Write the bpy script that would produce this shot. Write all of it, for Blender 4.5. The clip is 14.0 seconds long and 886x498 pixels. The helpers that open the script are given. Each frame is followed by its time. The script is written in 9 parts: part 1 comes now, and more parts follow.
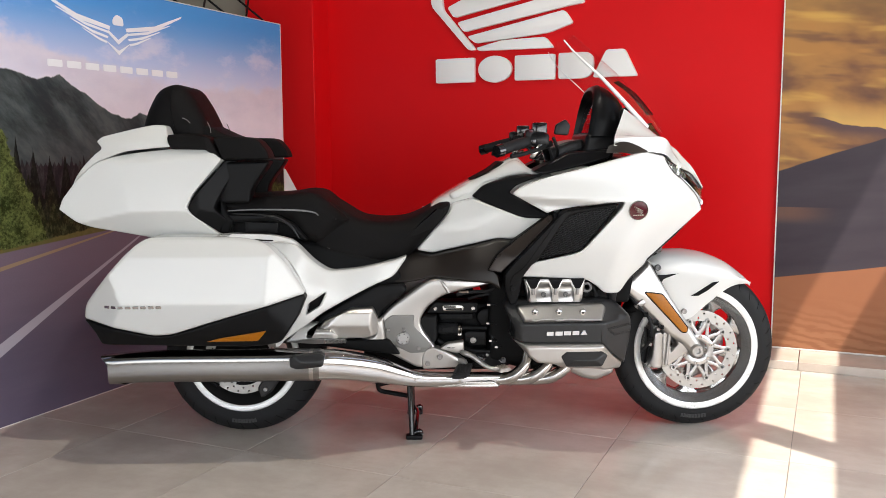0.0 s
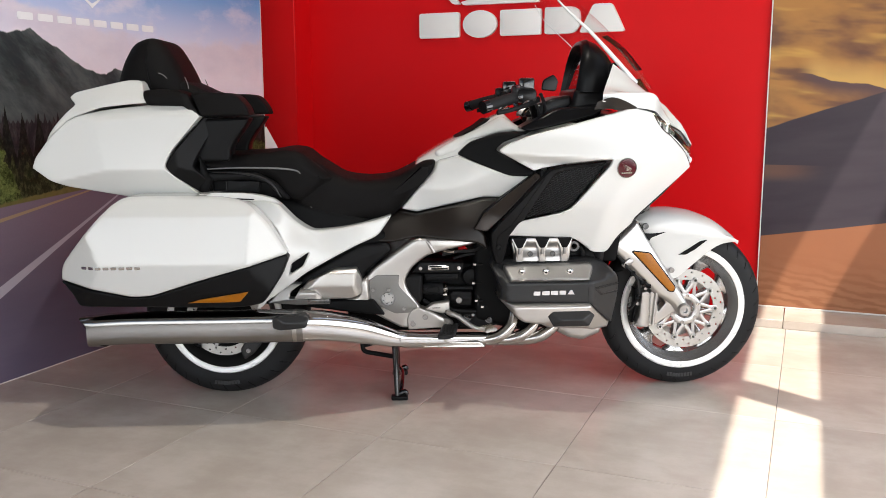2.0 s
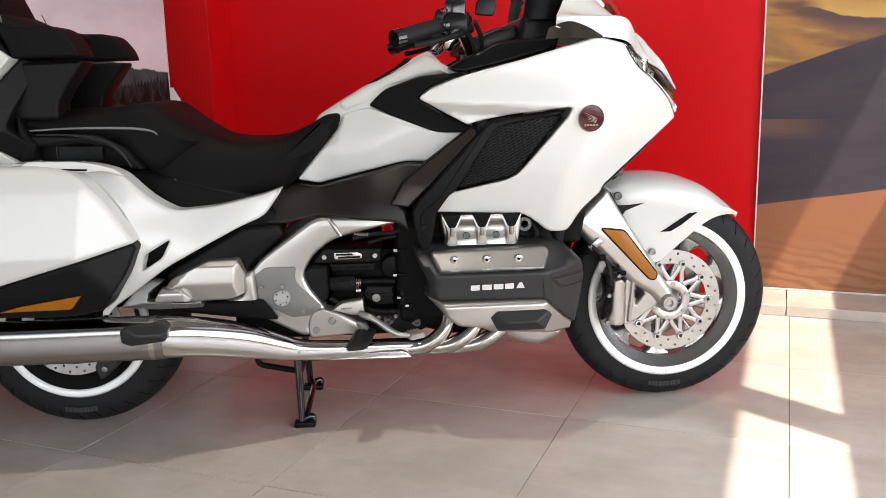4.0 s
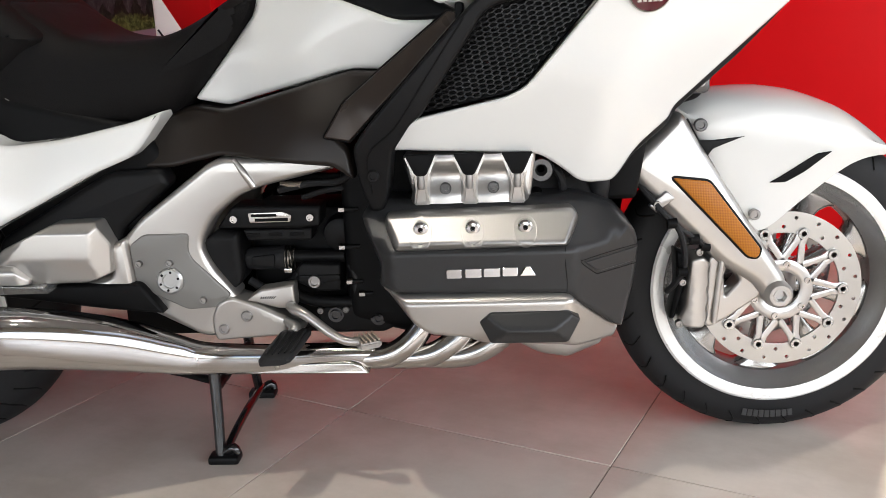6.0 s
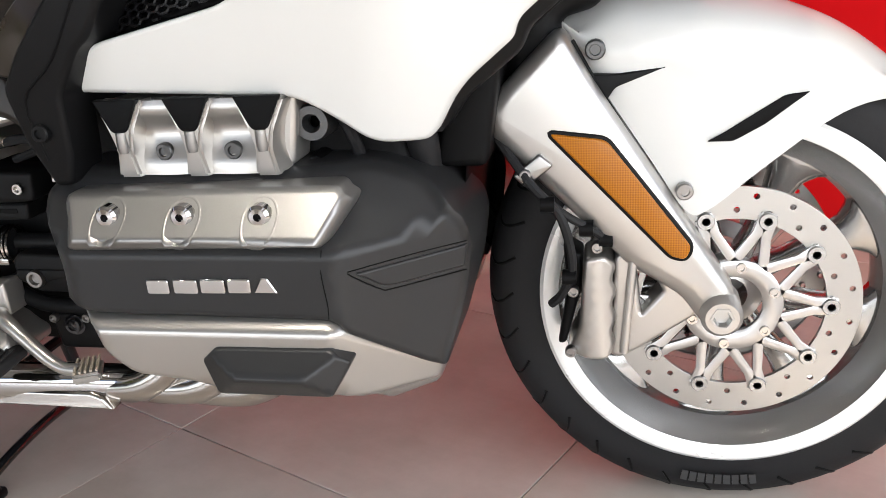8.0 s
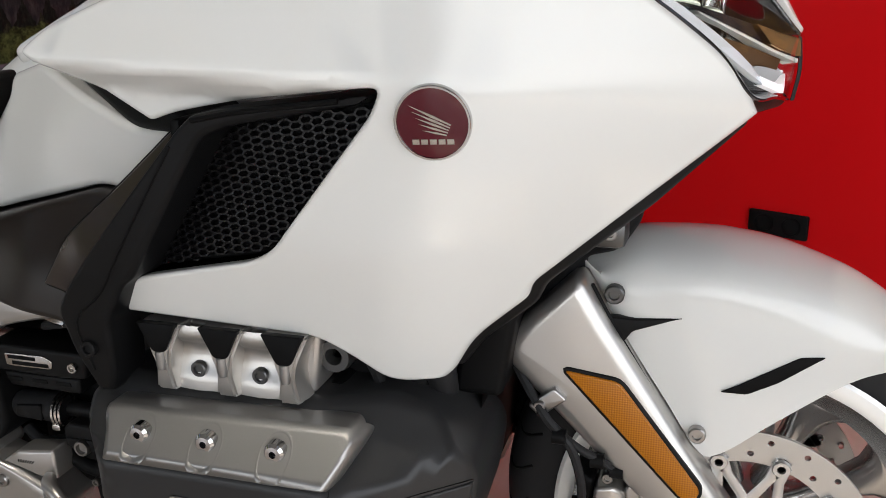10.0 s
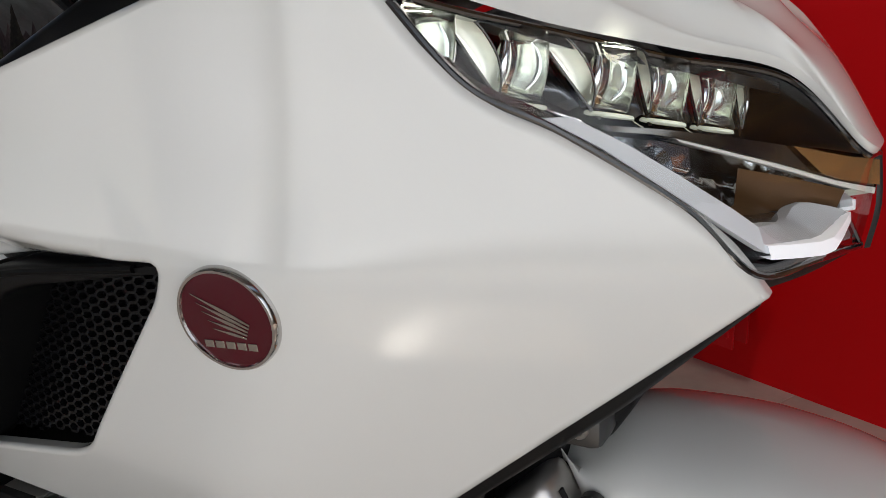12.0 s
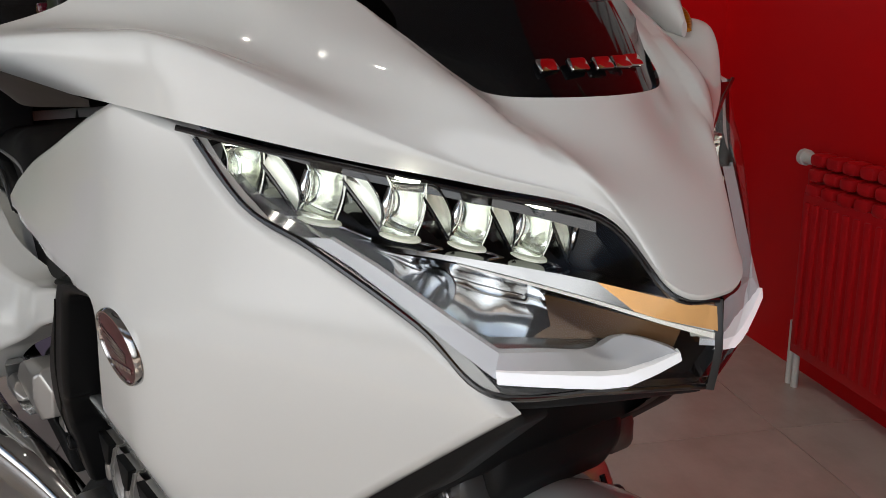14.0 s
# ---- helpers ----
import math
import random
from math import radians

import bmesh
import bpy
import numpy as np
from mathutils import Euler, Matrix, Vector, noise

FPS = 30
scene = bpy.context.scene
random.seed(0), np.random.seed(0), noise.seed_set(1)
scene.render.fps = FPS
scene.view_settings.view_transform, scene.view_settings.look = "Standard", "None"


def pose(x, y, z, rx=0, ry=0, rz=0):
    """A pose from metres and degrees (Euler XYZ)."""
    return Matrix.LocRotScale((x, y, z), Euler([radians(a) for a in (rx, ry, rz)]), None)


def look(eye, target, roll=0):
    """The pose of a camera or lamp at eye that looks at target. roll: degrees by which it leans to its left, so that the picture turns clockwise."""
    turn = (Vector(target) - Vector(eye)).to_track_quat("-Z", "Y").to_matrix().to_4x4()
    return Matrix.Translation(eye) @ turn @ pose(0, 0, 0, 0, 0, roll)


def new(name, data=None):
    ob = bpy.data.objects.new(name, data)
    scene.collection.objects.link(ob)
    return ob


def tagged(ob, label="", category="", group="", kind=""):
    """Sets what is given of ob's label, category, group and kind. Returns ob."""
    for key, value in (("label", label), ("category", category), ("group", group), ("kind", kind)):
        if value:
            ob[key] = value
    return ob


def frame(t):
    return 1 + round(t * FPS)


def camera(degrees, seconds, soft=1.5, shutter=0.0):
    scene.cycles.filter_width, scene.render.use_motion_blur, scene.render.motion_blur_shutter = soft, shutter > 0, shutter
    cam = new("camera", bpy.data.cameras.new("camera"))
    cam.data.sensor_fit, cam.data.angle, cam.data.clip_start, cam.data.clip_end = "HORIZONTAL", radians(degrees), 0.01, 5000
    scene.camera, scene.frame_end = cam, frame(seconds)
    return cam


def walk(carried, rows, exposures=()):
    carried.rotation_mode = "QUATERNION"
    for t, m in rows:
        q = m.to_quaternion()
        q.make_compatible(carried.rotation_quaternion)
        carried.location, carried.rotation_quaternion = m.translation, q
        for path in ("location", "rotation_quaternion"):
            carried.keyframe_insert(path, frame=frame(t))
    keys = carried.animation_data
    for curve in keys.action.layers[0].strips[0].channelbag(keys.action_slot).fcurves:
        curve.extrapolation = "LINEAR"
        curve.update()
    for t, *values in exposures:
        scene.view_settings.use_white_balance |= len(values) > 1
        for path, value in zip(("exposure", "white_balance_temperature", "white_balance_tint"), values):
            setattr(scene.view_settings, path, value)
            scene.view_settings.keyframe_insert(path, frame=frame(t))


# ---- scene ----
cam = camera(54.2, 14.0, soft=0.6)
PATH = [
    (0, (-0.177, -3.211, 1.068), (-0.132, -1.226, 0.828), -0.3),
    (0.5, (-0.173, -3.213, 1.053), (-0.126, -1.228, 0.814), -0.4),
    (1, (-0.19, -3.204, 1.039), (-0.125, -1.22, 0.793), -0.4),
    (1.5, (-0.188, -3.187, 1.063), (-0.12, -1.208, 0.784), -0.3),
    (2, (-0.183, -3.16, 1.06), (-0.1, -1.19, 0.727), -0.3),
    (2.5, (-0.199, -3.036, 1.05), (-0.098, -1.069, 0.701), -0.7),
    (3, (-0.185, -2.854, 1.025), (-0.074, -0.888, 0.672), -1.0),
    (3.5, (-0.043, -2.652, 0.987), (0.046, -0.687, 0.624), -1.5),
    (4, (0.037, -2.46, 0.956), (0.16, -0.503, 0.564), -1.3),
    (4.2, (0.04, -2.358, 0.927), (0.197, -0.403, 0.537), -1.2),
    (6.3, (0.324, -1.505, 0.8), (0.156, 0.409, 0.243), -2.4),
    (6.5, (0.317, -1.414, 0.78), (0.118, 0.491, 0.204), -2.5),
    (7, (0.349, -1.278, 0.747), (0.088, 0.605, 0.127), -3.1),
    (7.5, (0.541, -1.165, 0.723), (0.225, 0.698, 0.067), -3.5),
    (7.7, (0.644, -1.115, 0.724), (0.299, 0.738, 0.057), -3.7),
    (9.8, (0.78, -1.041, 0.952), (0.26, 0.785, 0.325), -1.3),
    (10, (0.765, -1.04, 0.959), (0.202, 0.787, 0.372), -1.3),
    (10.5, (0.754, -1.037, 0.985), (0.11, 0.783, 0.463), -1.5),
    (11, (0.778, -1.008, 0.999), (0.066, 0.798, 0.517), -2.0),
    (11.5, (0.836, -0.897, 0.994), (0.039, 0.875, 0.518), -2.4),
    (12, (0.885, -0.685, 1.02), (-0.065, 0.981, 0.455), -2.8),
    (12.5, (0.913, -0.559, 1.011), (-0.217, 0.99, 0.441), -3.2),
    (13, (1.009, -0.468, 1.014), (-0.318, 0.936, 0.495), -3.4),
    (13.5, (1.091, -0.459, 1.028), (-0.372, 0.811, 0.53), -2.5),
    (14, (1.221, -0.506, 1.096), (-0.348, 0.621, 0.578), -1.0),
]
EXPOSURES = [(0, 0.16), (4, 0.16), (6.5, 0.28), (7.0, 0.42), (7.5, 0.46), (10, -0.28), (11, -0.36), (11.5, -0.44), (12, -0.80), (12.5, -1.18), (13, -1.20), (13.5, -1.12), (14, -0.78)]
walk(cam, [(t, look(eye, target, roll)) for t, eye, target, roll in PATH], EXPOSURES)

# ---- light and exposure ----
scene.view_settings.exposure = 0.0
ROOM = Matrix.Rotation(radians(-25.3), 4, "Z")      # room axes: u along the back wall, n towards it
SUN_WAY = Vector((1.0, -0.562, 2.26)).normalized()   # from the floor to the sun, in room axes

world = bpy.data.worlds.new("sky")
scene.world = world
world.use_nodes = True
wn = world.node_tree.nodes
sky = wn.new("ShaderNodeTexSky")
sky.sky_type, sky.sun_disc = "NISHITA", False
sun_world = ROOM.to_3x3() @ SUN_WAY
sky.sun_elevation = math.asin(sun_world.z)
sky.sun_rotation = math.atan2(sun_world.x, sun_world.y)
world.node_tree.links.new(sky.outputs[0], wn["Background"].inputs[0])
wn["Background"].inputs[1].default_value = 0.12

sun = new("sun", bpy.data.lights.new("sun", "SUN"))
sun.data.energy, sun.data.angle, sun.data.color = 7.0, radians(0.53), (1.0, 0.93, 0.82)
sun.matrix_world = look((0, 0, 6), Vector((0, 0, 6)) - sun_world)


def window_light(name, u, n, z, wide, high, watts, aim, low, top, near, far, axis=0, colour=(0.972, 0.978, 1.012)):
    """Daylight that comes in through a window's opening: mottled like the street outside, from low to top in height, from near to far along the room's axis."""
    lamp = bpy.data.lights.new(name, "AREA")
    lamp.shape, lamp.size, lamp.size_y, lamp.energy, lamp.color = "RECTANGLE", wide, high, watts, colour
    lamp.use_nodes = True
    t = lamp.node_tree
    turn = t.nodes.new("ShaderNodeVectorRotate")
    turn.rotation_type = "Z_AXIS"
    turn.inputs["Angle"].default_value = radians(25.3)
    t.links.new(t.nodes.new("ShaderNodeNewGeometry").outputs["Position"], turn.inputs["Vector"])
    place = turn.outputs[0]
    mottle = t.nodes.new("ShaderNodeTexNoise")
    mottle.inputs["Scale"].default_value, mottle.inputs["Detail"].default_value = 1.7, 5.0
    wide_ = t.nodes.new("ShaderNodeVectorMath")
    wide_.operation = "MULTIPLY"
    wide_.inputs[1].default_value = (0.35, 0.35, 1.0)
    t.links.new(place, wide_.inputs[0])
    t.links.new(wide_.outputs[0], mottle.inputs["Vector"])
    xyz = t.nodes.new("ShaderNodeSeparateXYZ")
    t.links.new(place, xyz.inputs[0])
    def ramp(x, lo, hi, p, q):
        nd = t.nodes.new("ShaderNodeMapRange")
        nd.interpolation_type = "SMOOTHSTEP"
        for k, v in enumerate((lo, hi, p, q)):
            nd.inputs[k + 1].default_value = v
        t.links.new(x, nd.inputs[0])
        return nd.outputs[0]
    def times(p, q):
        nd = t.nodes.new("ShaderNodeMath")
        nd.operation = "MULTIPLY"
        t.links.new(p, nd.inputs[0])
        t.links.new(q, nd.inputs[1])
        return nd.outputs[0]
    c, half = (u, n)[axis], wide / 2
    along = xyz.outputs[axis]
    f = times(ramp(mottle.outputs[0], 0.34, 0.66, 0.80, 1.16), ramp(xyz.outputs[2], z - high / 2, z + high / 2, low, top))
    f = times(f, ramp(along, c - half, c + half, near, far))
    f = times(f, ramp(along, c - half, c - half + 1.1, 0.1, 1.0))
    f = times(f, ramp(along, c + half, c + half - 1.1, 0.1, 1.0))
    f = times(f, ramp(xyz.outputs[2], z - high / 2, z - high / 2 + 0.5, 0.1, 1.0))
    f = times(f, ramp(xyz.outputs[2], z + high / 2, z + high / 2 - 0.5, 0.1, 1.0))
    t.links.new(f, t.nodes["Emission"].inputs["Strength"])
    ob = new(name, lamp)
    ob.matrix_world = ROOM @ look((u, n, z), aim)
    return ob


# the shop front behind the camera, and the glazed side wall, where the sunlit pavement is brighter than the sky
window_light("window_light_front", -0.65, -5.86, 1.25, 5.85, 1.95, 150, (-0.65, 0, 1.25), 1.50, 0.45, 0.46, 0.86)
window_light("window_light_side", 2.37, -2.3, 1.05, 6.9, 1.8, 130, (0, -2.3, 1.05), 1.30, 0.85, 0.95, 1.20, axis=1)
window_light("window_light_high", 2.37, -0.3, 3.05, 3.6, 0.95, 3, (0, -0.3, 1.2), 1.0, 1.0, 1.0, 1.0, axis=1)


# ---- small tools ----
from mathutils.geometry import delaunay_2d_cdt, tessellate_polygon


def finish(bm, name, sharp=38):
    lay = bm.verts.layers.float_vector.get("nrm")
    if lay is None:
        bmesh.ops.remove_doubles(bm, verts=bm.verts, dist=1e-5)
        bmesh.ops.recalc_face_normals(bm, faces=bm.faces)
        given = None
    else:
        bm.normal_update()
        for f in bm.faces:
            if f.normal.dot(sum((v[lay] for v in f.verts), Vector())) < 0:
                f.normal_flip()
        given = [tuple(v[lay]) for v in bm.verts]
        bm.verts.layers.float_vector.remove(lay)
    me = bpy.data.meshes.new(name)
    bm.to_mesh(me)
    bm.free()
    me.polygons.foreach_set("use_smooth", [True] * len(me.polygons))
    if given is None:
        me.set_sharp_from_angle(angle=radians(sharp))
    else:
        me.normals_split_custom_set_from_vertices(given)
    return me


def part(name, bm, material, parent=None, label="", sharp=38):
    """Links a bmesh as one mesh object under a thing or under a part."""
    me = finish(bm, name, sharp)
    me.materials.append(material)
    ob = new(name, me)
    ob.parent = parent
    if label:
        ob["label"] = label
    return ob


def in_room(ob):
    ob.matrix_world = ROOM @ ob.matrix_world
    return ob


def catmull(pts, n=6, closed=False):
    """A smooth line through the points."""
    p = [Vector(a) for a in pts]
    out = []
    m = len(p)
    for i in range(m if closed else m - 1):
        if closed:
            a, b, c, d = p[i - 1], p[i], p[(i + 1) % m], p[(i + 2) % m]
        else:
            b, c = p[i], p[i + 1]
            a = p[i - 1] if i else b * 2 - c
            d = p[i + 2] if i + 2 < m else c * 2 - b
        for k in range(n):
            t = k / n
            out.append(0.5 * ((2 * b) + (c - a) * t + (2 * a - 5 * b + 4 * c - d) * t * t + (3 * b - a - 3 * c + d) * t ** 3))
    if not closed:
        out.append(p[-1])
    return out


def rounded(pts, r=0.01, n=4):
    """A closed outline with rounded corners; a third number at a point is its own radius."""
    out = []
    m = len(pts)
    for i in range(m):
        b = Vector(pts[i][:2])
        rr = pts[i][2] if len(pts[i]) > 2 else r
        a, c = Vector(pts[i - 1][:2]), Vector(pts[(i + 1) % m][:2])
        da, dc = a - b, c - b
        cut = min(rr, da.length * 0.45, dc.length * 0.45)
        if cut < 1e-4:
            out.append(b)
            continue
        p0, p1 = b + da.normalized() * cut, b + dc.normalized() * cut
        for k in range(n + 1):
            t = k / n
            out.append(p0 * (1 - t) ** 2 + b * 2 * t * (1 - t) + p1 * t * t)
    return out


def resample(loop, step):
    out = []
    m = len(loop)
    for i in range(m):
        a, b = Vector(loop[i]), Vector(loop[(i + 1) % m])
        k = max(1, int(math.ceil((b - a).length / step)))
        out += [a.lerp(b, j / k) for j in range(k)]
    return out


def tps(points):
    """A smooth depth over (x, z) through the given (x, z, depth)."""
    p = np.array(points, float)
    m = len(p)
    def kern(d):
        return np.where(d > 1e-9, d * d * np.log(d + 1e-12), 0.0)
    a = np.zeros((m + 3, m + 3))
    a[:m, :m] = kern(np.hypot(p[:, None, 0] - p[None, :, 0], p[:, None, 1] - p[None, :, 1])) + np.eye(m) * 1e-4
    a[:m, m], a[:m, m + 1], a[:m, m + 2] = 1, p[:, 0], p[:, 1]
    a[m:, :m] = a[:m, m:].T
    w = np.linalg.solve(a, np.concatenate([p[:, 2], [0, 0, 0]]))
    def depth(x, z):
        d = np.hypot(p[:, 0] - x, p[:, 1] - z)
        return float(kern(d) @ w[:m] + w[m] + w[m + 1] * x + w[m + 2] * z)
    return depth


def inside(q, loop):
    x, y = q
    c = False
    m = len(loop)
    for i in range(m):
        x1, y1 = loop[i]
        x2, y2 = loop[i - 1]
        if (y1 > y) != (y2 > y) and x < (x2 - x1) * (y - y1) / (y2 - y1) + x1:
            c = not c
    return c


def edge_distance(q, segs_a, segs_d, segs_l):
    v = q - segs_a
    t = np.clip((v * segs_d).sum(1) / segs_l, 0, 1)
    return float(np.sqrt((((v - t[:, None] * segs_d)) ** 2).sum(1).min()))


def offset(loop, d):
    out = []
    m = len(loop)
    area = sum(loop[i - 1][0] * loop[i][1] - loop[i][0] * loop[i - 1][1] for i in range(m))
    s = 1 if area > 0 else -1
    for i in range(m):
        a, b, c = Vector(loop[i - 1]), Vector(loop[i]), Vector(loop[(i + 1) % m])
        n1 = Vector((-(b - a).y, (b - a).x))
        n2 = Vector((-(c - b).y, (c - b).x))
        if n1.length < 1e-9:
            n1 = n2
        if n2.length < 1e-9:
            n2 = n1
        n1, n2 = n1.normalized(), n2.normalized()
        nn = n1 + n2
        k = max(nn.length_squared / 2, 0.5)
        out.append(b + nn / k * d * s)
    # where the shifted outline folds over itself, gather the points
    for _ in range(24):
        folded = False
        for i in range(m):
            j = (i + 1) % m
            o = Vector(loop[j]) - Vector(loop[i])
            if (out[j] - out[i]).dot(o) < -1e-12:
                out[i] = out[j] = (out[i] + out[j]) / 2
                folded = True
        if not folded:
            break
    return out


def facet(*planes, soft=0.004):
    """A depth that is the lowest of some slanted planes (x, z, depth there, slope along x, slope along z), their meeting lines softened."""
    def depth(x, z):
        v = [d + (x - x0) * sx + (z - z0) * sz for x0, z0, d, sx, sz in planes]
        low = min(v)
        return low - soft * math.log(sum(math.exp(-(a - low) / soft) for a in v)) * 0.5
    return depth


def sheet(bm, outline, depth, side=-1, thick=0.02, r=0.006, cell=0.016, holes=()):
    """A skin over an outline in (x, z), standing out by depth(x, z) to one side, its rim rolled over by r and turned back by thick."""
    if not callable(depth):
        value = depth
        depth = lambda x, z: value
    lay = bm.verts.layers.float_vector.get("nrm") or bm.verts.layers.float_vector.new("nrm")
    def lift(x, z):
        e = 0.003
        return Vector((-(depth(x + e, z) - depth(x - e, z)) / (2 * e), 1.0, -(depth(x, z + e) - depth(x, z - e)) / (2 * e))).normalized()
    def vert(x, y, z, n):
        v = bm.verts.new((x, side * y, z))
        v[lay] = (n.x, side * n.y, n.z)
        return v
    def face(vs):
        try:
            bm.faces.new(vs)
        except ValueError:
            pass
    loops = [resample(outline, cell * 0.8)] + [resample(h, cell * 0.6) for h in holes]
    inner_pts, inner_edges, inner_verts, fences = [], [], [], []
    for k, lp in enumerate(loops):
        sg = 1 if k == 0 else -1
        steps = 4
        prev = None
        outs = []
        unit = offset(lp, sg * 1e-3)
        for p, q in zip(lp, unit):
            o = (Vector(p) - Vector(q))
            outs.append(o.normalized() if o.length > 1e-9 else Vector((0, 1)))
        for j in range(steps + 1):
            a = math.pi / 2 * j / steps
            ring_pts = offset(lp, sg * r * (1 - math.cos(a))) if j else [Vector(p) for p in lp]
            ring = []
            for p, o in zip(ring_pts, outs):
                n = lift(p.x, p.y) * math.sin(a) + Vector((o.x, 0, o.y)) * math.cos(a)
                ring.append(vert(p.x, depth(p.x, p.y) - r * (1 - math.sin(a)), p.y, n.normalized()))
            if prev:
                for i in range(len(ring)):
                    m = (i + 1) % len(ring)
                    face((prev[i], prev[m], ring[m], ring[i]))
            else:
                top, low = [], []
                for p, o in zip(ring_pts, outs):
                    y = depth(p.x, p.y) - r
                    top.append(vert(p.x, y, p.y, Vector((o.x, 0, o.y))))
                    low.append(vert(p.x, y - thick, p.y, Vector((o.x, 0, o.y))))
                for i in range(len(top)):
                    m = (i + 1) % len(top)
                    face((top[i], top[m], low[m], low[i]))
            prev = ring
        s0 = len(inner_pts)
        inner_pts += [(p.x, p.y) for p in ring_pts]
        inner_verts += prev
        inner_edges += [(s0 + i, s0 + (i + 1) % len(ring_pts)) for i in range(len(ring_pts))]
        fences.append([(p.x, p.y) for p in ring_pts])
    seg_a = np.array([inner_pts[a] for a, b in inner_edges])
    seg_d = np.array([inner_pts[b] for a, b in inner_edges]) - seg_a
    seg_l = np.maximum((seg_d ** 2).sum(1), 1e-12)
    extra = []
    xs, zs = [v[0] for v in fences[0]], [v[1] for v in fences[0]]
    z, row = min(zs), 0
    while z < max(zs):
        x = min(xs) + (cell * 0.5 if row % 2 else 0)
        while x < max(xs):
            if inside((x, z), fences[0]) and not any(inside((x, z), h) for h in fences[1:]) and edge_distance(np.array((x, z)), seg_a, seg_d, seg_l) > cell * 0.45:
                extra.append((x, z))
            x += cell
        z += cell * 0.87
        row += 1
    vv, _, ff, orig, *_ = delaunay_2d_cdt([Vector(v) for v in inner_pts + extra], inner_edges, [], 1, 1e-6)
    made = []
    for v, o in zip(vv, orig):
        old = [i for i in o if i < len(inner_verts)]
        made.append(inner_verts[old[0]] if old else vert(v.x, depth(v.x, v.y), v.y, lift(v.x, v.y)))
    for f in ff:
        c = sum((vv[i] for i in f), Vector((0, 0))) / len(f)
        if inside(c, fences[0]) and not any(inside(c, h) for h in fences[1:]):
            face([made[i] for i in f])
    return bm


def slab(bm, outline, y0, y1, r=0.004, n=3, shape=None):
    """An outline in (x, z) carried from y0 to y1, with rounded edges. shape(x, z) shifts y at the y0 face."""
    if y0 > y1:
        y0, y1 = y1, y0
    r = min(r, (y1 - y0) * 0.49)
    rings = []
    for k in range(n + 1):
        a = math.pi / 2 * k / n
        rings.append((r * (1 - math.sin(a)), y0 + r * (1 - math.cos(a))))
    for k in range(n + 1):
        a = math.pi / 2 * (1 - k / n)
        rings.append((r * (1 - math.sin(a)), y1 - r * (1 - math.cos(a))))
    grid = []
    for d, y in rings:
        lp = offset(outline, d) if d > 1e-7 else [Vector(p[:2]) for p in outline]
        grid.append([bm.verts.new((p.x, y, p.y)) for p in lp])
    m = len(outline)
    for a, b in zip(grid, grid[1:]):
        for i in range(m):
            j = (i + 1) % m
            bm.faces.new((a[i], a[j], b[j], b[i]))
    for g in (grid[0], grid[-1]):
        for t in tessellate_polygon([[Vector((v.co.x, v.co.z, 0)) for v in g]]):
            try:
                bm.faces.new([g[i] for i in t])
            except ValueError:
                pass
    return bm


def bridge(bm, rings, closed=True, caps=True):
    """Joins rings of points, one after the other, into a skin."""
    vs = [[bm.verts.new(p) for p in ring] for ring in rings]
    m = len(vs[0])
    for a, b in zip(vs, vs[1:]):
        for i in range(m if closed else m - 1):
            j = (i + 1) % m
            bm.faces.new((a[i], a[j], b[j], b[i]))
    if caps and closed:
        bm.faces.new(vs[0])
        bm.faces.new(vs[-1])
    return bm


def tube(bm, pts, radius, n=10, smooth=5, caps=True, flat=1.0):
    """A pipe along a line; radius is one number or one for each point."""
    rad = radius if isinstance(radius, (list, tuple)) else [radius] * len(pts)
    line = catmull([(*p, r) for p, r in zip(pts, rad)], smooth) if smooth > 1 and len(pts) > 2 else [Vector((*p, r)) for p, r in zip(pts, rad)]
    c = [Vector(p[:3]) for p in line]
    rings = []
    up = None
    for i, p in enumerate(c):
        d = (c[min(i + 1, len(c) - 1)] - c[max(i - 1, 0)]).normalized()
        if up is None:
            up = Vector((0, 0, 1)) if abs(d.z) < 0.9 else Vector((1, 0, 0))
        up = (up - d * up.dot(d)).normalized()
        sd = d.cross(up)
        rings.append([p + (up * math.cos(a) + sd * math.sin(a) * flat) * line[i][3] for a in [2 * math.pi * k / n for k in range(n)]])
    return bridge(bm, rings, True, caps)


def lathe(bm, profile, at=(0, 0, 0), axis="y", n=48):
    """A turned body: profile of (radius, along the axis)."""
    rings = []
    for k in range(n):
        a = 2 * math.pi * k / n
        ring = []
        for r, h in profile:
            if axis == "y":
                q = (r * math.cos(a), h, r * math.sin(a))
            elif axis == "x":
                q = (h, r * math.cos(a), r * math.sin(a))
            else:
                q = (r * math.cos(a), r * math.sin(a), h)
            ring.append(Vector(q) + Vector(at))
        rings.append(ring)
    vs = [[bm.verts.new(p) for p in ring] for ring in rings]
    m = len(profile)
    for i in range(n):
        a, b = vs[i], vs[(i + 1) % n]
        for j in range(m - 1):
            if profile[j][0] < 1e-7 and profile[j + 1][0] < 1e-7:
                continue
            f = [a[j], a[j + 1], b[j + 1], b[j]]
            bm.faces.new(f)
    return bm


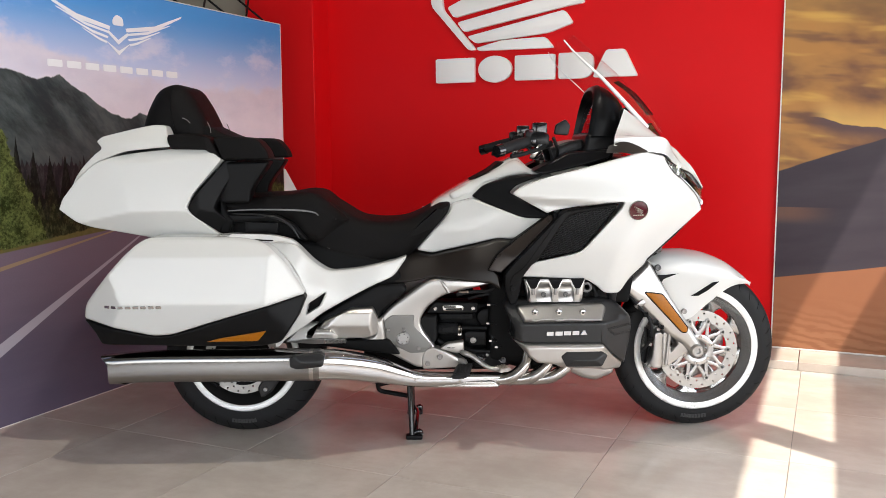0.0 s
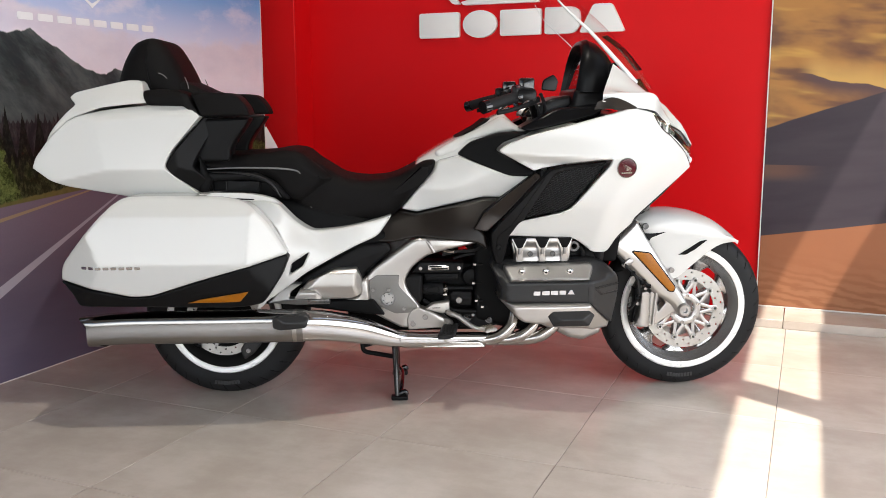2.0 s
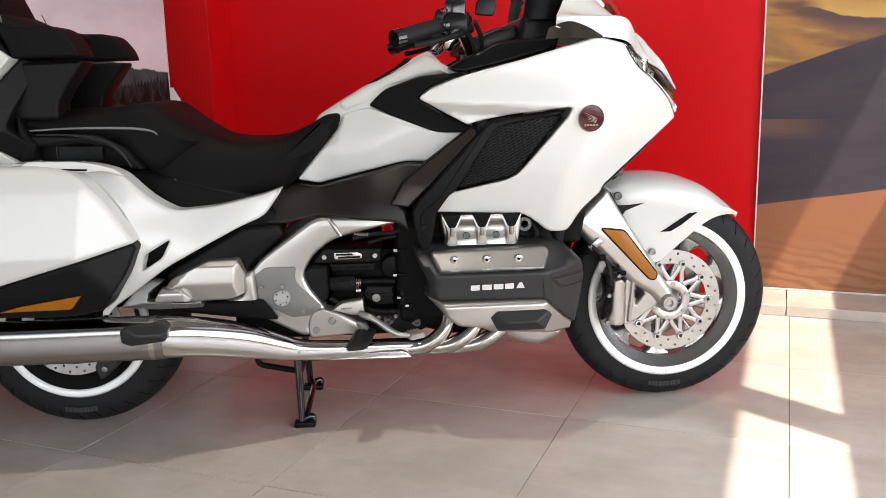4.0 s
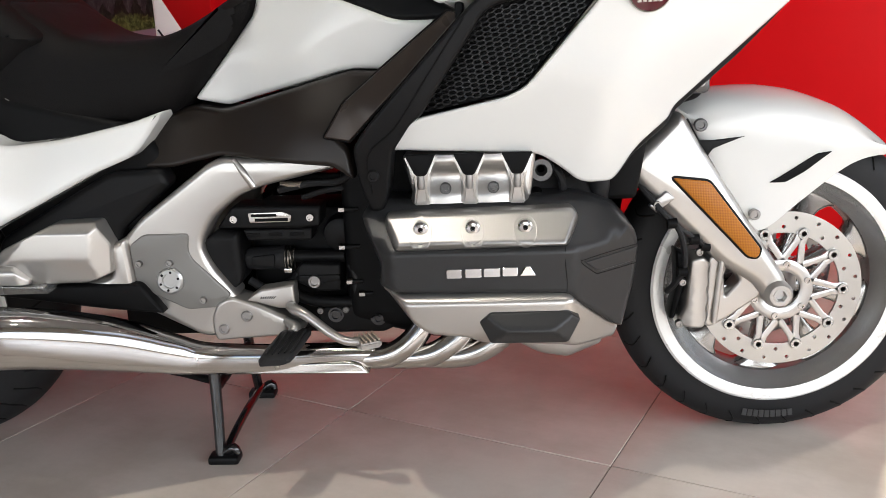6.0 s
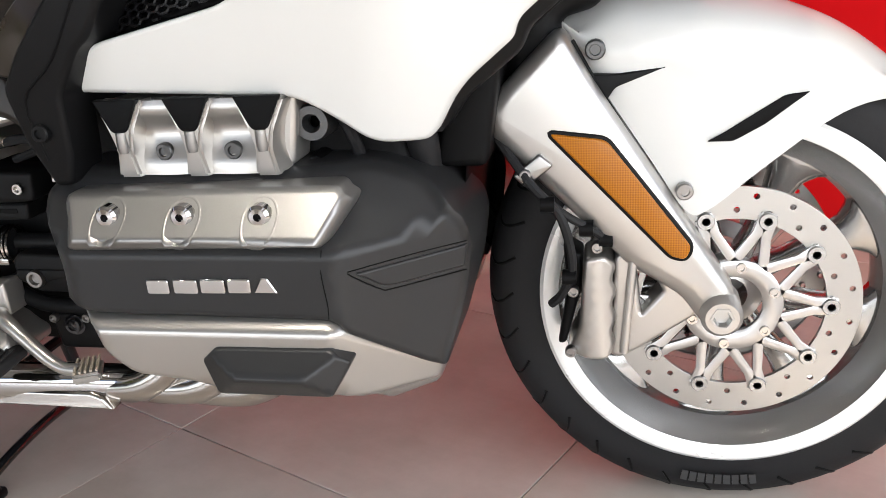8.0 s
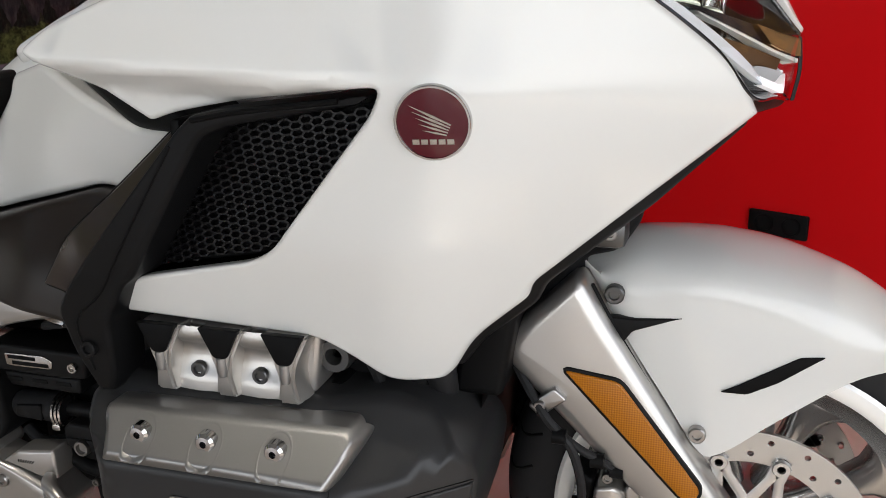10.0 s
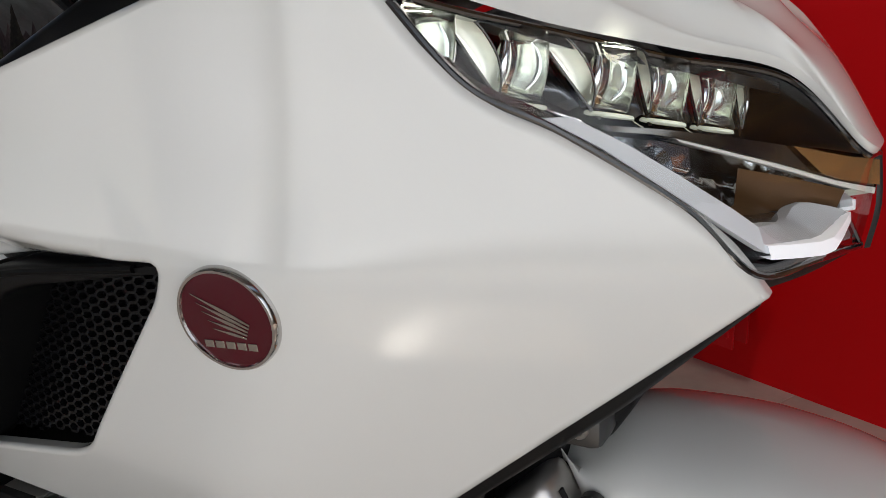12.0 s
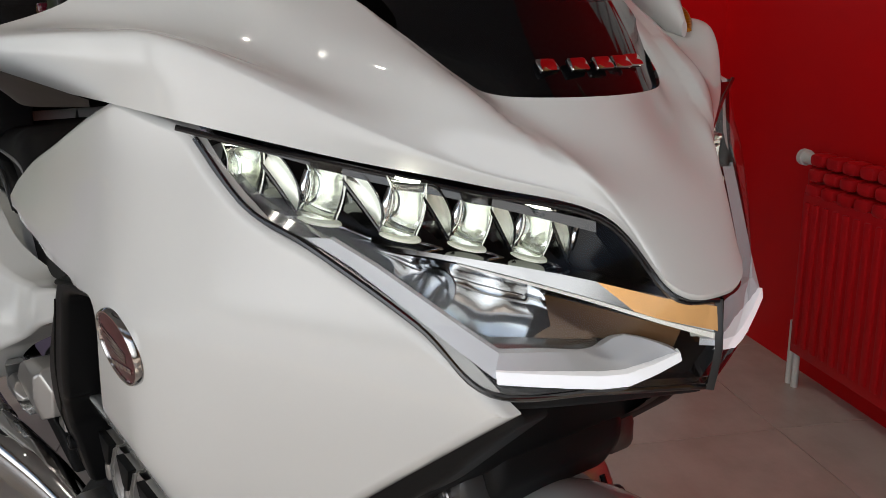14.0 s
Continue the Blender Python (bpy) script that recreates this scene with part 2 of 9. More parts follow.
def block(bm, lo, hi, r=0.004, seg=2):
    """A box with rounded edges."""
    lo, hi = Vector(lo), Vector(hi)
    g = bmesh.ops.create_cube(bm, size=1)
    vs = g["verts"]
    for v in vs:
        v.co = Vector((lo[i] + (hi[i] - lo[i]) * (v.co[i] + 0.5) for i in range(3)))
    if r > 0:
        es = list({e for v in vs for e in v.link_edges})
        bmesh.ops.bevel(bm, geom=es, offset=min(r, min(hi - lo) * 0.45), segments=seg, profile=0.5, affect="EDGES")
    return bm


def patch(bm, rows, nu=8, nv=8, bulge=0.0):
    """A smooth skin through rows of points in space."""
    fine = [catmull(r, nu) for r in rows]
    cols = [catmull([f[i] for f in fine], nv) for i in range(len(fine[0]))]
    vs = [[bm.verts.new(p) for p in c] for c in cols]
    for a, b in zip(vs, vs[1:]):
        for i in range(len(a) - 1):
            bm.faces.new((a[i], a[i + 1], b[i + 1], b[i]))
    return bm


def flip(pts):
    return [(p[0], -p[1], p[2]) for p in pts]


def mirror(bm):
    g = bmesh.ops.duplicate(bm, geom=bm.verts[:] + bm.edges[:] + bm.faces[:])
    for v in g["geom"]:
        if isinstance(v, bmesh.types.BMVert):
            v.co.y *= -1
    return bm


def B():
    return bmesh.new()


# ---- materials ----
class Nodes:
    """Builds a material from short expressions."""

    def __init__(self, name):
        self.m = bpy.data.materials.new(name)
        self.m.use_nodes = True
        self.t = self.m.node_tree
        self.bsdf = self.t.nodes["Principled BSDF"]

    def add(self, kind, **values):
        nd = self.t.nodes.new(kind)
        for k, v in values.items():
            nd.inputs[k.replace("_", " ")].default_value = v
        return nd

    def link(self, a, b):
        self.t.links.new(a, b)

    def val(self, x, socket):
        if isinstance(x, (int, float)):
            socket.default_value = x
        elif isinstance(x, (tuple, list)):
            socket.default_value = x
        else:
            self.link(x, socket)

    def math(self, op, a, b=0.0, c=0.0):
        nd = self.t.nodes.new("ShaderNodeMath")
        nd.operation = op
        for s, x in zip(nd.inputs, (a, b, c)):
            self.val(x, s)
        return nd.outputs[0]

    def coords(self, which="Object"):
        return self.t.nodes.new("ShaderNodeTexCoord").outputs[which]

    def split(self, v):
        nd = self.t.nodes.new("ShaderNodeSeparateXYZ")
        self.link(v, nd.inputs[0])
        return nd.outputs

    def join(self, x, y, z):
        nd = self.t.nodes.new("ShaderNodeCombineXYZ")
        for s, q in zip(nd.inputs, (x, y, z)):
            self.val(q, s)
        return nd.outputs[0]

    def noise(self, vec, scale, detail=4.0, rough=0.55):
        nd = self.add("ShaderNodeTexNoise", Scale=scale, Detail=detail, Roughness=rough)
        self.link(vec, nd.inputs["Vector"])
        return nd.outputs[0]

    def voronoi(self, vec, scale, feature="F1"):
        nd = self.add("ShaderNodeTexVoronoi", Scale=scale)
        nd.feature = feature
        self.link(vec, nd.inputs["Vector"])
        return nd.outputs[0]

    def ramp(self, x, lo, hi, a=0.0, b=1.0):
        nd = self.t.nodes.new("ShaderNodeMapRange")
        nd.interpolation_type = "SMOOTHSTEP"
        for s, q in zip(nd.inputs, (x, lo, hi, a, b)):
            self.val(q, s)
        return nd.outputs[0]

    def profile(self, x, pts):
        """A height that runs in straight pieces through (x, height) points."""
        out = pts[0][1]
        for (a, za), (b, zb) in zip(pts, pts[1:]):
            nd = self.t.nodes.new("ShaderNodeMapRange")
            for sk, q in zip(nd.inputs, (x, a, b, 0.0, zb - za)):
                self.val(q, sk)
            out = self.math("ADD", out, nd.outputs[0])
        return out

    def spires(self, x, per_metre, lean=0.0):
        """Pointed tops of even width and uneven height, 0 to 1, along x."""
        w = self.math("MULTIPLY_ADD", x, per_metre, lean)
        cell = self.math("FLOOR", w)
        nd = self.t.nodes.new("ShaderNodeTexWhiteNoise")
        nd.noise_dimensions = "1D"
        self.link(cell, nd.inputs["W"])
        tri = self.math("SUBTRACT", 1.0, self.math("MULTIPLY", self.math("ABSOLUTE", self.math("SUBTRACT", self.math("FRACT", w), 0.5)), 2.0))
        return self.math("MULTIPLY", self.math("POWER", tri, 1.25), self.math("MULTIPLY_ADD", nd.outputs["Value"], 0.75, 0.25))

    def mix(self, f, a, b):
        nd = self.t.nodes.new("ShaderNodeMix")
        nd.data_type = "RGBA"
        self.val(f, nd.inputs[0])
        for s, q in zip((nd.inputs[6], nd.inputs[7]), (a, b)):
            if isinstance(q, tuple):
                s.default_value = (*q[:3], 1)
            else:
                self.link(q, s)
        return nd.outputs[2]

    def bump(self, h, strength, dist=0.002):
        nd = self.add("ShaderNodeBump", Strength=strength, Distance=dist)
        self.link(h, nd.inputs["Height"])
        self.link(nd.outputs[0], self.bsdf.inputs["Normal"])

    def set(self, **values):
        for k, v in values.items():
            s = self.bsdf.inputs[k.replace("_", " ")]
            if isinstance(v, tuple) and len(v) == 3:
                v = (*v, 1)
            if isinstance(v, (int, float, tuple)):
                s.default_value = v
            else:
                self.link(v, s)
        return self


def plain(name, colour, rough=0.5, metal=0.0, coat=0.0, grain=300, vary=0.08, bump=0.0, smudge=0.08, spec=0.5, polish=0.018, coat_ior=1.5):
    """A surface with fine grain and slow, uneven wear in its colour and gloss."""
    k = Nodes(name)
    v = k.coords()
    fine, slow = k.noise(v, grain, 3), k.noise(v, 7.0, 4)
    dark = tuple(c * (1 - vary) for c in colour)
    light = tuple(min(1, c * (1 + vary)) for c in colour)
    col = k.mix(k.math("ADD", k.math("MULTIPLY", fine, 0.5), k.math("MULTIPLY", slow, 0.5)), dark, light)
    k.set(Base_Color=col, Metallic=metal, Coat_Weight=coat, Coat_Roughness=polish, Coat_IOR=coat_ior, Specular_IOR_Level=spec)
    k.set(Roughness=k.math("ADD", rough - smudge / 2, k.math("MULTIPLY", slow, smudge)))
    if bump:
        k.bump(fine, bump, 0.001)
    return k.m


WHITE = plain("pearl_white_paint", (0.60, 0.600, 0.578), 0.45, coat=1.0, vary=0.015, grain=900, smudge=0.05, spec=0.15, polish=0.06, coat_ior=1.50)
BLACK = plain("black_plastic", (0.0052, 0.0052, 0.0055), 0.44, grain=700, bump=0.12, vary=0.15, spec=0.13)
DARK = plain("dark_inner_plastic", (0.0035, 0.0035, 0.0037), 0.5, grain=400, bump=0.1, vary=0.2, spec=0.09)
GLOSSBLACK = plain("gloss_black", (0.008, 0.008, 0.009), 0.08, coat=0.6, smudge=0.04)
BROWNBLACK = plain("smoky_bronze_plastic", (0.013, 0.0098, 0.008), 0.36, grain=800, bump=0.06, vary=0.12, spec=0.3)
BRONZE = plain("bronze_metallic_paint", (0.040, 0.030, 0.024), 0.28, metal=0.3, grain=900, vary=0.08, spec=0.4)
RUBBER = plain("tyre_rubber", (0.013, 0.013, 0.0138), 0.58, grain=250, bump=0.2, vary=0.2, spec=0.2)
SATIN = plain("satin_silver_paint", (0.45, 0.432, 0.408), 0.29, metal=0.82, grain=1200, vary=0.05, bump=0.02, smudge=0.05)
GREYMETAL = plain("grey_cast_metal", (0.44, 0.44, 0.43), 0.28, metal=0.85, grain=900, bump=0.05)
PLATEGREY = plain("grey_plate_paint", (0.17, 0.165, 0.155), 0.42, metal=0.35, grain=1200, vary=0.05)
RIMGREY = plain("cast_rim_silver", (0.40, 0.395, 0.385), 0.26, metal=0.9, coat=0.3, grain=1500, vary=0.05)
COVERBLACK = plain("engine_cover_plastic", (0.020, 0.020, 0.0205), 0.34, grain=700, bump=0.10, vary=0.15, spec=0.3)
# rear rim's silver with the shade inside the wheel put into its colour
SHADEDRIM = plain("shaded_cast_rim", (0.055, 0.054, 0.053), 0.30, metal=0.7, grain=1200, vary=0.08)
WHEELSILVER = plain("silver_wheel_paint", (0.47, 0.46, 0.45), 0.30, metal=0.85, coat=0.3, grain=1500, vary=0.04)
POLISHED = plain("polished_aluminium", (0.29, 0.282, 0.272), 0.36, metal=0.85, grain=500, vary=0.05, smudge=0.1)
CHROME = plain("chrome", (0.56, 0.55, 0.54), 0.06, metal=1.0, vary=0.02, smudge=0.05)
STEEL = plain("brushed_steel", (0.48, 0.455, 0.425), 0.17, metal=1.0, grain=600, vary=0.08, smudge=0.12)
BOLT = plain("bolt_steel", (0.30, 0.29, 0.28), 0.30, metal=1.0, vary=0.1, smudge=0.12)
DARKBOLT = plain("dark_bolt", (0.10, 0.10, 0.10), 0.35, metal=0.9)
PALERUBBER = plain("tan_rubber", (0.36, 0.31, 0.24), 0.55, bump=0.1)
BRUSHED = plain("brushed_silencer_steel", (0.27, 0.262, 0.25), 0.15, metal=1.0, grain=350, vary=0.05, smudge=0.08)
WORNRUBBER = plain("worn_rubber", (0.030, 0.030, 0.031), 0.5)
DISC = plain("brake_disc_steel", (0.44, 0.43, 0.41), 0.36, metal=0.9, grain=900, vary=0.08)
WHITESTRIPE = plain("white_rim_lip", (0.82, 0.82, 0.80), 0.28, metal=0.25, vary=0.03)
STITCH = plain("grey_stitching", (0.16, 0.155, 0.15), 0.6)
PANELBLACK = plain("black_acrylic_panel", (0.003, 0.003, 0.0034), 0.06, smudge=0.03, spec=0.3)
REDPLASTIC = plain("dark_red_enamel", (0.060, 0.003, 0.008), 0.12, coat=0.3, vary=0.1, spec=0.3)
LIPBLACK = plain("dashboard_plastic", (0.0045, 0.0045, 0.005), 0.30, grain=900, bump=0.05, spec=0.22)


def leather():
    k = Nodes("black_vinyl")
    v = k.coords()
    cells = k.voronoi(v, 420)
    slow = k.noise(v, 9, 4)
    k.set(Base_Color=k.mix(slow, (0.003, 0.0027, 0.0027), (0.006, 0.0054, 0.0054)), Specular_IOR_Level=0.11)
    k.set(Roughness=k.math("ADD", 0.55, k.math("MULTIPLY", slow, 0.18)))
    k.bump(cells, 0.22, 0.0012)
    return k.m


LEATHER = leather()


def amber():
    k = Nodes("amber_reflector")
    v = k.coords()
    x, y, z = k.split(v)
    w = k.math("SINE", k.math("MULTIPLY", k.math("ADD", x, z), 1100.0))
    w2 = k.math("SINE", k.math("MULTIPLY", k.math("SUBTRACT", x, z), 1100.0))
    f = k.math("MULTIPLY_ADD", k.math("MULTIPLY", w, w2), 0.4, 0.5)
    k.set(Base_Color=k.mix(f, (0.24, 0.072, 0.001), (0.42, 0.150, 0.002)), Roughness=0.30, Coat_Weight=0.12, Specular_IOR_Level=0.3)
    k.bump(f, 0.3, 0.001)
    return k.m


AMBER = amber()


def clear(name, tint=(1, 1, 1), rough=0.0, ior=1.45):
    k = Nodes(name)
    k.set(Base_Color=tint, Roughness=rough, IOR=ior, Transmission_Weight=1.0)
    return k.m


def thin_glass(name, tint, gloss=0.5):
    """A thin pane: most light goes straight through, some is mirrored, more at a grazing view."""
    m = bpy.data.materials.new(name)
    m.use_nodes = True
    t = m.node_tree
    t.nodes.remove(t.nodes["Principled BSDF"])
    tr = t.nodes.new("ShaderNodeBsdfTransparent")
    tr.inputs[0].default_value = (*tint, 1)
    gl = t.nodes.new("ShaderNodeBsdfGlossy")
    gl.inputs["Roughness"].default_value = 0.02
    lw = t.nodes.new("ShaderNodeLayerWeight")
    pw = t.nodes.new("ShaderNodeMath")
    pw.operation = "POWER"
    pw.inputs[1].default_value = 4.0
    ma = t.nodes.new("ShaderNodeMath")
    ma.operation = "MULTIPLY_ADD"
    ma.inputs[1].default_value, ma.inputs[2].default_value = gloss, 0.035
    mx = t.nodes.new("ShaderNodeMixShader")
    t.links.new(lw.outputs["Facing"], pw.inputs[0])
    t.links.new(pw.outputs[0], ma.inputs[0])
    t.links.new(ma.outputs[0], mx.inputs[0])
    t.links.new(tr.outputs[0], mx.inputs[1])
    t.links.new(gl.outputs[0], mx.inputs[2])
    t.links.new(mx.outputs[0], t.nodes["Material Output"].inputs[0])
    return m


GLASS = thin_glass("headlight_cover", (0.96, 0.96, 0.95), 0.45)
SCREEN = thin_glass("windscreen_acrylic", (0.975, 0.975, 0.975), 0.3)
# pale base colour carries the glint of the screen's polished edge
EDGEGLINT = plain("acrylic_edge_glint", (0.72, 0.74, 0.74), 0.15, vary=0.03)
LENS = clear("led_lens", (0.98, 1.0, 0.97), 0.0)
PANE = thin_glass("window_pane", (0.95, 0.97, 0.96))


def glow(name, colour, strength):
    k = Nodes(name)
    k.set(Base_Color=colour, Emission_Color=colour, Emission_Strength=strength, Roughness=0.3)
    return k.m


LED = glow("led_light", (1.0, 0.98, 0.80), 14.0)
SPOTGLOW = glow("ceiling_spot_light", (1.0, 0.95, 0.86), 40.0)
DRL = glow("lit_light_guide", (0.56, 0.575, 0.60), 0.12)
BEAD = glow("lit_guide_bead", (0.93, 0.95, 0.98), 0.55)


def paint(name, colour, rough, bump=0.15, vary=0.05):
    k = Nodes(name)
    v = k.coords()
    orange, slow = k.noise(v, 260, 3), k.noise(v, 1.7, 5)
    k.set(Base_Color=k.mix(slow, tuple(c * (1 - vary) for c in colour), tuple(c * (1 + vary) for c in colour)))
    k.set(Roughness=k.math("ADD", rough, k.math("MULTIPLY", slow, 0.12)), Specular_IOR_Level=0.15)
    k.bump(orange, bump, 0.0015)
    return k.m


RED = paint("red_wall_paint", (0.66, 0.005, 0.008), 0.34)
RADRED = paint("red_radiator_paint", (0.55, 0.010, 0.014), 0.28, 0.08)
BEIGE = paint("beige_wall_paint", (0.34, 0.32, 0.28), 0.6)
CEILWHITE = paint("grey_ceiling_paint", (0.26, 0.26, 0.255), 0.7)
SIGNWHITE = plain("white_sign_board", (0.84, 0.84, 0.83), 0.42, vary=0.02, grain=500)
PIPEWHITE = plain("white_pipe", (0.75, 0.74, 0.70), 0.35, vary=0.04)
FRAMEGREY = plain("grey_window_frame", (0.30, 0.30, 0.31), 0.4, metal=0.3)


def tile():
    k = Nodes("porcelain_tile")
    v = k.coords()
    rnd = k.t.nodes.new("ShaderNodeObjectInfo").outputs["Random"]
    shift = k.t.nodes.new("ShaderNodeVectorMath")
    shift.operation = "ADD"
    k.link(v, shift.inputs[0])
    k.link(k.join(k.math("MULTIPLY", rnd, 17.0), k.math("MULTIPLY", rnd, 9.0), 0.0), shift.inputs[1])
    p = shift.outputs[0]
    slow, fine = k.noise(p, 3.2, 6, 0.6), k.noise(p, 90, 4)
    x, y, z = k.split(p)
    vein = k.noise(k.join(k.math("MULTIPLY", x, 2.0), k.math("MULTIPLY", y, 9.0), rnd), 1.6, 6, 0.65)
    f = k.math("ADD", k.math("MULTIPLY", slow, 0.82), k.math("MULTIPLY", vein, 0.18))
    col = k.mix(k.ramp(f, 0.35, 0.68), (0.48, 0.412, 0.353), (0.60, 0.532, 0.470))
    col = k.mix(k.math("MULTIPLY", fine, 0.12), col, (0.34, 0.31, 0.29))
    k.set(Base_Color=col, Specular_IOR_Level=0.5)
    k.set(Roughness=k.math("ADD", 0.14, k.math("MULTIPLY", k.noise(p, 14, 5), 0.14)))
    k.bump(k.noise(p, 5, 2), 0.05, 0.004)
    return k.m


TILE = tile()
GROUT = paint("grey_grout", (0.22, 0.20, 0.19), 0.8)


def road_print():
    """The printed landscape: sky, a ridge, dark woods, leafy trees and an open road. Plane coordinates: x along, z up."""
    k = Nodes("landscape_print")
    v = k.coords()
    x, _, z = k.split(v)
    p = k.join(x, 0.0, z)
    A = lambda a, b: k.math("ADD", a, b)
    M = lambda a, b: k.math("MULTIPLY", a, b)
    S = lambda a, b: k.math("SUBTRACT", a, b)
    # sky and clouds
    col = k.mix(k.ramp(z, 1.16, 1.70), (0.90, 0.83, 0.91), (0.070, 0.29, 0.66))
    cl = k.noise(k.join(x, 0.0, M(z, 2.2)), 2.6, 7, 0.6)
    bank = S(A(k.profile(x, [(-1.2, 1.62), (-0.65, 1.53), (-0.35, 1.475), (-0.1, 1.41), (0.4, 1.36), (1.2, 1.40)]), M(S(k.noise(k.join(x, 0.0, M(z, 1.6)), 7.0, 6, 0.62), 0.5), 0.16)), z)
    shade = k.mix(k.noise(k.join(x, 0.0, M(z, 2.0)), 5.0, 6, 0.6), (0.52, 0.47, 0.58), (0.86, 0.77, 0.80))
    col = k.mix(M(k.ramp(bank, -0.01, 0.05), M(k.ramp(bank, 0.30, 0.06), 0.75)), col, shade)
    col = k.mix(M(k.ramp(cl, 0.52, 0.70), M(k.ramp(z, 1.75, 1.45), 0.55)), col, (0.86, 0.78, 0.84))
    # ridge
    rg = k.noise(k.join(x, 0.0, 3.3), 14, 6, 0.6)
    far = A(k.profile(x, [(-2.3, 1.22), (-1.4, 1.44), (-0.65, 1.361), (-0.57, 1.35), (-0.476, 1.33), (-0.374, 1.353), (-0.29, 1.308), (-0.2, 1.26), (-0.097, 1.204), (0.009, 1.187), (0.066, 1.216), (0.115, 1.205), (0.5, 1.12), (0.95, 1.02), (1.2, 1.0)]), M(S(rg, 0.5), 0.035))
    tone = k.noise(k.join(k.math("MULTIPLY_ADD", z, 1.3, M(x, 1.6)), 0.0, M(z, 1.2)), 4.2, 8, 0.66)
    mtn = k.mix(k.ramp(tone, 0.36, 0.68), (0.026, 0.036, 0.040), (0.105, 0.130, 0.130))
    mtn = k.mix(M(k.ramp(z, 1.20, 0.98), 0.35), mtn, (0.10, 0.115, 0.12))
    col = k.mix(k.ramp(S(far, z), -0.004, 0.004), col, mtn)
    # far woods, then tall dark firs, then lighter ones
    wd = k.noise(k.join(M(x, 3.0), 0.0, z), 14, 6, 0.7)
    tops = A(k.profile(x, [(-2.3, 1.02), (-0.2, 0.985), (0.8, 0.93), (1.2, 0.96)]), M(k.spires(x, 46.0), 0.05))
    col = k.mix(k.ramp(S(tops, z), -0.003, 0.003), col, k.mix(k.ramp(wd, 0.42, 0.72), (0.020, 0.020, 0.024), (0.070, 0.066, 0.070)))
    for per, slide, base, high, dark, light in ((13.0, 0.3, 0.86, 0.27, (0.006, 0.008, 0.008), (0.024, 0.028, 0.022)), (9.5, 0.75, 0.80, 0.24, (0.010, 0.013, 0.009), (0.050, 0.056, 0.032)), (15.0, 0.1, 0.76, 0.13, (0.014, 0.020, 0.009), (0.085, 0.092, 0.045))):
        edge = M(S(k.noise(p, 55, 3, 0.7), 0.5), 0.05)
        tops = A(A(M(M(k.spires(x, per, slide), high), k.ramp(x, 0.15, 0.45, 1.0, 0.45)), base), edge)
        body = k.mix(k.ramp(k.noise(k.join(M(x, 2.0), 0.0, z), 32, 5, 0.7), 0.42, 0.70), dark, light)
        col = k.mix(k.ramp(S(tops, z), -0.003, 0.003), col, body)
    # leafy trees at one side, low bushes at the other
    lf, clump = k.noise(p, 75, 5, 0.75), k.noise(p, 17, 4, 0.6)
    leaf = k.mix(k.ramp(A(M(lf, 0.55), M(clump, 0.45)), 0.40, 0.62), (0.020, 0.030, 0.008), (0.165, 0.205, 0.065))
    leaf = k.mix(M(k.ramp(lf, 0.60, 0.75), 0.7), leaf, (0.34, 0.37, 0.17))
    eb = M(S(k.noise(p, 16, 5, 0.65), 0.5), 0.20)
    bush = k.ramp(A(S(k.profile(x, [(-2.3, 1.55), (-0.75, 1.26), (-0.66, 1.14), (-0.60, 1.00), (-0.52, 0.82), (-0.46, 0.66)]), z), eb), 0.0, 0.015)
    col = k.mix(bush, col, leaf)
    low = M(k.ramp(A(S(0.86, z), M(eb, 0.9)), 0.0, 0.02), k.ramp(x, 0.2, 0.55))
    col = k.mix(M(low, 0.75), col, leaf)
    # verge and road
    verge = k.mix(k.noise(p, 40, 4), (0.11, 0.095, 0.03), (0.21, 0.18, 0.07))
    vl = A(k.ramp(x, -0.9, 0.0, 0.672, 0.738), M(S(k.noise(p, 30, 3), 0.5), 0.02))
    col = k.mix(k.ramp(S(vl, z), -0.002, 0.006), col, verge)
    gr = k.noise(p, 160, 4, 0.8)
    slow = k.noise(k.join(M(x, 0.6), 0.0, M(z, 2.5)), 3.5, 4)
    road = k.mix(k.ramp(z, 0.66, 0.2), (0.235, 0.170, 0.225), (0.110, 0.092, 0.145))
    road = k.mix(M(gr, 0.5), road, (0.07, 0.062, 0.095))
    road = k.mix(M(slow, 0.3), road, (0.30, 0.24, 0.30))
    edge = k.math("MULTIPLY_ADD", x, 0.075, 0.722)
    col = k.mix(k.ramp(S(edge, z), 0.0, 0.006), col, road)
    for slope, zero, w, paintc in ((0.1626, 0.7216, 0.012, (0.42, 0.30, 0.16)), (0.484, 0.650, 0.045, (0.55, 0.52, 0.60))):
        off = k.math("ABSOLUTE", S(z, k.math("MULTIPLY_ADD", x, slope, zero)))
        wide = k.ramp(x, 0.05, -1.0, w * 0.06, w * 0.6)
        line = M(k.ramp(S(off, wide), 0.004, 0.0), k.ramp(x, 0.07, 0.0))
        col = k.mix(M(line, 0.8), col, paintc)
    # the road again, winding through the trees
    bend = A(0.30, M(k.math("SINE", k.math("MULTIPLY_ADD", z, 9.0, 1.2)), 0.045))
    wide = k.ramp(z, 0.86, 0.60, 0.006, 0.10)
    rd = M(k.ramp(S(wide, k.math("ABSOLUTE", S(x, bend))), 0.0, 0.012), k.ramp(z, 0.86, 0.84))
    col = k.mix(rd, col, (0.42, 0.32, 0.38))
    k.set(Base_Color=col, Roughness=0.36, Specular_IOR_Level=0.14)
    k.bump(k.noise(v, 900, 2), 0.03, 0.0005)
    return k.m


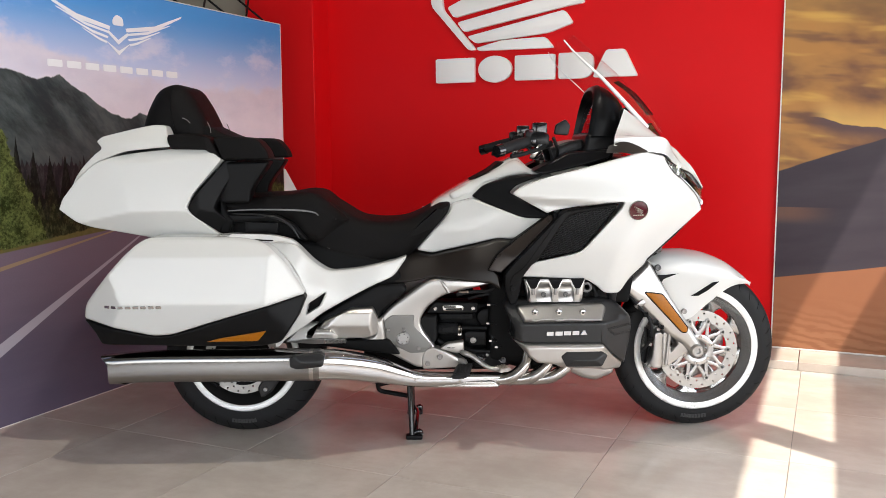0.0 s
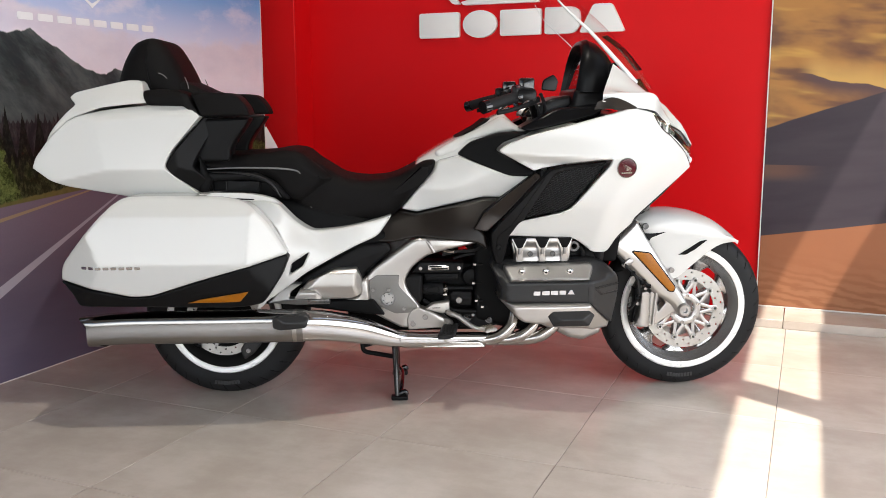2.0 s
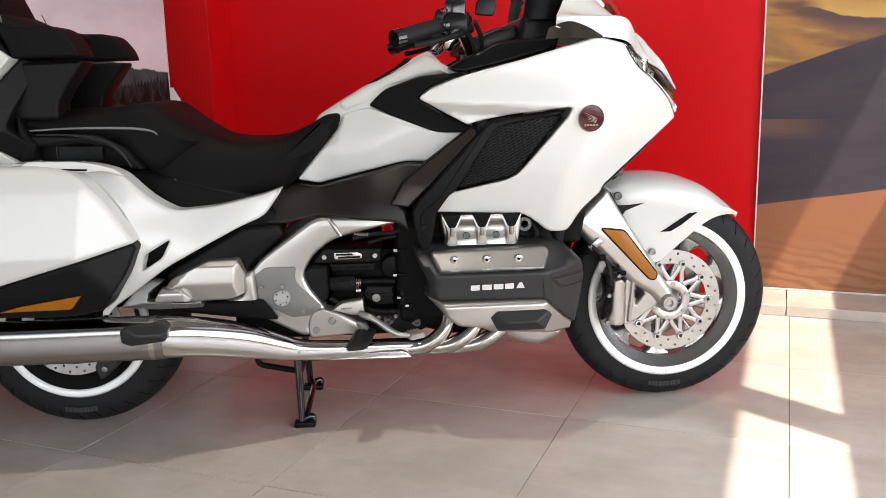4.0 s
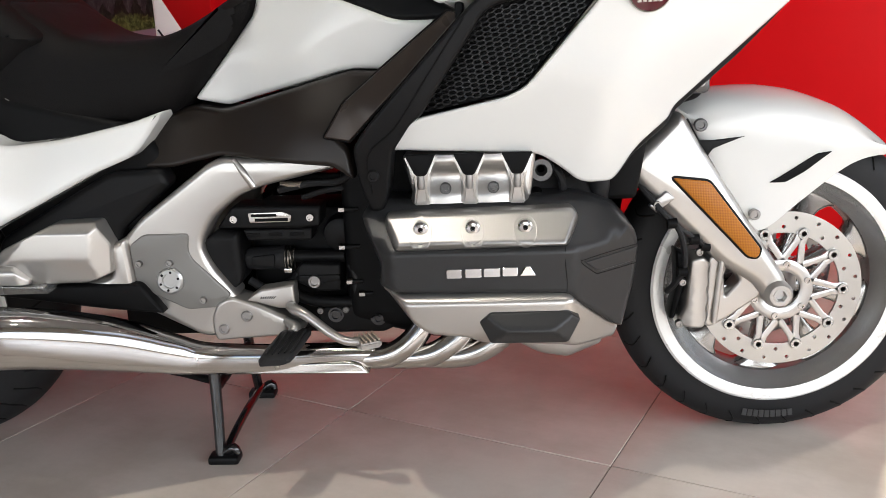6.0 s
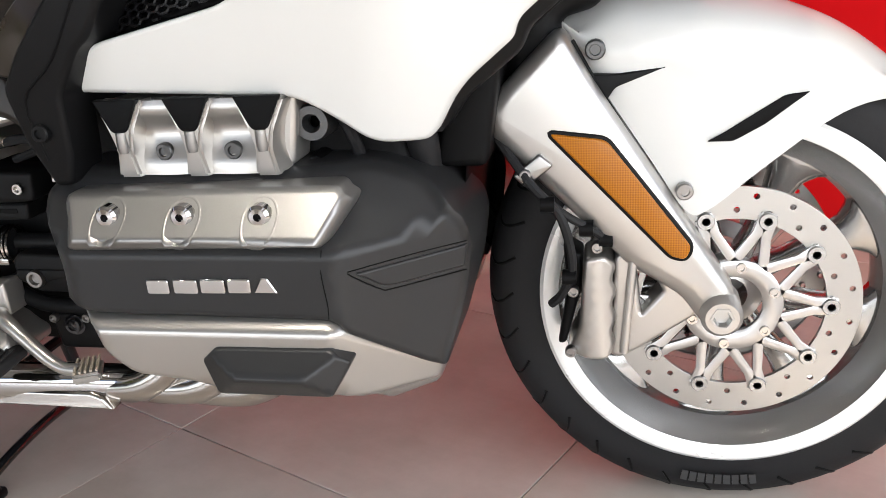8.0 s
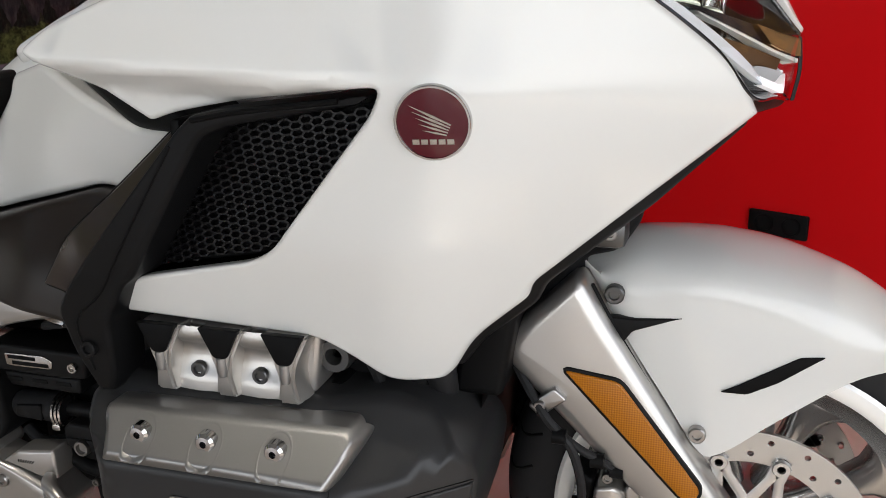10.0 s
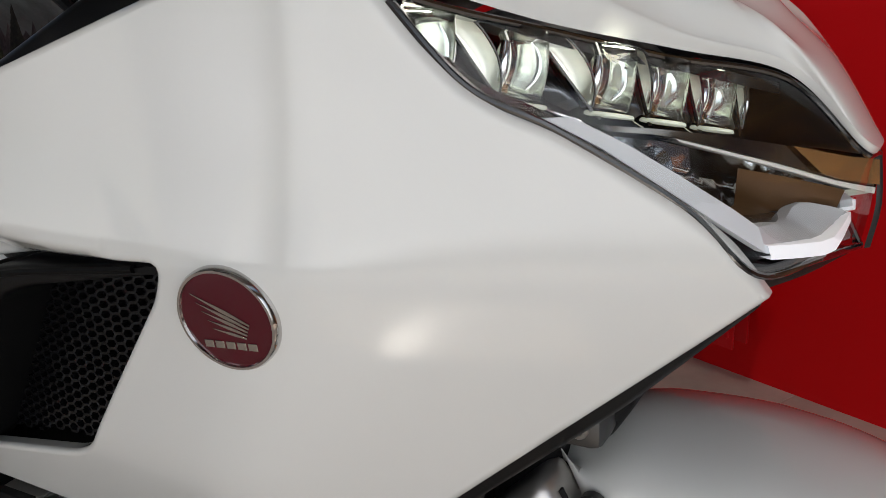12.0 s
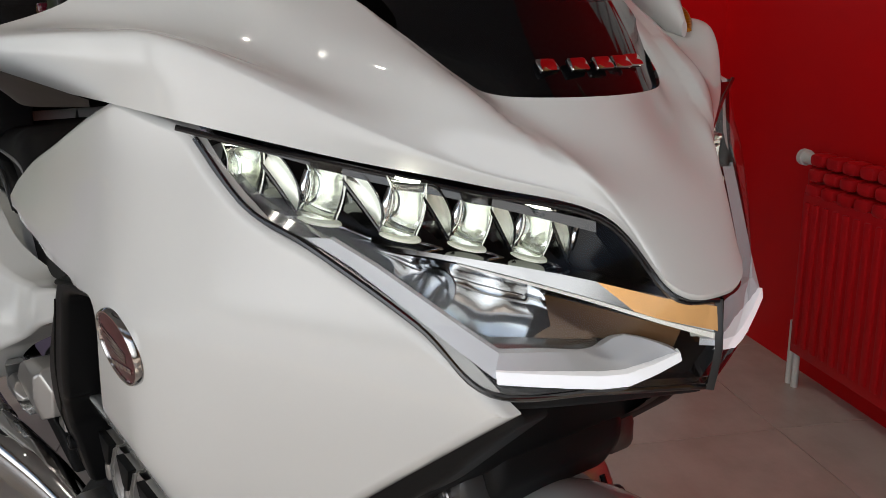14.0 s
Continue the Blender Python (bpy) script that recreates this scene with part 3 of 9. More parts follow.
def dune_print():
    """The printed desert: golden crests, a long blue-grey shadow and rippled sand below. Plane coordinates: x along, z up."""
    k = Nodes("desert_print")
    v = k.coords()
    x, _, z = k.split(v)
    p = k.join(x, 0.0, z)
    A = lambda a, b: k.math("ADD", a, b)
    M = lambda a, b: k.math("MULTIPLY", a, b)
    S = lambda a, b: k.math("SUBTRACT", a, b)
    big = k.noise(k.join(M(x, 1.6), 0.0, k.math("MULTIPLY_ADD", x, 0.5, M(z, 3.4))), 1.5, 4, 0.5)
    sweep = k.noise(k.join(M(x, 0.9), 0.0, k.math("MULTIPLY_ADD", x, 0.45, M(z, 5.0))), 2.1, 3, 0.45)
    col = k.mix(k.ramp(big, 0.34, 0.62), (0.16, 0.085, 0.060), (0.50, 0.25, 0.08))
    col = k.mix(k.ramp(sweep, 0.56, 0.72), col, (0.72, 0.43, 0.11))
    col = k.mix(M(k.ramp(sweep, 0.44, 0.34), 0.7), col, (0.13, 0.075, 0.065))
    col = k.mix(M(k.ramp(z, 1.5, 1.8), 0.35), col, (0.60, 0.36, 0.11))
    # bright crest above a dark hollow
    wave = A(k.math("MULTIPLY_ADD", x, -0.22, 1.435), M(S(k.noise(k.join(x, 0.0, 0.7), 3.0, 3), 0.5), 0.10))
    d = S(z, wave)
    col = k.mix(M(k.ramp(d, -0.10, -0.005), M(k.ramp(d, 0.004, -0.002), k.ramp(x, 1.08, 1.2))), col, (0.13, 0.085, 0.085))
    col = k.mix(M(k.ramp(d, 0.13, 0.0), M(k.ramp(d, -0.002, 0.004), k.ramp(x, 1.10, 1.22))), col, (0.72, 0.44, 0.14))
    # long shadow
    top = A(k.math("MULTIPLY_ADD", S(x, 1.0), 0.345, 0.935), M(S(k.noise(k.join(x, 0.0, 5.1), 2.2, 3), 0.5), 0.03))
    sh = k.mix(k.noise(k.join(M(x, 0.8), 0.0, k.math("MULTIPLY_ADD", x, -0.5, M(z, 4.0))), 2.4, 4, 0.5), (0.030, 0.030, 0.042), (0.085, 0.078, 0.088))
    col = k.mix(k.ramp(S(top, z), -0.003, 0.005), col, sh)
    col = k.mix(M(M(k.ramp(S(0.755, z), 0.0, 0.004), k.ramp(z, 0.66, 0.72)), k.ramp(x, 1.28, 1.02)), col, (0.17, 0.10, 0.075))
    # rippled sand
    ft = A(k.math("MULTIPLY_ADD", S(x, 1.0), 0.16, 0.405), M(S(k.noise(k.join(x, 0.0, 8.1), 2.0, 2), 0.5), 0.02))
    ph = A(M(z, 150.0), A(M(x, 26.0), M(k.noise(k.join(M(x, 1.0), 0.0, M(z, 3.0)), 5, 4), 16.0)))
    rip = k.ramp(k.math("SINE", ph), -1.0, 1.0)
    sand = k.mix(rip, (0.33, 0.145, 0.070), (0.44, 0.205, 0.105))
    sand = k.mix(k.ramp(z, 0.06, 0.36), sand, (0.42, 0.175, 0.085))
    sand = k.mix(M(k.noise(p, 7, 4), 0.35), sand, (0.28, 0.12, 0.07))
    col = k.mix(k.ramp(S(ft, z), -0.002, 0.004), col, sand)
    col = k.mix(0.17, col, (0.05, 0.005, 0.015))
    k.set(Base_Color=col, Roughness=0.36, Specular_IOR_Level=0.14)
    k.bump(k.noise(v, 900, 2), 0.03, 0.0005)
    return k.m


ROADPRINT, DUNEPRINT = road_print(), dune_print()


# ---- the room ----
BACK, CEIL, RIGHT, LEFT, FRONT = 1.62, 3.7, 2.4, -4.4, -5.9


def wall_with_holes(name, material, a, b, thick, holes, label, along="u", at=0.0):
    """A wall from a to b, CEIL high, with real openings (from, to, sill, head); openings may stand above one another."""
    bm = B()
    lines = sorted({a, b, *[h[0] for h in holes], *[h[1] for h in holes]})
    for p, q in zip(lines, lines[1:]):
        z = 0.0
        for _, _, z0, z1 in sorted((h for h in holes if h[0] < q and h[1] > p), key=lambda h: h[2]) + [(0, 0, CEIL, CEIL)]:
            if z0 > z:
                lo, hi = ((p, at, z), (q, at + thick, z0)) if along == "u" else ((at, p, z), (at + thick, q, z0))
                block(bm, lo, hi, 0)
            z = z1
    ob = in_room(part(name, bm, material))
    return tagged(ob, label, "wall", kind="structure")


def window(name, along, at, p, q, z0, z1, bars, label):
    """A fixed window: frame, bars and panes."""
    base = new(name)
    tagged(base, label, "window", kind="structure")
    def piece(nm, lo, hi, mt):
        bm = B()
        if along == "u":
            block(bm, (lo[0], at - 0.03, lo[1]), (hi[0], at + 0.03, hi[1]), 0.004, 1)
        else:
            block(bm, (at - 0.03, lo[0], lo[1]), (at + 0.03, hi[0], hi[1]), 0.004, 1)
        return part(nm, bm, mt, base)
    w = 0.06
    piece("frame_rail", (p, z0), (q, z0 + w), FRAMEGREY)
    piece("frame_rail", (p, z1 - w), (q, z1), FRAMEGREY)
    edges = [p] + [b for b in bars] + [q]
    for i, e in enumerate(edges):
        half = 0.03 if i in (0, len(edges) - 1) else 0.06
        lo = max(p, e - half) if i else p
        hi = min(q, e + half) if i < len(edges) - 1 else q
        if i == 0:
            hi = p + w
        if i == len(edges) - 1:
            lo = q - w
        piece("mullion", (lo, z0 + w), (hi, z1 - w), FRAMEGREY)
    for e, f in zip(edges, edges[1:]):
        bm = B()
        if along == "u":
            block(bm, (e + 0.04, at - 0.004, z0 + w), (f - 0.04, at + 0.004, z1 - w), 0)
        else:
            block(bm, (at - 0.004, e + 0.04, z0 + w), (at + 0.004, f - 0.04, z1 - w), 0)
        pane = part("pane", bm, PANE, base)
        pane.visible_shadow = False
    base.matrix_world = ROOM
    return base


# back wall: a red stretch, a red pier that stands forward of it, and beige beyond
bm = B()
block(bm, (-1.60, BACK, 0), (RIGHT, BACK + 0.2, CEIL), 0)
tagged(in_room(part("wall_back", bm, RED)), "glossy red painted showroom back wall", "wall", kind="structure")
bm = B()
block(bm, (-2.06, 1.445, 0), (-1.583, BACK + 0.2, CEIL), 0.004, 1)
tagged(in_room(part("wall_pier", bm, RED)), "red painted pier standing forward of the back wall", "wall", kind="structure")
bm = B()
block(bm, (LEFT, BACK, 0), (-2.06, BACK + 0.2, CEIL), 0)
tagged(in_room(part("wall_beige", bm, BEIGE)), "plain beige painted wall beyond the red pier", "wall", kind="structure")
wall_with_holes("wall_left", BEIGE, FRONT, BACK + 0.2, -0.2, [], "plain beige painted side wall", "n", LEFT)
wall_with_holes("wall_right", BEIGE, FRONT, BACK + 0.2, 0.2, [(-5.8, 1.25, 0.1, 2.0), (-2.15, 1.6, 2.55, 3.61)], "beige side wall with high and low windows", "n", RIGHT)
wall_with_holes("wall_front", BEIGE, LEFT - 0.2, RIGHT + 0.2, -0.2, [(-3.6, 2.3, 0.25, 2.9)], "shop front wall with a wide window", "u", FRONT)
window("window_1", "u", FRONT - 0.1, -3.6, 2.3, 0.25, 2.9, (-2.25, -0.9, 0.45, 1.75), "wide shop front window with grey bars")
window("window_2", "n", RIGHT + 0.1, -5.8, 1.25, 0.1, 2.0, (-4.1, -2.75, -1.4, -0.1), "wide glazed side wall with grey bars")
high = new("window_3")
tagged(high, "high strip window with a grey post", "window", kind="structure")
bm = B()
block(bm, (RIGHT + 0.06, -0.554, 2.55), (RIGHT + 0.12, -0.374, 3.61), 0.004, 1)
part("mullion", bm, FRAMEGREY, high)
for p, q in ((-2.15, -0.554), (-0.374, 1.6)):
    bm = B()
    block(bm, (RIGHT + 0.08, p, 2.55), (RIGHT + 0.088, q, 3.61), 0)
    part("pane", bm, PANE, high).visible_shadow = False
high.matrix_world = ROOM

bm = B()
block(bm, (LEFT - 0.2, FRONT - 0.2, CEIL), (RIGHT + 0.2, BACK + 0.2, CEIL + 0.15), 0)
tagged(in_room(part("ceiling", bm, CEILWHITE)), "grey painted showroom ceiling", "ceiling", kind="structure")

# raised tiled ledge under the desert print
ledge = new("ledge")
tagged(ledge, "low raised ledge of pale porcelain tiles by the wall", "ledge", kind="structure")
for a, b in ((0.93, 1.116), (1.119, 1.75), (1.753, RIGHT)):
    bm = B()
    block(bm, (a, 1.335, 0), (b, BACK, 0.042), 0.002, 1)
    part("tile", bm, TILE, ledge)
ledge.matrix_world = ROOM

# floor: grout bed with a tile to each field
bm = B()
block(bm, (LEFT - 0.2, FRONT - 0.2, -0.12), (RIGHT + 0.2, BACK + 0.2, -0.003), 0)
floor = in_room(part("floor", bm, GROUT))
tagged(floor, "floor of large glossy beige porcelain tiles", "floor", kind="structure")

# ground outside the windows
bm = B()
block(bm, (-60, -60, -0.30), (60, 60, -0.14), 0)
ground = part("ground", bm, paint("grey_paving", (0.28, 0.27, 0.25), 0.8))
tagged(ground, "grey paved ground outside the showroom", "ground", kind="structure")


# ---- ceiling spots ----
def ceiling_spot(u, n, watts):
    base = new("ceiling_spot")
    tagged(base, "small round white recessed ceiling spotlight", "ceiling light", "ceiling spots")
    bm = B()
    lathe(bm, [(0.026, -0.004), (0.030, -0.012), (0.052, -0.012), (0.055, -0.006), (0.055, 0.0), (0.026, 0.0), (0.026, -0.004)], axis="z", n=24)
    part("ring", bm, CEILWHITE, base)
    bm = B()
    lathe(bm, [(0.0, -0.004), (0.026, -0.004)], axis="z", n=24)
    part("diffuser", bm, SPOTGLOW, base)
    base.matrix_world = ROOM @ Matrix.Translation((u, n, CEIL))
    lamp = bpy.data.lights.new("spot_light", "AREA")
    lamp.shape, lamp.size, lamp.energy, lamp.color = "DISK", 0.05, watts, (1.0, 0.94, 0.84)
    lo = new("spot_light", lamp)
    lo.matrix_world = ROOM @ look((u, n, CEIL - 0.03), (u, n + 0.001, 0))


for su, sn, watts in ((-1.5, -0.1, 1.6), (0.16, -0.92, 34.0), (1.6, -0.1, 1.6), (-0.8, -2.2, 1.6), (1.1, -2.2, 1.6)):
    ceiling_spot(su, sn, watts)


# ---- wall sign: plain white shapes standing off the wall ----
sign = new("wall_sign")
tagged(sign, "large white raised wall sign of plain shapes", "sign")
marks = [
    rounded([(-0.862, 1.413), (-0.625, 1.413), (-0.625, 1.548), (-0.862, 1.548)], 0.012),
    [(-0.505 + 0.098 * math.cos(a * math.pi / 14), 1.480 + 0.073 * math.sin(a * math.pi / 14)) for a in range(28)],
    rounded([(-0.388, 1.413), (-0.160, 1.413), (-0.160, 1.548), (-0.388, 1.548)], 0.012),
    rounded([(-0.140, 1.413), (0.045, 1.413, 0.06), (0.055, 1.55, 0.06), (-0.140, 1.550)], 0.012),
    rounded([(0.045, 1.415), (0.285, 1.415), (0.215, 1.557), (0.118, 1.557)], 0.015),
]
feathers = [
    [(-0.90, 1.96), (-0.885, 1.84), (-0.66, 1.588), (-0.615, 1.588), (-0.815, 1.82), (-0.83, 1.96)],
    [(-0.615, 1.60), (-0.46, 1.635), (-0.215, 1.640), (-0.165, 1.580), (-0.60, 1.583)],
    [(-0.67, 1.665), (-0.11, 1.775), (-0.06, 1.705), (-0.20, 1.660), (-0.62, 1.625)],
    [(-0.73, 1.745), (-0.03, 1.885), (0.0, 1.805), (-0.09, 1.795), (-0.69, 1.690)],
    [(-0.79, 1.83), (-0.55, 1.93), (0.02, 2.02), (0.01, 1.915), (-0.06, 1.90), (-0.75, 1.772)],
]
for lp in marks + [rounded(f, 0.018) for f in feathers]:
    bm = B()
    slab(bm, lp, BACK - 0.030, BACK - 0.001, 0.002, 2)
    part("raised_mark", bm, SIGNWHITE, sign)
sign.matrix_world = ROOM

# ---- wall socket ----
socket = new("wall_socket")
tagged(socket, "black double power socket on the red wall", "socket")
bm = B()
slab(bm, rounded([(0.225, 0.296), (0.383, 0.296), (0.383, 0.362), (0.225, 0.362)], 0.006), BACK - 0.012, BACK - 0.0005, 0.003)
part("plate", bm, BLACK, socket)
for c in (0.268, 0.340):
    bm = B()
    lathe(bm, [(0.0, -0.003), (0.019, -0.003), (0.020, -0.0155), (0.024, -0.0155), (0.025, -0.012)], (c, BACK, 0.329), n=28)
    well = part("socket_well", bm, DARK, socket)
    for dx in (-0.0095, 0.0095):
        bm = B()
        lathe(bm, [(0.0, -0.0042), (0.003, -0.0042), (0.003, -0.003)], (c + dx, BACK, 0.329), n=10)
        part("contact", bm, STEEL, well)
socket.matrix_world = ROOM

# ---- radiator ----
rad = new("radiator")
tagged(rad, "red painted steel radiator with white pipes below the wall sign", "radiator")
R0, R1 = -0.86, -0.15
bm = B()
block(bm, (R0, BACK - 0.115, 0.12), (R1, BACK - 0.105, 0.60), 0.004)
front = part("front_panel", bm, RADRED, rad)
n_rib = 16
for i in range(n_rib):
    c = R0 + (i + 0.5) * (R1 - R0) / n_rib
    bm = B()
    block(bm, (c - 0.012, BACK - 0.122, 0.15), (c + 0.012, BACK - 0.110, 0.575), 0.004)
    part("rib", bm, RADRED, front)
bm = B()
block(bm, (R0, BACK - 0.055, 0.12), (R1, BACK - 0.045, 0.70), 0.003)
part("rear_panel", bm, RADRED, rad)
for i in range(10):
    a = R0 + i * (R1 - R0) / 10
    for j in range(3):
        bm = B()
        z = 0.592 + j * 0.042
        block(bm, (a + 0.006, BACK - 0.120 + j * 0.004, z), (a + 0.062, BACK - 0.05, z + 0.036), 0.012)
        part("fin", bm, RADRED, rad)
bm = B()
tube(bm, [(R0 - 0.045, BACK - 0.085, 0.690), (R0 + 0.01, BACK - 0.085, 0.690)], 0.017, 12, 1)
tube(bm, [(R0 - 0.045, BACK - 0.085, 0.690), (R0 - 0.062, BACK - 0.085, 0.690)], 0.024, 12, 1)
part("valve", bm, PIPEWHITE, rad)
bm = B()
tube(bm, [(R0 - 0.012, BACK - 0.085, 0.69), (R0 - 0.012, BACK - 0.085, 0.14)], 0.009, 10, 1)
part("riser", bm, RADRED, rad)
for du, top in ((-0.035, 0.20), (-0.005, 0.20)):
    bm = B()
    tube(bm, [(R0 + du, BACK - 0.085, top), (R0 + du, BACK - 0.085, 0.0)], 0.010, 12, 1)
    part("pipe", bm, PIPEWHITE, rad)
bm = B()
tube(bm, [(R1 - 0.01, BACK - 0.08, 0.24), (R1 + 0.02, BACK - 0.08, 0.24), (R1 + 0.03, BACK - 0.08, 0.30)], 0.011, 10, 3)
part("drain_valve", bm, RADRED, rad)
rad.matrix_world = ROOM

# ---- printed boards ----
dune = new("desert_print")
tagged(dune, "tall printed board of golden sand dunes standing on the ledge", "poster")
bm = B()
block(bm, (0.985, BACK - 0.022, 0.050), (RIGHT - 0.02, BACK - 0.004, 2.75), 0.001, 1)
part("print", bm, DUNEPRINT, dune)
bm = B()
block(bm, (0.979, BACK - 0.024, 0.046), (0.9848, BACK - 0.003, 2.752), 0.001, 1)
block(bm, (0.985, BACK - 0.024, 0.043), (RIGHT - 0.02, BACK - 0.003, 0.0498), 0.001, 1)
part("edge_trim", bm, PIPEWHITE, dune)
dune.matrix_world = ROOM

STAND = ROOM @ Matrix.Translation((-1.63, 0, 0)) @ Matrix.Rotation(radians(90), 4, "Z")
board = new("landscape_print")
tagged(board, "printed display board of a mountain road under blue sky", "poster")
bm = B()
block(bm, (-2.3, 0.0, 0.004), (1.178, 0.012, 1.736), 0.001, 1)
part("print", bm, ROADPRINT, board)
bm = B()
block(bm, (1.1785, -0.001, 0.002), (1.184, 0.014, 1.74), 0.001, 1)
block(bm, (-2.3, -0.001, 1.7365), (1.184, 0.014, 1.741), 0.001, 1)
block(bm, (-2.3, -0.001, 0.0), (1.184, 0.014, 0.0035), 0.0005, 1)
part("edge_trim", bm, PIPEWHITE, board)
PRINTWHITE = plain("white_ink", (0.82, 0.84, 0.88), 0.45, vary=0.02)
words = []
for i in range(8):
    a = -0.430 + i * 0.0965
    words.append(rounded([(a, 1.385), (a + 0.074, 1.385), (a + 0.074, 1.413), (a, 1.413)], 0.006))
for s in (1, -1):
    c = -0.045
    for j, (tip, z0, w) in enumerate(((0.41, 1.675, 0.016), (0.33, 1.625, 0.009), (0.26, 1.588, 0.009), (0.20, 1.556, 0.008))):
        words.append([(c + s * (0.045 + j * 0.006), 1.578 - j * 0.022), (c + s * tip * 0.55, 1.597 - j * 0.022 + (z0 - 1.60) * 0.15), (c + s * tip, z0),
                      (c + s * (tip - 0.005), z0 - w * 0.6), (c + s * tip * 0.55, 1.597 - w * 1.3 - j * 0.022 + (z0 - 1.60) * 0.15), (c + s * (0.05 + j * 0.006), 1.578 - w - j * 0.022)])
words.append([(-0.10, 1.560), (-0.045, 1.525), (0.01, 1.560), (0.01, 1.545), (-0.045, 1.505), (-0.10, 1.545)])
words.append([(-0.115, 1.515), (-0.045, 1.478), (0.025, 1.515), (-0.045, 1.459)])
words.append(rounded([(-0.075, 1.585), (-0.01, 1.585), (-0.015, 1.62), (-0.05, 1.632), (-0.075, 1.61)], 0.012))
for lp in words:
    bm = B()
    slab(bm, lp, -0.0022, -0.0002, 0.0003, 1)
    part("printed_mark", bm, PRINTWHITE, board)
for px in (-1.6, -0.4, 0.8):
    bm = B()
    tube(bm, [(px, 0.025, 1.70), (px, 0.025, 0.02), (px, 0.50, 0.02)], 0.012, 8, 1)
    part("stand_leg", bm, BLACK, board)
bm = B()
for i in range(9):
    a = -1.9 + i * 0.36
    tube(bm, [(a, 0.09, 1.70), (a + 0.34, 0.30, 1.98)], 0.006, 6, 1)
    tube(bm, [(a + 0.34, 0.09, 1.70), (a, 0.30, 1.98)], 0.006, 6, 1)
tube(bm, [(-1.9, 0.30, 1.98), (1.0, 0.30, 1.98)], 0.006, 6, 1)
part("lattice_frame", bm, BLACK, board)
board.matrix_world = STAND

crate = new("white_panel")
tagged(crate, "white panel with dark strips leaning behind the display board", "panel")
bm = B()
slab(bm, [(0.0, 0.0), (0.34, 0.0), (0.34, 0.40), (0.04, 0.93), (0.0, 0.93)], 0.0, 0.012, 0.002, 1)
part("board", bm, SIGNWHITE, crate)
for a, b in (((0.02, 0.60), (0.20, 0.42)), ((0.02, 0.80), (0.30, 0.35)), ((0.05, 0.35), (0.20, 0.62))):
    bm = B()
    tube(bm, [(a[0], -0.004, a[1]), (b[0], -0.004, b[1])], 0.004, 6, 1)
    part("strip", bm, BLACK, crate)
crate.matrix_world = ROOM @ Matrix.Translation((-1.68, 1.21, 0)) @ Matrix.Rotation(radians(62), 4, "Z")


# ---- the touring motorcycle: wheels on the floor at y = 0, nose towards +x ----
bike = new("motorcycle")
tagged(bike, "white touring motorcycle with black seats and chrome exhausts", "motorcycle")
FX, FR, RX, RR = 0.840, 0.305, -0.842, 0.298


def bolt(parent, x, y, z, r=0.008, s=-1, material=None, h=0.006):
    """A hex socket bolt whose head looks to the side s."""
    bm = B()
    lathe(bm, [(0.0, s * (h - 0.003)), (r * 0.5, s * (h - 0.003)), (r * 0.55, s * h), (r * 0.85, s * h), (r, s * (h - 0.0015)), (r, -s * 0.004)], (x, y, z), n=16)
    ob = part("bolt", bm, material or BOLT, parent)
    return ob


def tyre(parent, cx, radius, inner, half, name="tyre"):
    """A tyre with a round crown and V-shaped tread cuts."""
    bm = B()
    prof = []
    h = radius - inner
    for k in range(17):
        a = math.pi * k / 16
        y = -half * math.cos(a)
        q = math.sin(a)
        prof.append((inner + h * q ** 0.62, y * (1.0 - 0.16 * (1 - q) ** 1.5)))
    lathe(bm, prof, (cx, 0, radius), n=128)
    ob = part(name, bm, RUBBER, parent)
    # tread cuts as thin dark grooves, one mesh
    bm = B()
    for k in range(34):
        a = 2 * math.pi * k / 34
        for s in (-1, 1):
            pts = []
            for f, da in ((0.93, 0.0), (0.80, 0.045), (0.62, 0.06), (0.45, 0.035)):
                y = s * half * f
                q = math.sqrt(max(0, 1 - f * f))
                rr = inner + h * q ** 0.62 - 0.0014
                pts.append((cx + rr * math.cos(a + da), y * (1.0 - 0.16 * (1 - q) ** 1.5), radius + rr * math.sin(a + da)))
            tube(bm, pts, 0.0022, 5, 2)
    tagged(part("tread", bm, DARK, ob), kind="stuff")
    # raised writing on the sidewall as plain bars
    for k in range(9):
        a = -1.75 + k * 0.042
        rr = inner + h * 0.42
        c = Vector((cx + rr * math.cos(a), -half * 0.985, radius + rr * math.sin(a)))
        t = Vector((-math.sin(a), 0, math.cos(a))) * 0.0042
        o = Vector((math.cos(a), 0, math.sin(a))) * 0.007
        bm = B()
        bridge(bm, [[c - t - o, c + t - o, c + t + o, c - t + o], [p + Vector((0, -0.0012, 0)) for p in (c - t - o, c + t - o, c + t + o, c - t + o)]])
        part("sidewall_bar", bm, WORNRUBBER, ob)
    return ob


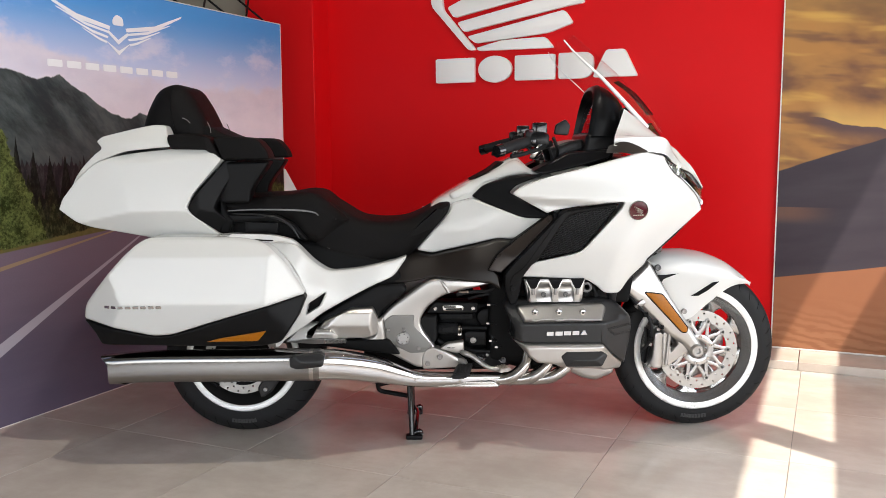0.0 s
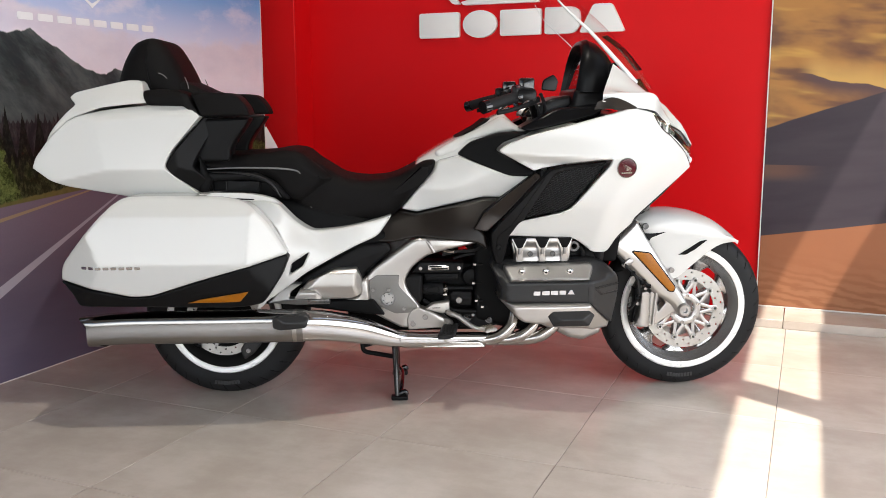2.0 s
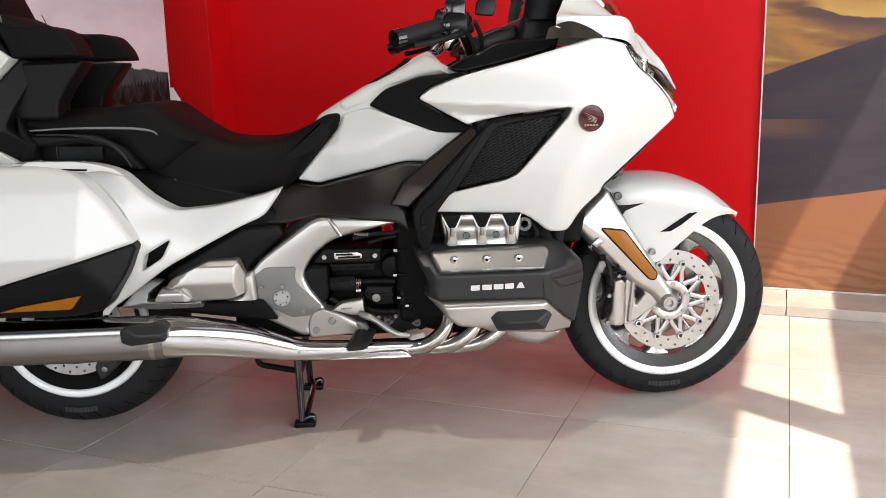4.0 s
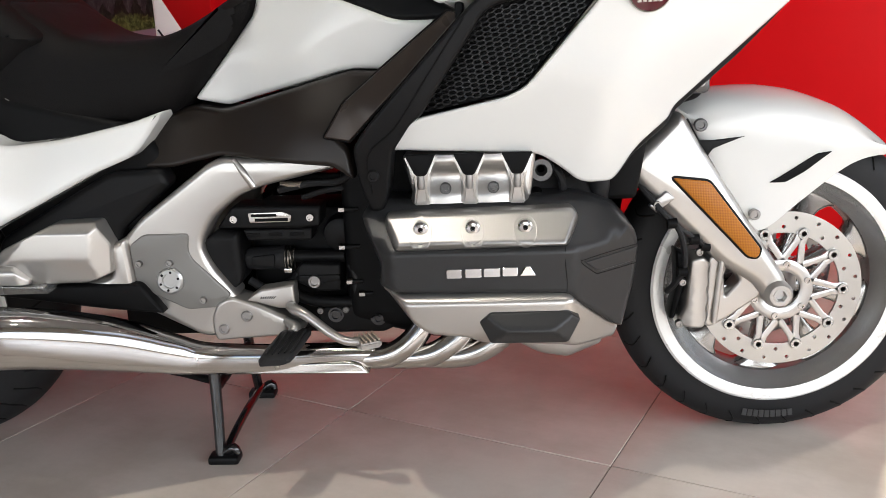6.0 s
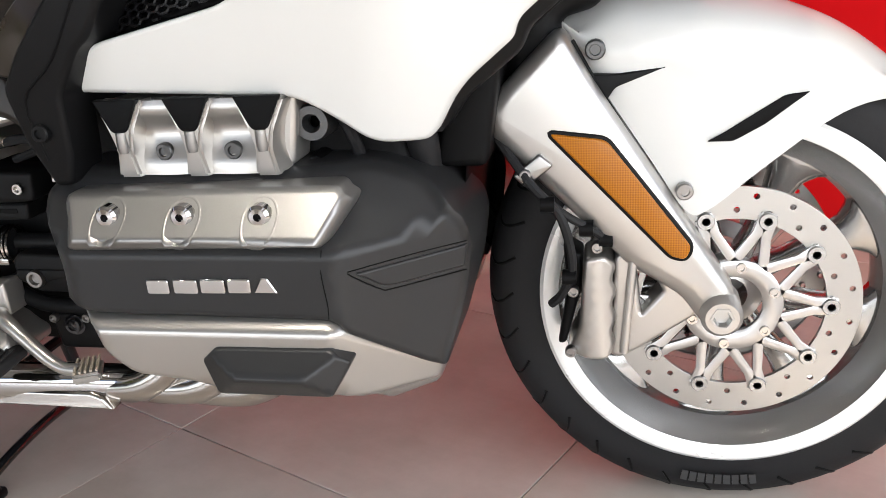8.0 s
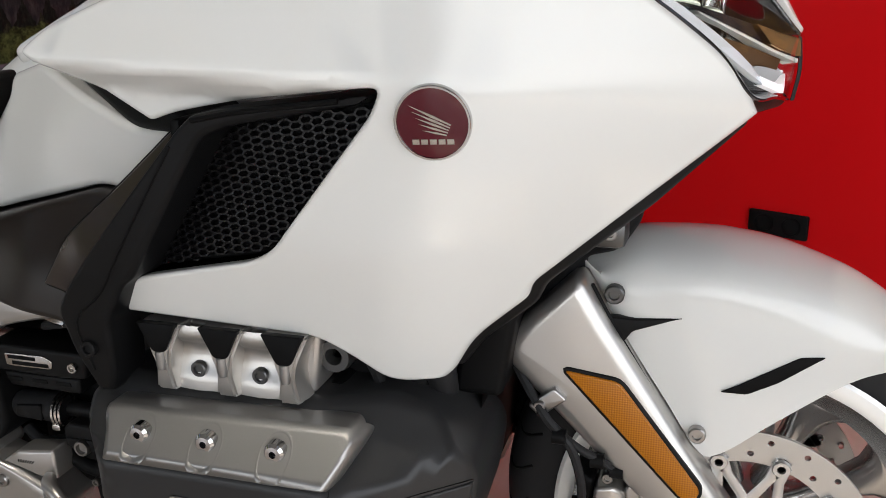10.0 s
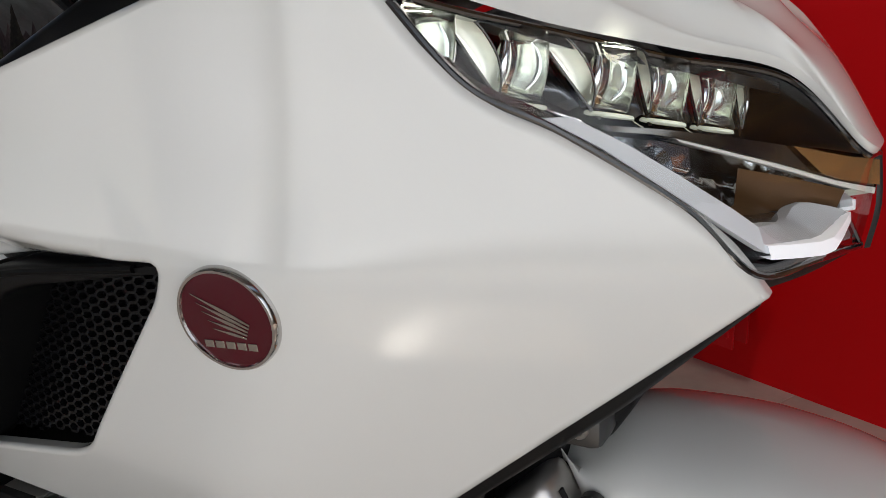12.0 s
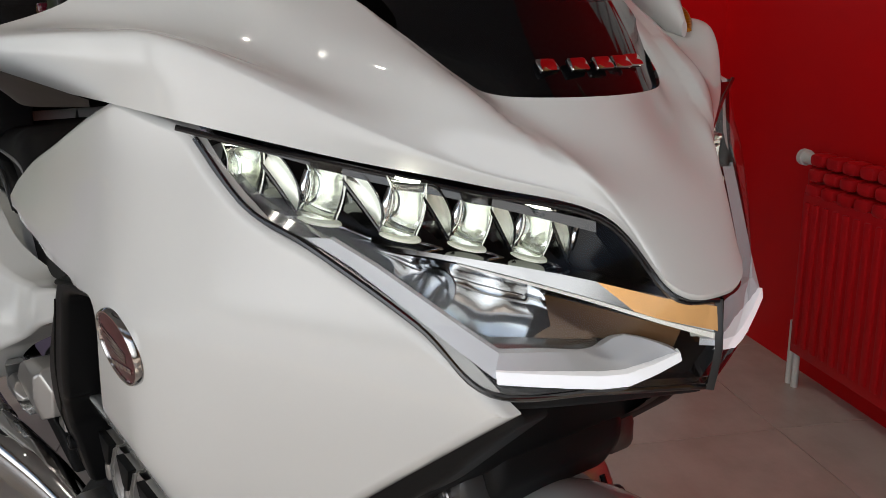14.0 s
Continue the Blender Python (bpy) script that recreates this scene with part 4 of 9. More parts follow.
def disc(parent, cx, cz, y, r0, r1, s):
    """A drilled brake disc with its carrier."""
    bm = B()
    n = 96
    loop = [(cx + r1 * math.cos(2 * math.pi * k / n), cz + r1 * math.sin(2 * math.pi * k / n)) for k in range(n)]
    holes = [[(cx + r0 * math.cos(2 * math.pi * k / 48), cz + r0 * math.sin(2 * math.pi * k / 48)) for k in range(48)]]
    for k in range(40):
        a = 2 * math.pi * k / 40
        rr = r0 + (r1 - r0) * (0.28, 0.72)[k % 2]
        holes.append([(cx + rr * math.cos(a) + 0.0036 * math.cos(b), cz + rr * math.sin(a) + 0.0036 * math.sin(b)) for b in [2 * math.pi * j / 8 for j in range(8)]])
    sheet(bm, loop, abs(y), s, 0.005, 0.0006, 0.016, holes)
    ring = part("brake_disc", bm, DISC, parent, "drilled steel brake disc")
    return ring


def wheel(name, cx, radius, lip, half, label, spokes=9, metal=None):
    bm = B()
    cz = radius
    tyre_half, half = half * 0.95, half * 1.10
    # barrel and lip
    lathe(bm, [(lip - 0.012, -half * 0.80), (lip + 0.004, -half * 0.82), (lip + 0.010, -half * 0.74), (lip - 0.004, -half * 0.60), (lip - 0.026, -half * 0.45),
               (lip - 0.030, 0.0), (lip - 0.026, half * 0.45), (lip - 0.004, half * 0.60), (lip + 0.010, half * 0.74), (lip + 0.004, half * 0.82), (lip - 0.012, half * 0.80),
               (lip - 0.022, half * 0.62), (lip - 0.040, half * 0.42), (lip - 0.046, 0.0), (lip - 0.040, -half * 0.42), (lip - 0.022, -half * 0.62), (lip - 0.012, -half * 0.80)], (cx, 0, cz), n=96)
    metal = metal or RIMGREY
    rim = part(name, bm, metal, bike, label)
    bm = B()
    lathe(bm, [(0.022, -0.050), (0.040, -0.046), (0.046, -0.030), (0.046, 0.030), (0.040, 0.046), (0.022, 0.050)], (cx, 0, cz), n=40)
    part("hub", bm, WHEELSILVER, rim)
    for k in range(spokes):
        a = radians(25) + 2 * math.pi * k / spokes
        d, t = Vector((math.cos(a), 0, math.sin(a))), Vector((-math.sin(a), 0, math.cos(a)))
        rings = []
        for rr, w, th in ((0.036, 0.013, 0.024), (0.075, 0.011, 0.020), (lip - 0.092, 0.016, 0.019), (lip - 0.066, 0.023, 0.020), (lip - 0.053, 0.034, 0.022), (lip - 0.046, 0.050, 0.023), (lip - 0.040, 0.066, 0.024), (lip - 0.030, 0.072, 0.022)):
            c = Vector((cx, 0, cz)) + d * rr
            rings.append([c + t * w * math.copysign(abs(math.cos(b)) ** 0.6, math.cos(b)) + Vector((0, th * math.copysign(abs(math.sin(b)) ** 0.6, math.sin(b)), 0)) for b in [2 * math.pi * j / 16 for j in range(16)]])
        bm = B()
        bridge(bm, rings)
        part("spoke", bm, metal, rim)
    bm = B()
    for s in (-1, 1):
        lathe(bm, [(lip - 0.0125, s * half * 0.812), (lip - 0.010, s * half * 0.835), (lip + 0.001, s * half * 0.850), (lip + 0.007, s * half * 0.852), (lip + 0.0115, s * half * 0.80)], (cx, 0, cz), n=96)
    part("bright_lip", bm, WHITESTRIPE, rim, "bright white polished rim lip")
    tyre(rim, cx, radius, lip + 0.006, tyre_half)
    return rim


front_wheel = wheel("front_wheel", FX, FR, 0.222, 0.066, "silver cast front wheel")
for s in (-1, 1):
    ring = disc(front_wheel, FX, FR, 0.078, 0.108, 0.148, s)
    for k in range(10):
        a = 2 * math.pi * k / 10
        d, t = Vector((math.cos(a), 0, math.sin(a))), Vector((-math.sin(a), 0, math.cos(a)))
        c0 = Vector((FX, s * 0.080, FR))
        q = c0 + d * 0.112
        # two slim arms from the inner ring meet at each rivet
        for sg in (-1, 1):
            b = a + sg * 0.40
            foot = c0 + Vector((math.cos(b), 0, math.sin(b))) * 0.050
            run = (q - foot).normalized()
            over = Vector((-run.z, 0, run.x))
            bm = B()
            rings = []
            for f, w in ((0.0, 0.0095), (0.2, 0.0060), (0.7, 0.0054), (0.92, 0.0098), (1.08, 0.0110)):
                c = foot + (q - foot) * f
                rings.append([c + over * w * u + Vector((0, v * 0.003 * s, 0)) for u, v in ((-1, -1), (1, -1), (1, 0.6), (0.6, 1), (-0.6, 1), (-1, 0.6))])
            bridge(bm, rings)
            part("carrier_arm", bm, WHEELSILVER, ring)
        bm = B()
        lathe(bm, [(0.0, s * 0.003), (0.0045, s * 0.003), (0.005, s * 0.006), (0.0095, s * 0.006), (0.0105, s * 0.004), (0.0105, 0)], tuple(q), n=16)
        part("rivet", bm, GREYMETAL, ring)
    bm = B()
    lathe(bm, [(0.036, s * 0.074), (0.058, s * 0.076), (0.059, s * 0.082), (0.057, s * 0.0835), (0.042, s * 0.0835), (0.036, s * 0.080)], (FX, 0, FR), n=32)
    part("carrier_ring", bm, WHEELSILVER, ring)
    for k in range(6):
        a = 2 * math.pi * (k + 0.35) / 6
        bm = B()
        lathe(bm, [(0.0, s * 0.003), (0.0030, s * 0.003), (0.0034, s * 0.005), (0.0060, s * 0.005), (0.0062, 0)], (FX + 0.050 * math.cos(a), s * 0.083, FR + 0.050 * math.sin(a)), n=12)
        part("carrier_bolt", bm, STEEL, ring)

# rear wheel: silver casting coloured dark for the shade inside it
rear_wheel = wheel("rear_wheel", RX, RR, 0.196, 0.098, "silver cast rear wheel, shade put into its colour, with a white lip", 9, SHADEDRIM)
disc(rear_wheel, RX, RR, 0.100, 0.104, 0.136, -1)
bm = B()
lathe(bm, [(0.0, -0.12), (0.05, -0.12), (0.075, -0.09), (0.08, 0.0)], (RX, 0, RR), n=32)
part("hub", bm, DARK, rear_wheel)
# rear caliper and black disc carrier, seen below the silencer
bm = B()
lathe(bm, [(0.070, -0.088), (0.108, -0.092), (0.108, -0.097), (0.094, -0.100), (0.070, -0.100)], (RX, 0, RR), n=40)
part("disc_carrier", bm, DARK, rear_wheel)
for k in range(6):
    bolt(rear_wheel, RX + 0.098 * math.cos(k * math.pi / 3 + 0.2), -0.100, RR + 0.098 * math.sin(k * math.pi / 3 + 0.2), 0.007, -1, GREYMETAL)
bm = B()
sheet(bm, rounded([(RX + 0.070, 0.150), (RX + 0.110, 0.178), (RX + 0.150, 0.235), (RX + 0.158, 0.300), (RX + 0.092, 0.300), (RX + 0.088, 0.235), (RX + 0.055, 0.190)], 0.012), 0.128, -1, 0.06, 0.008, 0.012)
rear_caliper = part("rear_caliper", bm, COVERBLACK, bike, "black rear brake caliper", 45)
bolt(rear_caliper, RX + 0.086, -0.1280, 0.186, 0.008, -1)
bolt(rear_caliper, RX + 0.126, -0.1280, 0.236, 0.008, -1)
bm = B()
tube(bm, [(RX - 0.095, -0.105, 0.262), (RX - 0.110, -0.112, 0.215), (RX - 0.086, -0.112, 0.196)], 0.007, 8, 4)
part("sensor_lead", bm, DARK, bike)

# ---- front fork covers, calipers, fender ----
for s in (-1, 1):
    bm = B()
    leg = rounded([(0.548, 0.556, 0.02), (0.640, 0.648, 0.02), (0.672, 0.592), (0.778, 0.428), (0.842, 0.332, 0.02), (0.836, 0.292, 0.02), (0.806, 0.288, 0.02),
                   (0.776, 0.330), (0.715, 0.368), (0.556, 0.528, 0.02)], 0.012)
    slab(bm, leg, s * 0.060, s * 0.126, 0.020, 4)
    fork = part("fork_cover", bm, SATIN, bike, "satin silver fork cover")
    bm = B()
    lathe(bm, [(0.0, s * 0.130), (0.008, s * 0.130), (0.010, s * 0.140), (0.019, s * 0.140), (0.024, s * 0.134), (0.026, s * 0.085)], (0.822, 0, 0.312), n=32)
    part("axle_clamp", bm, SATIN, fork)
    bm = B()
    lathe(bm, [(0.0, s * 0.132), (0.009, s * 0.132), (0.011, s * 0.1415), (0.014, s * 0.1415), (0.015, s * 0.136)], (0.822, 0, 0.312), n=6)
    part("axle_socket", bm, GREYMETAL, fork)
    bm = B()
    refl = rounded([(0.627, 0.530, 0.006), (0.690, 0.522, 0.008), (0.786, 0.396, 0.008), (0.780, 0.381, 0.006), (0.764, 0.384, 0.006)], 0.008)
    slab(bm, offset(refl, -0.004), s * 0.120, s * 0.1285, 0.002)
    part("reflector_frame", bm, BLACK, fork)
    bm = B()
    slab(bm, refl, s * 0.121, s * 0.131, 0.002)
    part("reflector", bm, AMBER, fork, "long amber side reflector")
    # lower bracket from the leg to the caliper
    bm = B()
    sheet(bm, rounded([(0.700, 0.376), (0.709, 0.384), (0.730, 0.376), (0.746, 0.372), (0.798, 0.326), (0.796, 0.304), (0.733, 0.259), (0.706, 0.244), (0.694, 0.250), (0.698, 0.272)], 0.008), 0.112, s, 0.04, 0.006, 0.014,
          [rounded([(0.727, 0.357), (0.746, 0.352), (0.757, 0.334), (0.732, 0.304)], 0.005)])
    part("caliper_bracket", bm, SATIN, fork, "", 45)
    bm = B()
    tube(bm, [(0.722, s * 0.116, 0.378), (0.712, s * 0.118, 0.256)], 0.0055, 10, 1)
    part("guard_rod", bm, SATIN, fork)
    # caliper
    bm = B()
    sheet(bm, rounded([(0.664, 0.378), (0.688, 0.383), (0.702, 0.368, 0.006), (0.697, 0.350, 0.004), (0.703, 0.335, 0.006), (0.697, 0.318, 0.004), (0.703, 0.300, 0.006), (0.697, 0.284, 0.004), (0.702, 0.268, 0.006), (0.694, 0.247), (0.643, 0.250), (0.659, 0.290)], 0.008),
          facet((0.68, 0.32, 0.126, 0.0, 0.0), (0.664, 0.32, 0.124, 0.8, 0.0), (0.69, 0.32, 0.124, -0.6, 0.0), soft=0.002), s, 0.06, 0.005, 0.010)
    cal = part("caliper", bm, SATIN, bike, "silver brake caliper", 42)
    bm = B()
    slab(bm, rounded([(0.640, 0.394), (0.664, 0.380), (0.660, 0.330), (0.642, 0.262), (0.632, 0.262), (0.644, 0.330)], 0.005), s * 0.065, s * 0.112, 0.006)
    part("caliper_back", bm, DARK, cal)
    for bx, bz in ((0.680, 0.392), (0.652, 0.336), (0.648, 0.256)):
        bolt(cal, bx, s * 0.118, bz, 0.007, s)
    # hoses
    bm = B()
    tube(bm, [(0.540, s * 0.090, 0.555), (0.585, s * 0.125, 0.500), (0.610, s * 0.140, 0.470), (0.640, s * 0.142, 0.435), (0.652, s * 0.135, 0.375), (0.640, s * 0.120, 0.335), (0.625, s * 0.110, 0.315)], 0.0055, 8, 5)
    tube(bm, [(0.600, s * 0.138, 0.478), (0.640, s * 0.136, 0.440), (0.672, s * 0.128, 0.418), (0.690, s * 0.118, 0.402)], 0.005, 8, 5)
    part("brake_hose", bm, RUBBER, bike)
    for q in ((0.625, s * 0.143, 0.452), (0.648, s * 0.134, 0.360), (0.668, s * 0.128, 0.418), (0.690, s * 0.118, 0.402)):
        bm = B()
        lathe(bm, [(0.0, -0.008), (0.0095, -0.008), (0.0095, 0.008), (0.0, 0.008)], q, axis="x", n=10)
        part("hose_clip", bm, DARK, bike)
    bm = B()
    slab(bm, rounded([(0.585, 0.482), (0.600, 0.468), (0.632, 0.494), (0.616, 0.508)], 0.004), s * 0.122, s * 0.134, 0.003)
    clip = part("hose_bracket", bm, BOLT, bike)
    bolt(clip, 0.600, s * 0.133, 0.484, 0.007, s)
    # fender side and crown
cols = [(0.640, 0.655, 0.640, 0.070), (0.690, 0.672, 0.565, 0.096), (0.742, 0.676, 0.487, 0.102), (0.780, 0.676, 0.430, 0.104), (0.806, 0.674, 0.430, 0.104),
        (0.860, 0.664, 0.476, 0.104), (0.925, 0.640, 0.528, 0.102), (0.965, 0.618, 0.548, 0.099), (1.005, 0.588, 0.553, 0.092), (1.030, 0.567, 0.548, 0.078)]
for s in (1,):
    bm = B()
    rows = []
    for f in range(9):
        row = []
        for x, zt, zb, hw in cols:
            sh = zt - 0.055 * min(1, (zt - zb) / 0.1)
            prof = [(-hw * 0.93, zb), (-hw * 0.99, zb + (sh - zb) * 0.5), (-hw, sh), (-hw * 0.86, zt - 0.026), (-hw * 0.48, zt - 0.008), (0, zt), (hw * 0.48, zt - 0.012), (hw * 0.86, zt - 0.036), (hw, sh), (hw * 0.99, zb + (sh - zb) * 0.5), (hw * 0.93, zb)]
            row.append(prof)
        rows.append(row)
        break
    lines = []
    for j in range(11):
        lines.append([(cols[i][0], rows[0][i][j][0], rows[0][i][j][1]) for i in range(len(cols))])
    patch(bm, lines, 5, 4)
    bmesh.ops.solidify(bm, geom=bm.faces[:], thickness=0.004)
    fender = part("front_fender", bm, WHITE, bike, "gloss white front fender")
for s in (-1, 1):
    # dark slab stands proud of the skin to imitate the shade in an open slot
    bm = B()
    slab(bm, rounded([(0.800, 0.512, 0.002), (0.818, 0.522), (0.880, 0.562, 0.004), (0.905, 0.565, 0.002), (0.860, 0.530), (0.828, 0.512)], 0.004), s * 0.1030, s * 0.1062, 0.001)
    part("fender_slot", bm, DARK, fender, "dark insert for the shade in an open slot")
    bm = B()
    slab(bm, rounded([(0.672, 0.590, 0.002), (0.702, 0.590), (0.755, 0.596, 0.002), (0.700, 0.575), (0.690, 0.560)], 0.004), s * 0.090, s * 0.1045, 0.002)
    part("fender_gap", bm, BLACK, fender)
    bolt(fender, 0.678, s * 0.0985, 0.617, 0.0115, s, DARKBOLT)
    bolt(fender, 0.778, s * 0.1035, 0.455, 0.010, s)
    bm = B()
    tube(bm, [(0.652, s * 0.103, 0.628), (0.690, s * 0.104, 0.560), (0.765, s * 0.104, 0.440)], 0.0035, 6, 3)
    part("fender_edge", bm, BLACK, fender)

# ---- main fairing ----
FX_KEYS = (0.10, 0.20, 0.30, 0.40, 0.50, 0.55, 0.60, 0.65, 0.70, 0.75, 0.81, 0.86)
FX_DEPTH = (0.336, 0.343, 0.348, 0.349, 0.347, 0.344, 0.333, 0.310, 0.274, 0.232, 0.181, 0.128)
_fine = np.linspace(0.10, 0.86, 153)
_curve = np.interp(_fine, FX_KEYS, FX_DEPTH)
for _ in range(3):
    _curve = np.convolve(np.pad(_curve, 6, mode="reflect", reflect_type="odd"), np.ones(13) / 13, "valid")


def skin(x, z):
    """How far the side fairing stands out: a waistline with a scooped band above it, a lower edge tucked in, a brow over the vent."""
    girth = float(np.interp(x, _fine, _curve))
    ease = lambda v: 0.03 * math.log1p(math.exp(v / 0.03))
    waist = 0.900 - 0.058 * (x - 0.12) - 0.10 * ease(x - 0.62)
    upper = 0.950 - 0.06 * ease(x - 0.45) - 0.12 * ease(x - 0.66)
    fade = min(1, max(0, (x - 0.10) / 0.56))
    tilt = 0.30 - 0.15 * fade * fade * (3 - 2 * fade)
    flank = girth - 0.165 * (waist - z)
    band = girth - tilt * (z - waist)
    crest = girth - tilt * (upper - waist) - 0.02 * (z - upper)
    top = max(band, crest) + 0.002 * math.exp(-abs(band - crest) / 0.004)
    tuck = 0.304 - 0.46 * (0.682 - z)
    nose = 0.211 - 0.225 * (x - 0.60) + 0.85 * max(-0.05, (-(x - 0.60) * 0.65 + (z - 0.65) * 0.76))
    def low(a, b, k):
        h = max(k - abs(a - b), 0) / k
        return min(a, b) - h * h * k * 0.25
    d = low(flank, top, 0.0025)
    brow = girth - min(0.036, 1.4 * (waist - 0.004 - z))
    w = min(1, max(0, (0.486 - x) / 0.05)) * min(1, max(0, (z - 0.820 - 0.13 * (x - 0.27)) / 0.014))
    if z < waist:
        d += (min(d, brow) - d) * w * w * (3 - 2 * w)
    d = low(d, tuck, 0.006)
    return low(d, nose + 0.002, 0.034)


def lean(x, z):
    """The far flank of the nose draws in towards its chin."""
    f = min(1.0, max(0.0, (x - 0.45) / 0.30))
    return 1.0 - f * f * (3 - 2 * f) * (1.0 - min(1.0, max(0.67, 0.68 + 1.8 * (z - 0.85))))


def flop(pts):
    return [(p[0], -p[1] * lean(p[0], p[2]), p[2]) for p in pts]


FAIR = rounded([(0.118, 0.904, 0.012), (0.154, 0.929, 0.02), (0.233, 0.957, 0.03), (0.365, 0.989, 0.03), (0.497, 1.025, 0.03), (0.562, 1.043, 0.01), (0.632, 1.026, 0.004), (0.649, 0.999, 0.01), (0.670, 0.973, 0.02), (0.690, 0.957, 0.02),
                (0.709, 0.947, 0.02), (0.742, 0.921, 0.02), (0.771, 0.896, 0.02), (0.792, 0.872, 0.012), (0.804, 0.851, 0.008), (0.812, 0.8335, 0.002), (0.700, 0.742, 0.02), (0.606, 0.664, 0.02), (0.600, 0.645, 0.006), (0.545, 0.600, 0.03), (0.520, 0.556, 0.012),
                (0.508, 0.545, 0.008), (0.455, 0.548, 0.02), (0.425, 0.575, 0.02), (0.385, 0.603, 0.02), (0.142, 0.615, 0.004), (0.165, 0.655, 0.01), (0.200, 0.667, 0.01), (0.338, 0.697, 0.02), (0.366, 0.712, 0.02),
                (0.486, 0.852, 0.02), (0.496, 0.874, 0.012), (0.478, 0.874, 0.008), (0.330, 0.856, 0.02), (0.270, 0.845, 0.01), (0.240, 0.836, 0.004)], 0.02)
for s in (-1, 1):
    bm = B()
    flank_skin = skin if s < 0 else (lambda x, z: skin(x, z) * lean(x, z))
    sheet(bm, FAIR, flank_skin, s, 0.008, 0.006, 0.010)
    fairing = part("side_fairing", bm, WHITE, bike, "gloss white side fairing", 50)
    # dark lining behind the fairing's front lower edge
    bm = B()
    low = rounded([(0.800, 0.836), (0.806, 0.822), (0.720, 0.738), (0.614, 0.652), (0.604, 0.628), (0.548, 0.585), (0.522, 0.548), (0.46, 0.60), (0.60, 0.80)], 0.01)
    sheet(bm, low, lambda x, z: flank_skin(x, z) - 0.022, s, 0.02, 0.004, 0.03)
    part("fairing_lining", bm, BLACK, bike, "black inner edge below the fairing", 50)
    # round badge
    bx, bz = 0.542, 0.846
    e = 0.02
    nrm = Vector(((skin(bx + e, bz) - skin(bx - e, bz)) / (2 * e) * -1, 1, (skin(bx, bz + e) - skin(bx, bz - e)) / (2 * e) * -1)).normalized()
    nrm = Vector((nrm.x, s * nrm.y, nrm.z))
    ax = Vector((1, 0, 0)) - nrm * nrm.x
    ax.normalize()
    q = Matrix((ax, nrm.cross(ax), nrm)).transposed().to_4x4()
    def put(ob):
        ob.matrix_basis = Matrix.Translation((bx, s * (skin(bx, bz) - 0.002), bz)) @ q
        return ob
    bm = B()
    lathe(bm, [(0.0, 0.004), (0.0305, 0.004), (0.0312, 0.0060), (0.0328, 0.0060), (0.034, 0.004), (0.034, 0.0)], axis="z", n=48)
    badge = put(part("badge", bm, CHROME, bike, "round dark red badge with a chrome ring"))
    bm = B()
    lathe(bm, [(0.0, 0.0056), (0.022, 0.0053), (0.0308, 0.0045)], axis="z", n=48)
    part("badge_face", bm, REDPLASTIC, badge)
    # plain silver feathers and a bar in place of the emblem
    flat = Matrix(((1, 0, 0, 0), (0, 0, 1, 0), (0, 1, 0, 0.0052), (0, 0, 0, 1)))
    for i in range(5):
        tx, tz = -0.0205 + 0.0026 * i, 0.0170 - 0.0056 * i
        ex, ez = 0.0165 - 0.0010 * i, -0.0010 - 0.0022 * i
        bm = B()
        slab(bm, [(tx, tz), (tx * 0.4 + ex * 0.6, tz * 0.42 + ez * 0.58 + 0.0008), (ex, ez), (ex - 0.0006, ez - 0.0012), (tx * 0.45 + ex * 0.55 - 0.001, tz * 0.42 + ez * 0.58 - 0.0010)], 0.0, 0.0009, 0.0002, 1)
        part("emblem_feather", bm, STEEL, badge).matrix_basis = flat
    for i in range(5):
        bm = B()
        x0 = -0.0185 + i * 0.0076
        slab(bm, [(x0, -0.0185), (x0 + 0.0062, -0.0185), (x0 + 0.0062, -0.0136), (x0, -0.0136)], 0.0, 0.0009, 0.0002, 1)
        part("emblem_bar", bm, STEEL, badge).matrix_basis = flat

# ---- vent trims with a honeycomb mesh ----
TRIM = rounded([(0.280, 0.829, 0.01), (0.300, 0.846, 0.01), (0.330, 0.851), (0.482, 0.866, 0.006), (0.478, 0.858, 0.004), (0.340, 0.836), (0.308, 0.826, 0.02), (0.205, 0.672), (0.190, 0.662, 0.01), (0.158, 0.617, 0.01),
                (0.148, 0.552), (0.138, 0.521, 0.006), (0.118, 0.519, 0.006), (0.102, 0.568), (0.097, 0.626, 0.01), (0.122, 0.660)], 0.012)
tdep = tps([(0.275, 0.828, 0.332), (0.482, 0.864, 0.318), (0.205, 0.670, 0.322), (0.155, 0.617, 0.312), (0.125, 0.490, 0.285), (0.092, 0.622, 0.315), (0.306, 0.82, 0.330)])
MESHY = rounded([(0.300, 0.830, 0.015), (0.480, 0.860, 0.008), (0.482, 0.846, 0.01), (0.362, 0.708, 0.015), (0.338, 0.698, 0.01), (0.196, 0.668, 0.006)], 0.012)
mdep = tps([(0.300, 0.830, 0.278), (0.480, 0.858, 0.290), (0.362, 0.708, 0.300), (0.196, 0.668, 0.270), (0.34, 0.76, 0.285)])
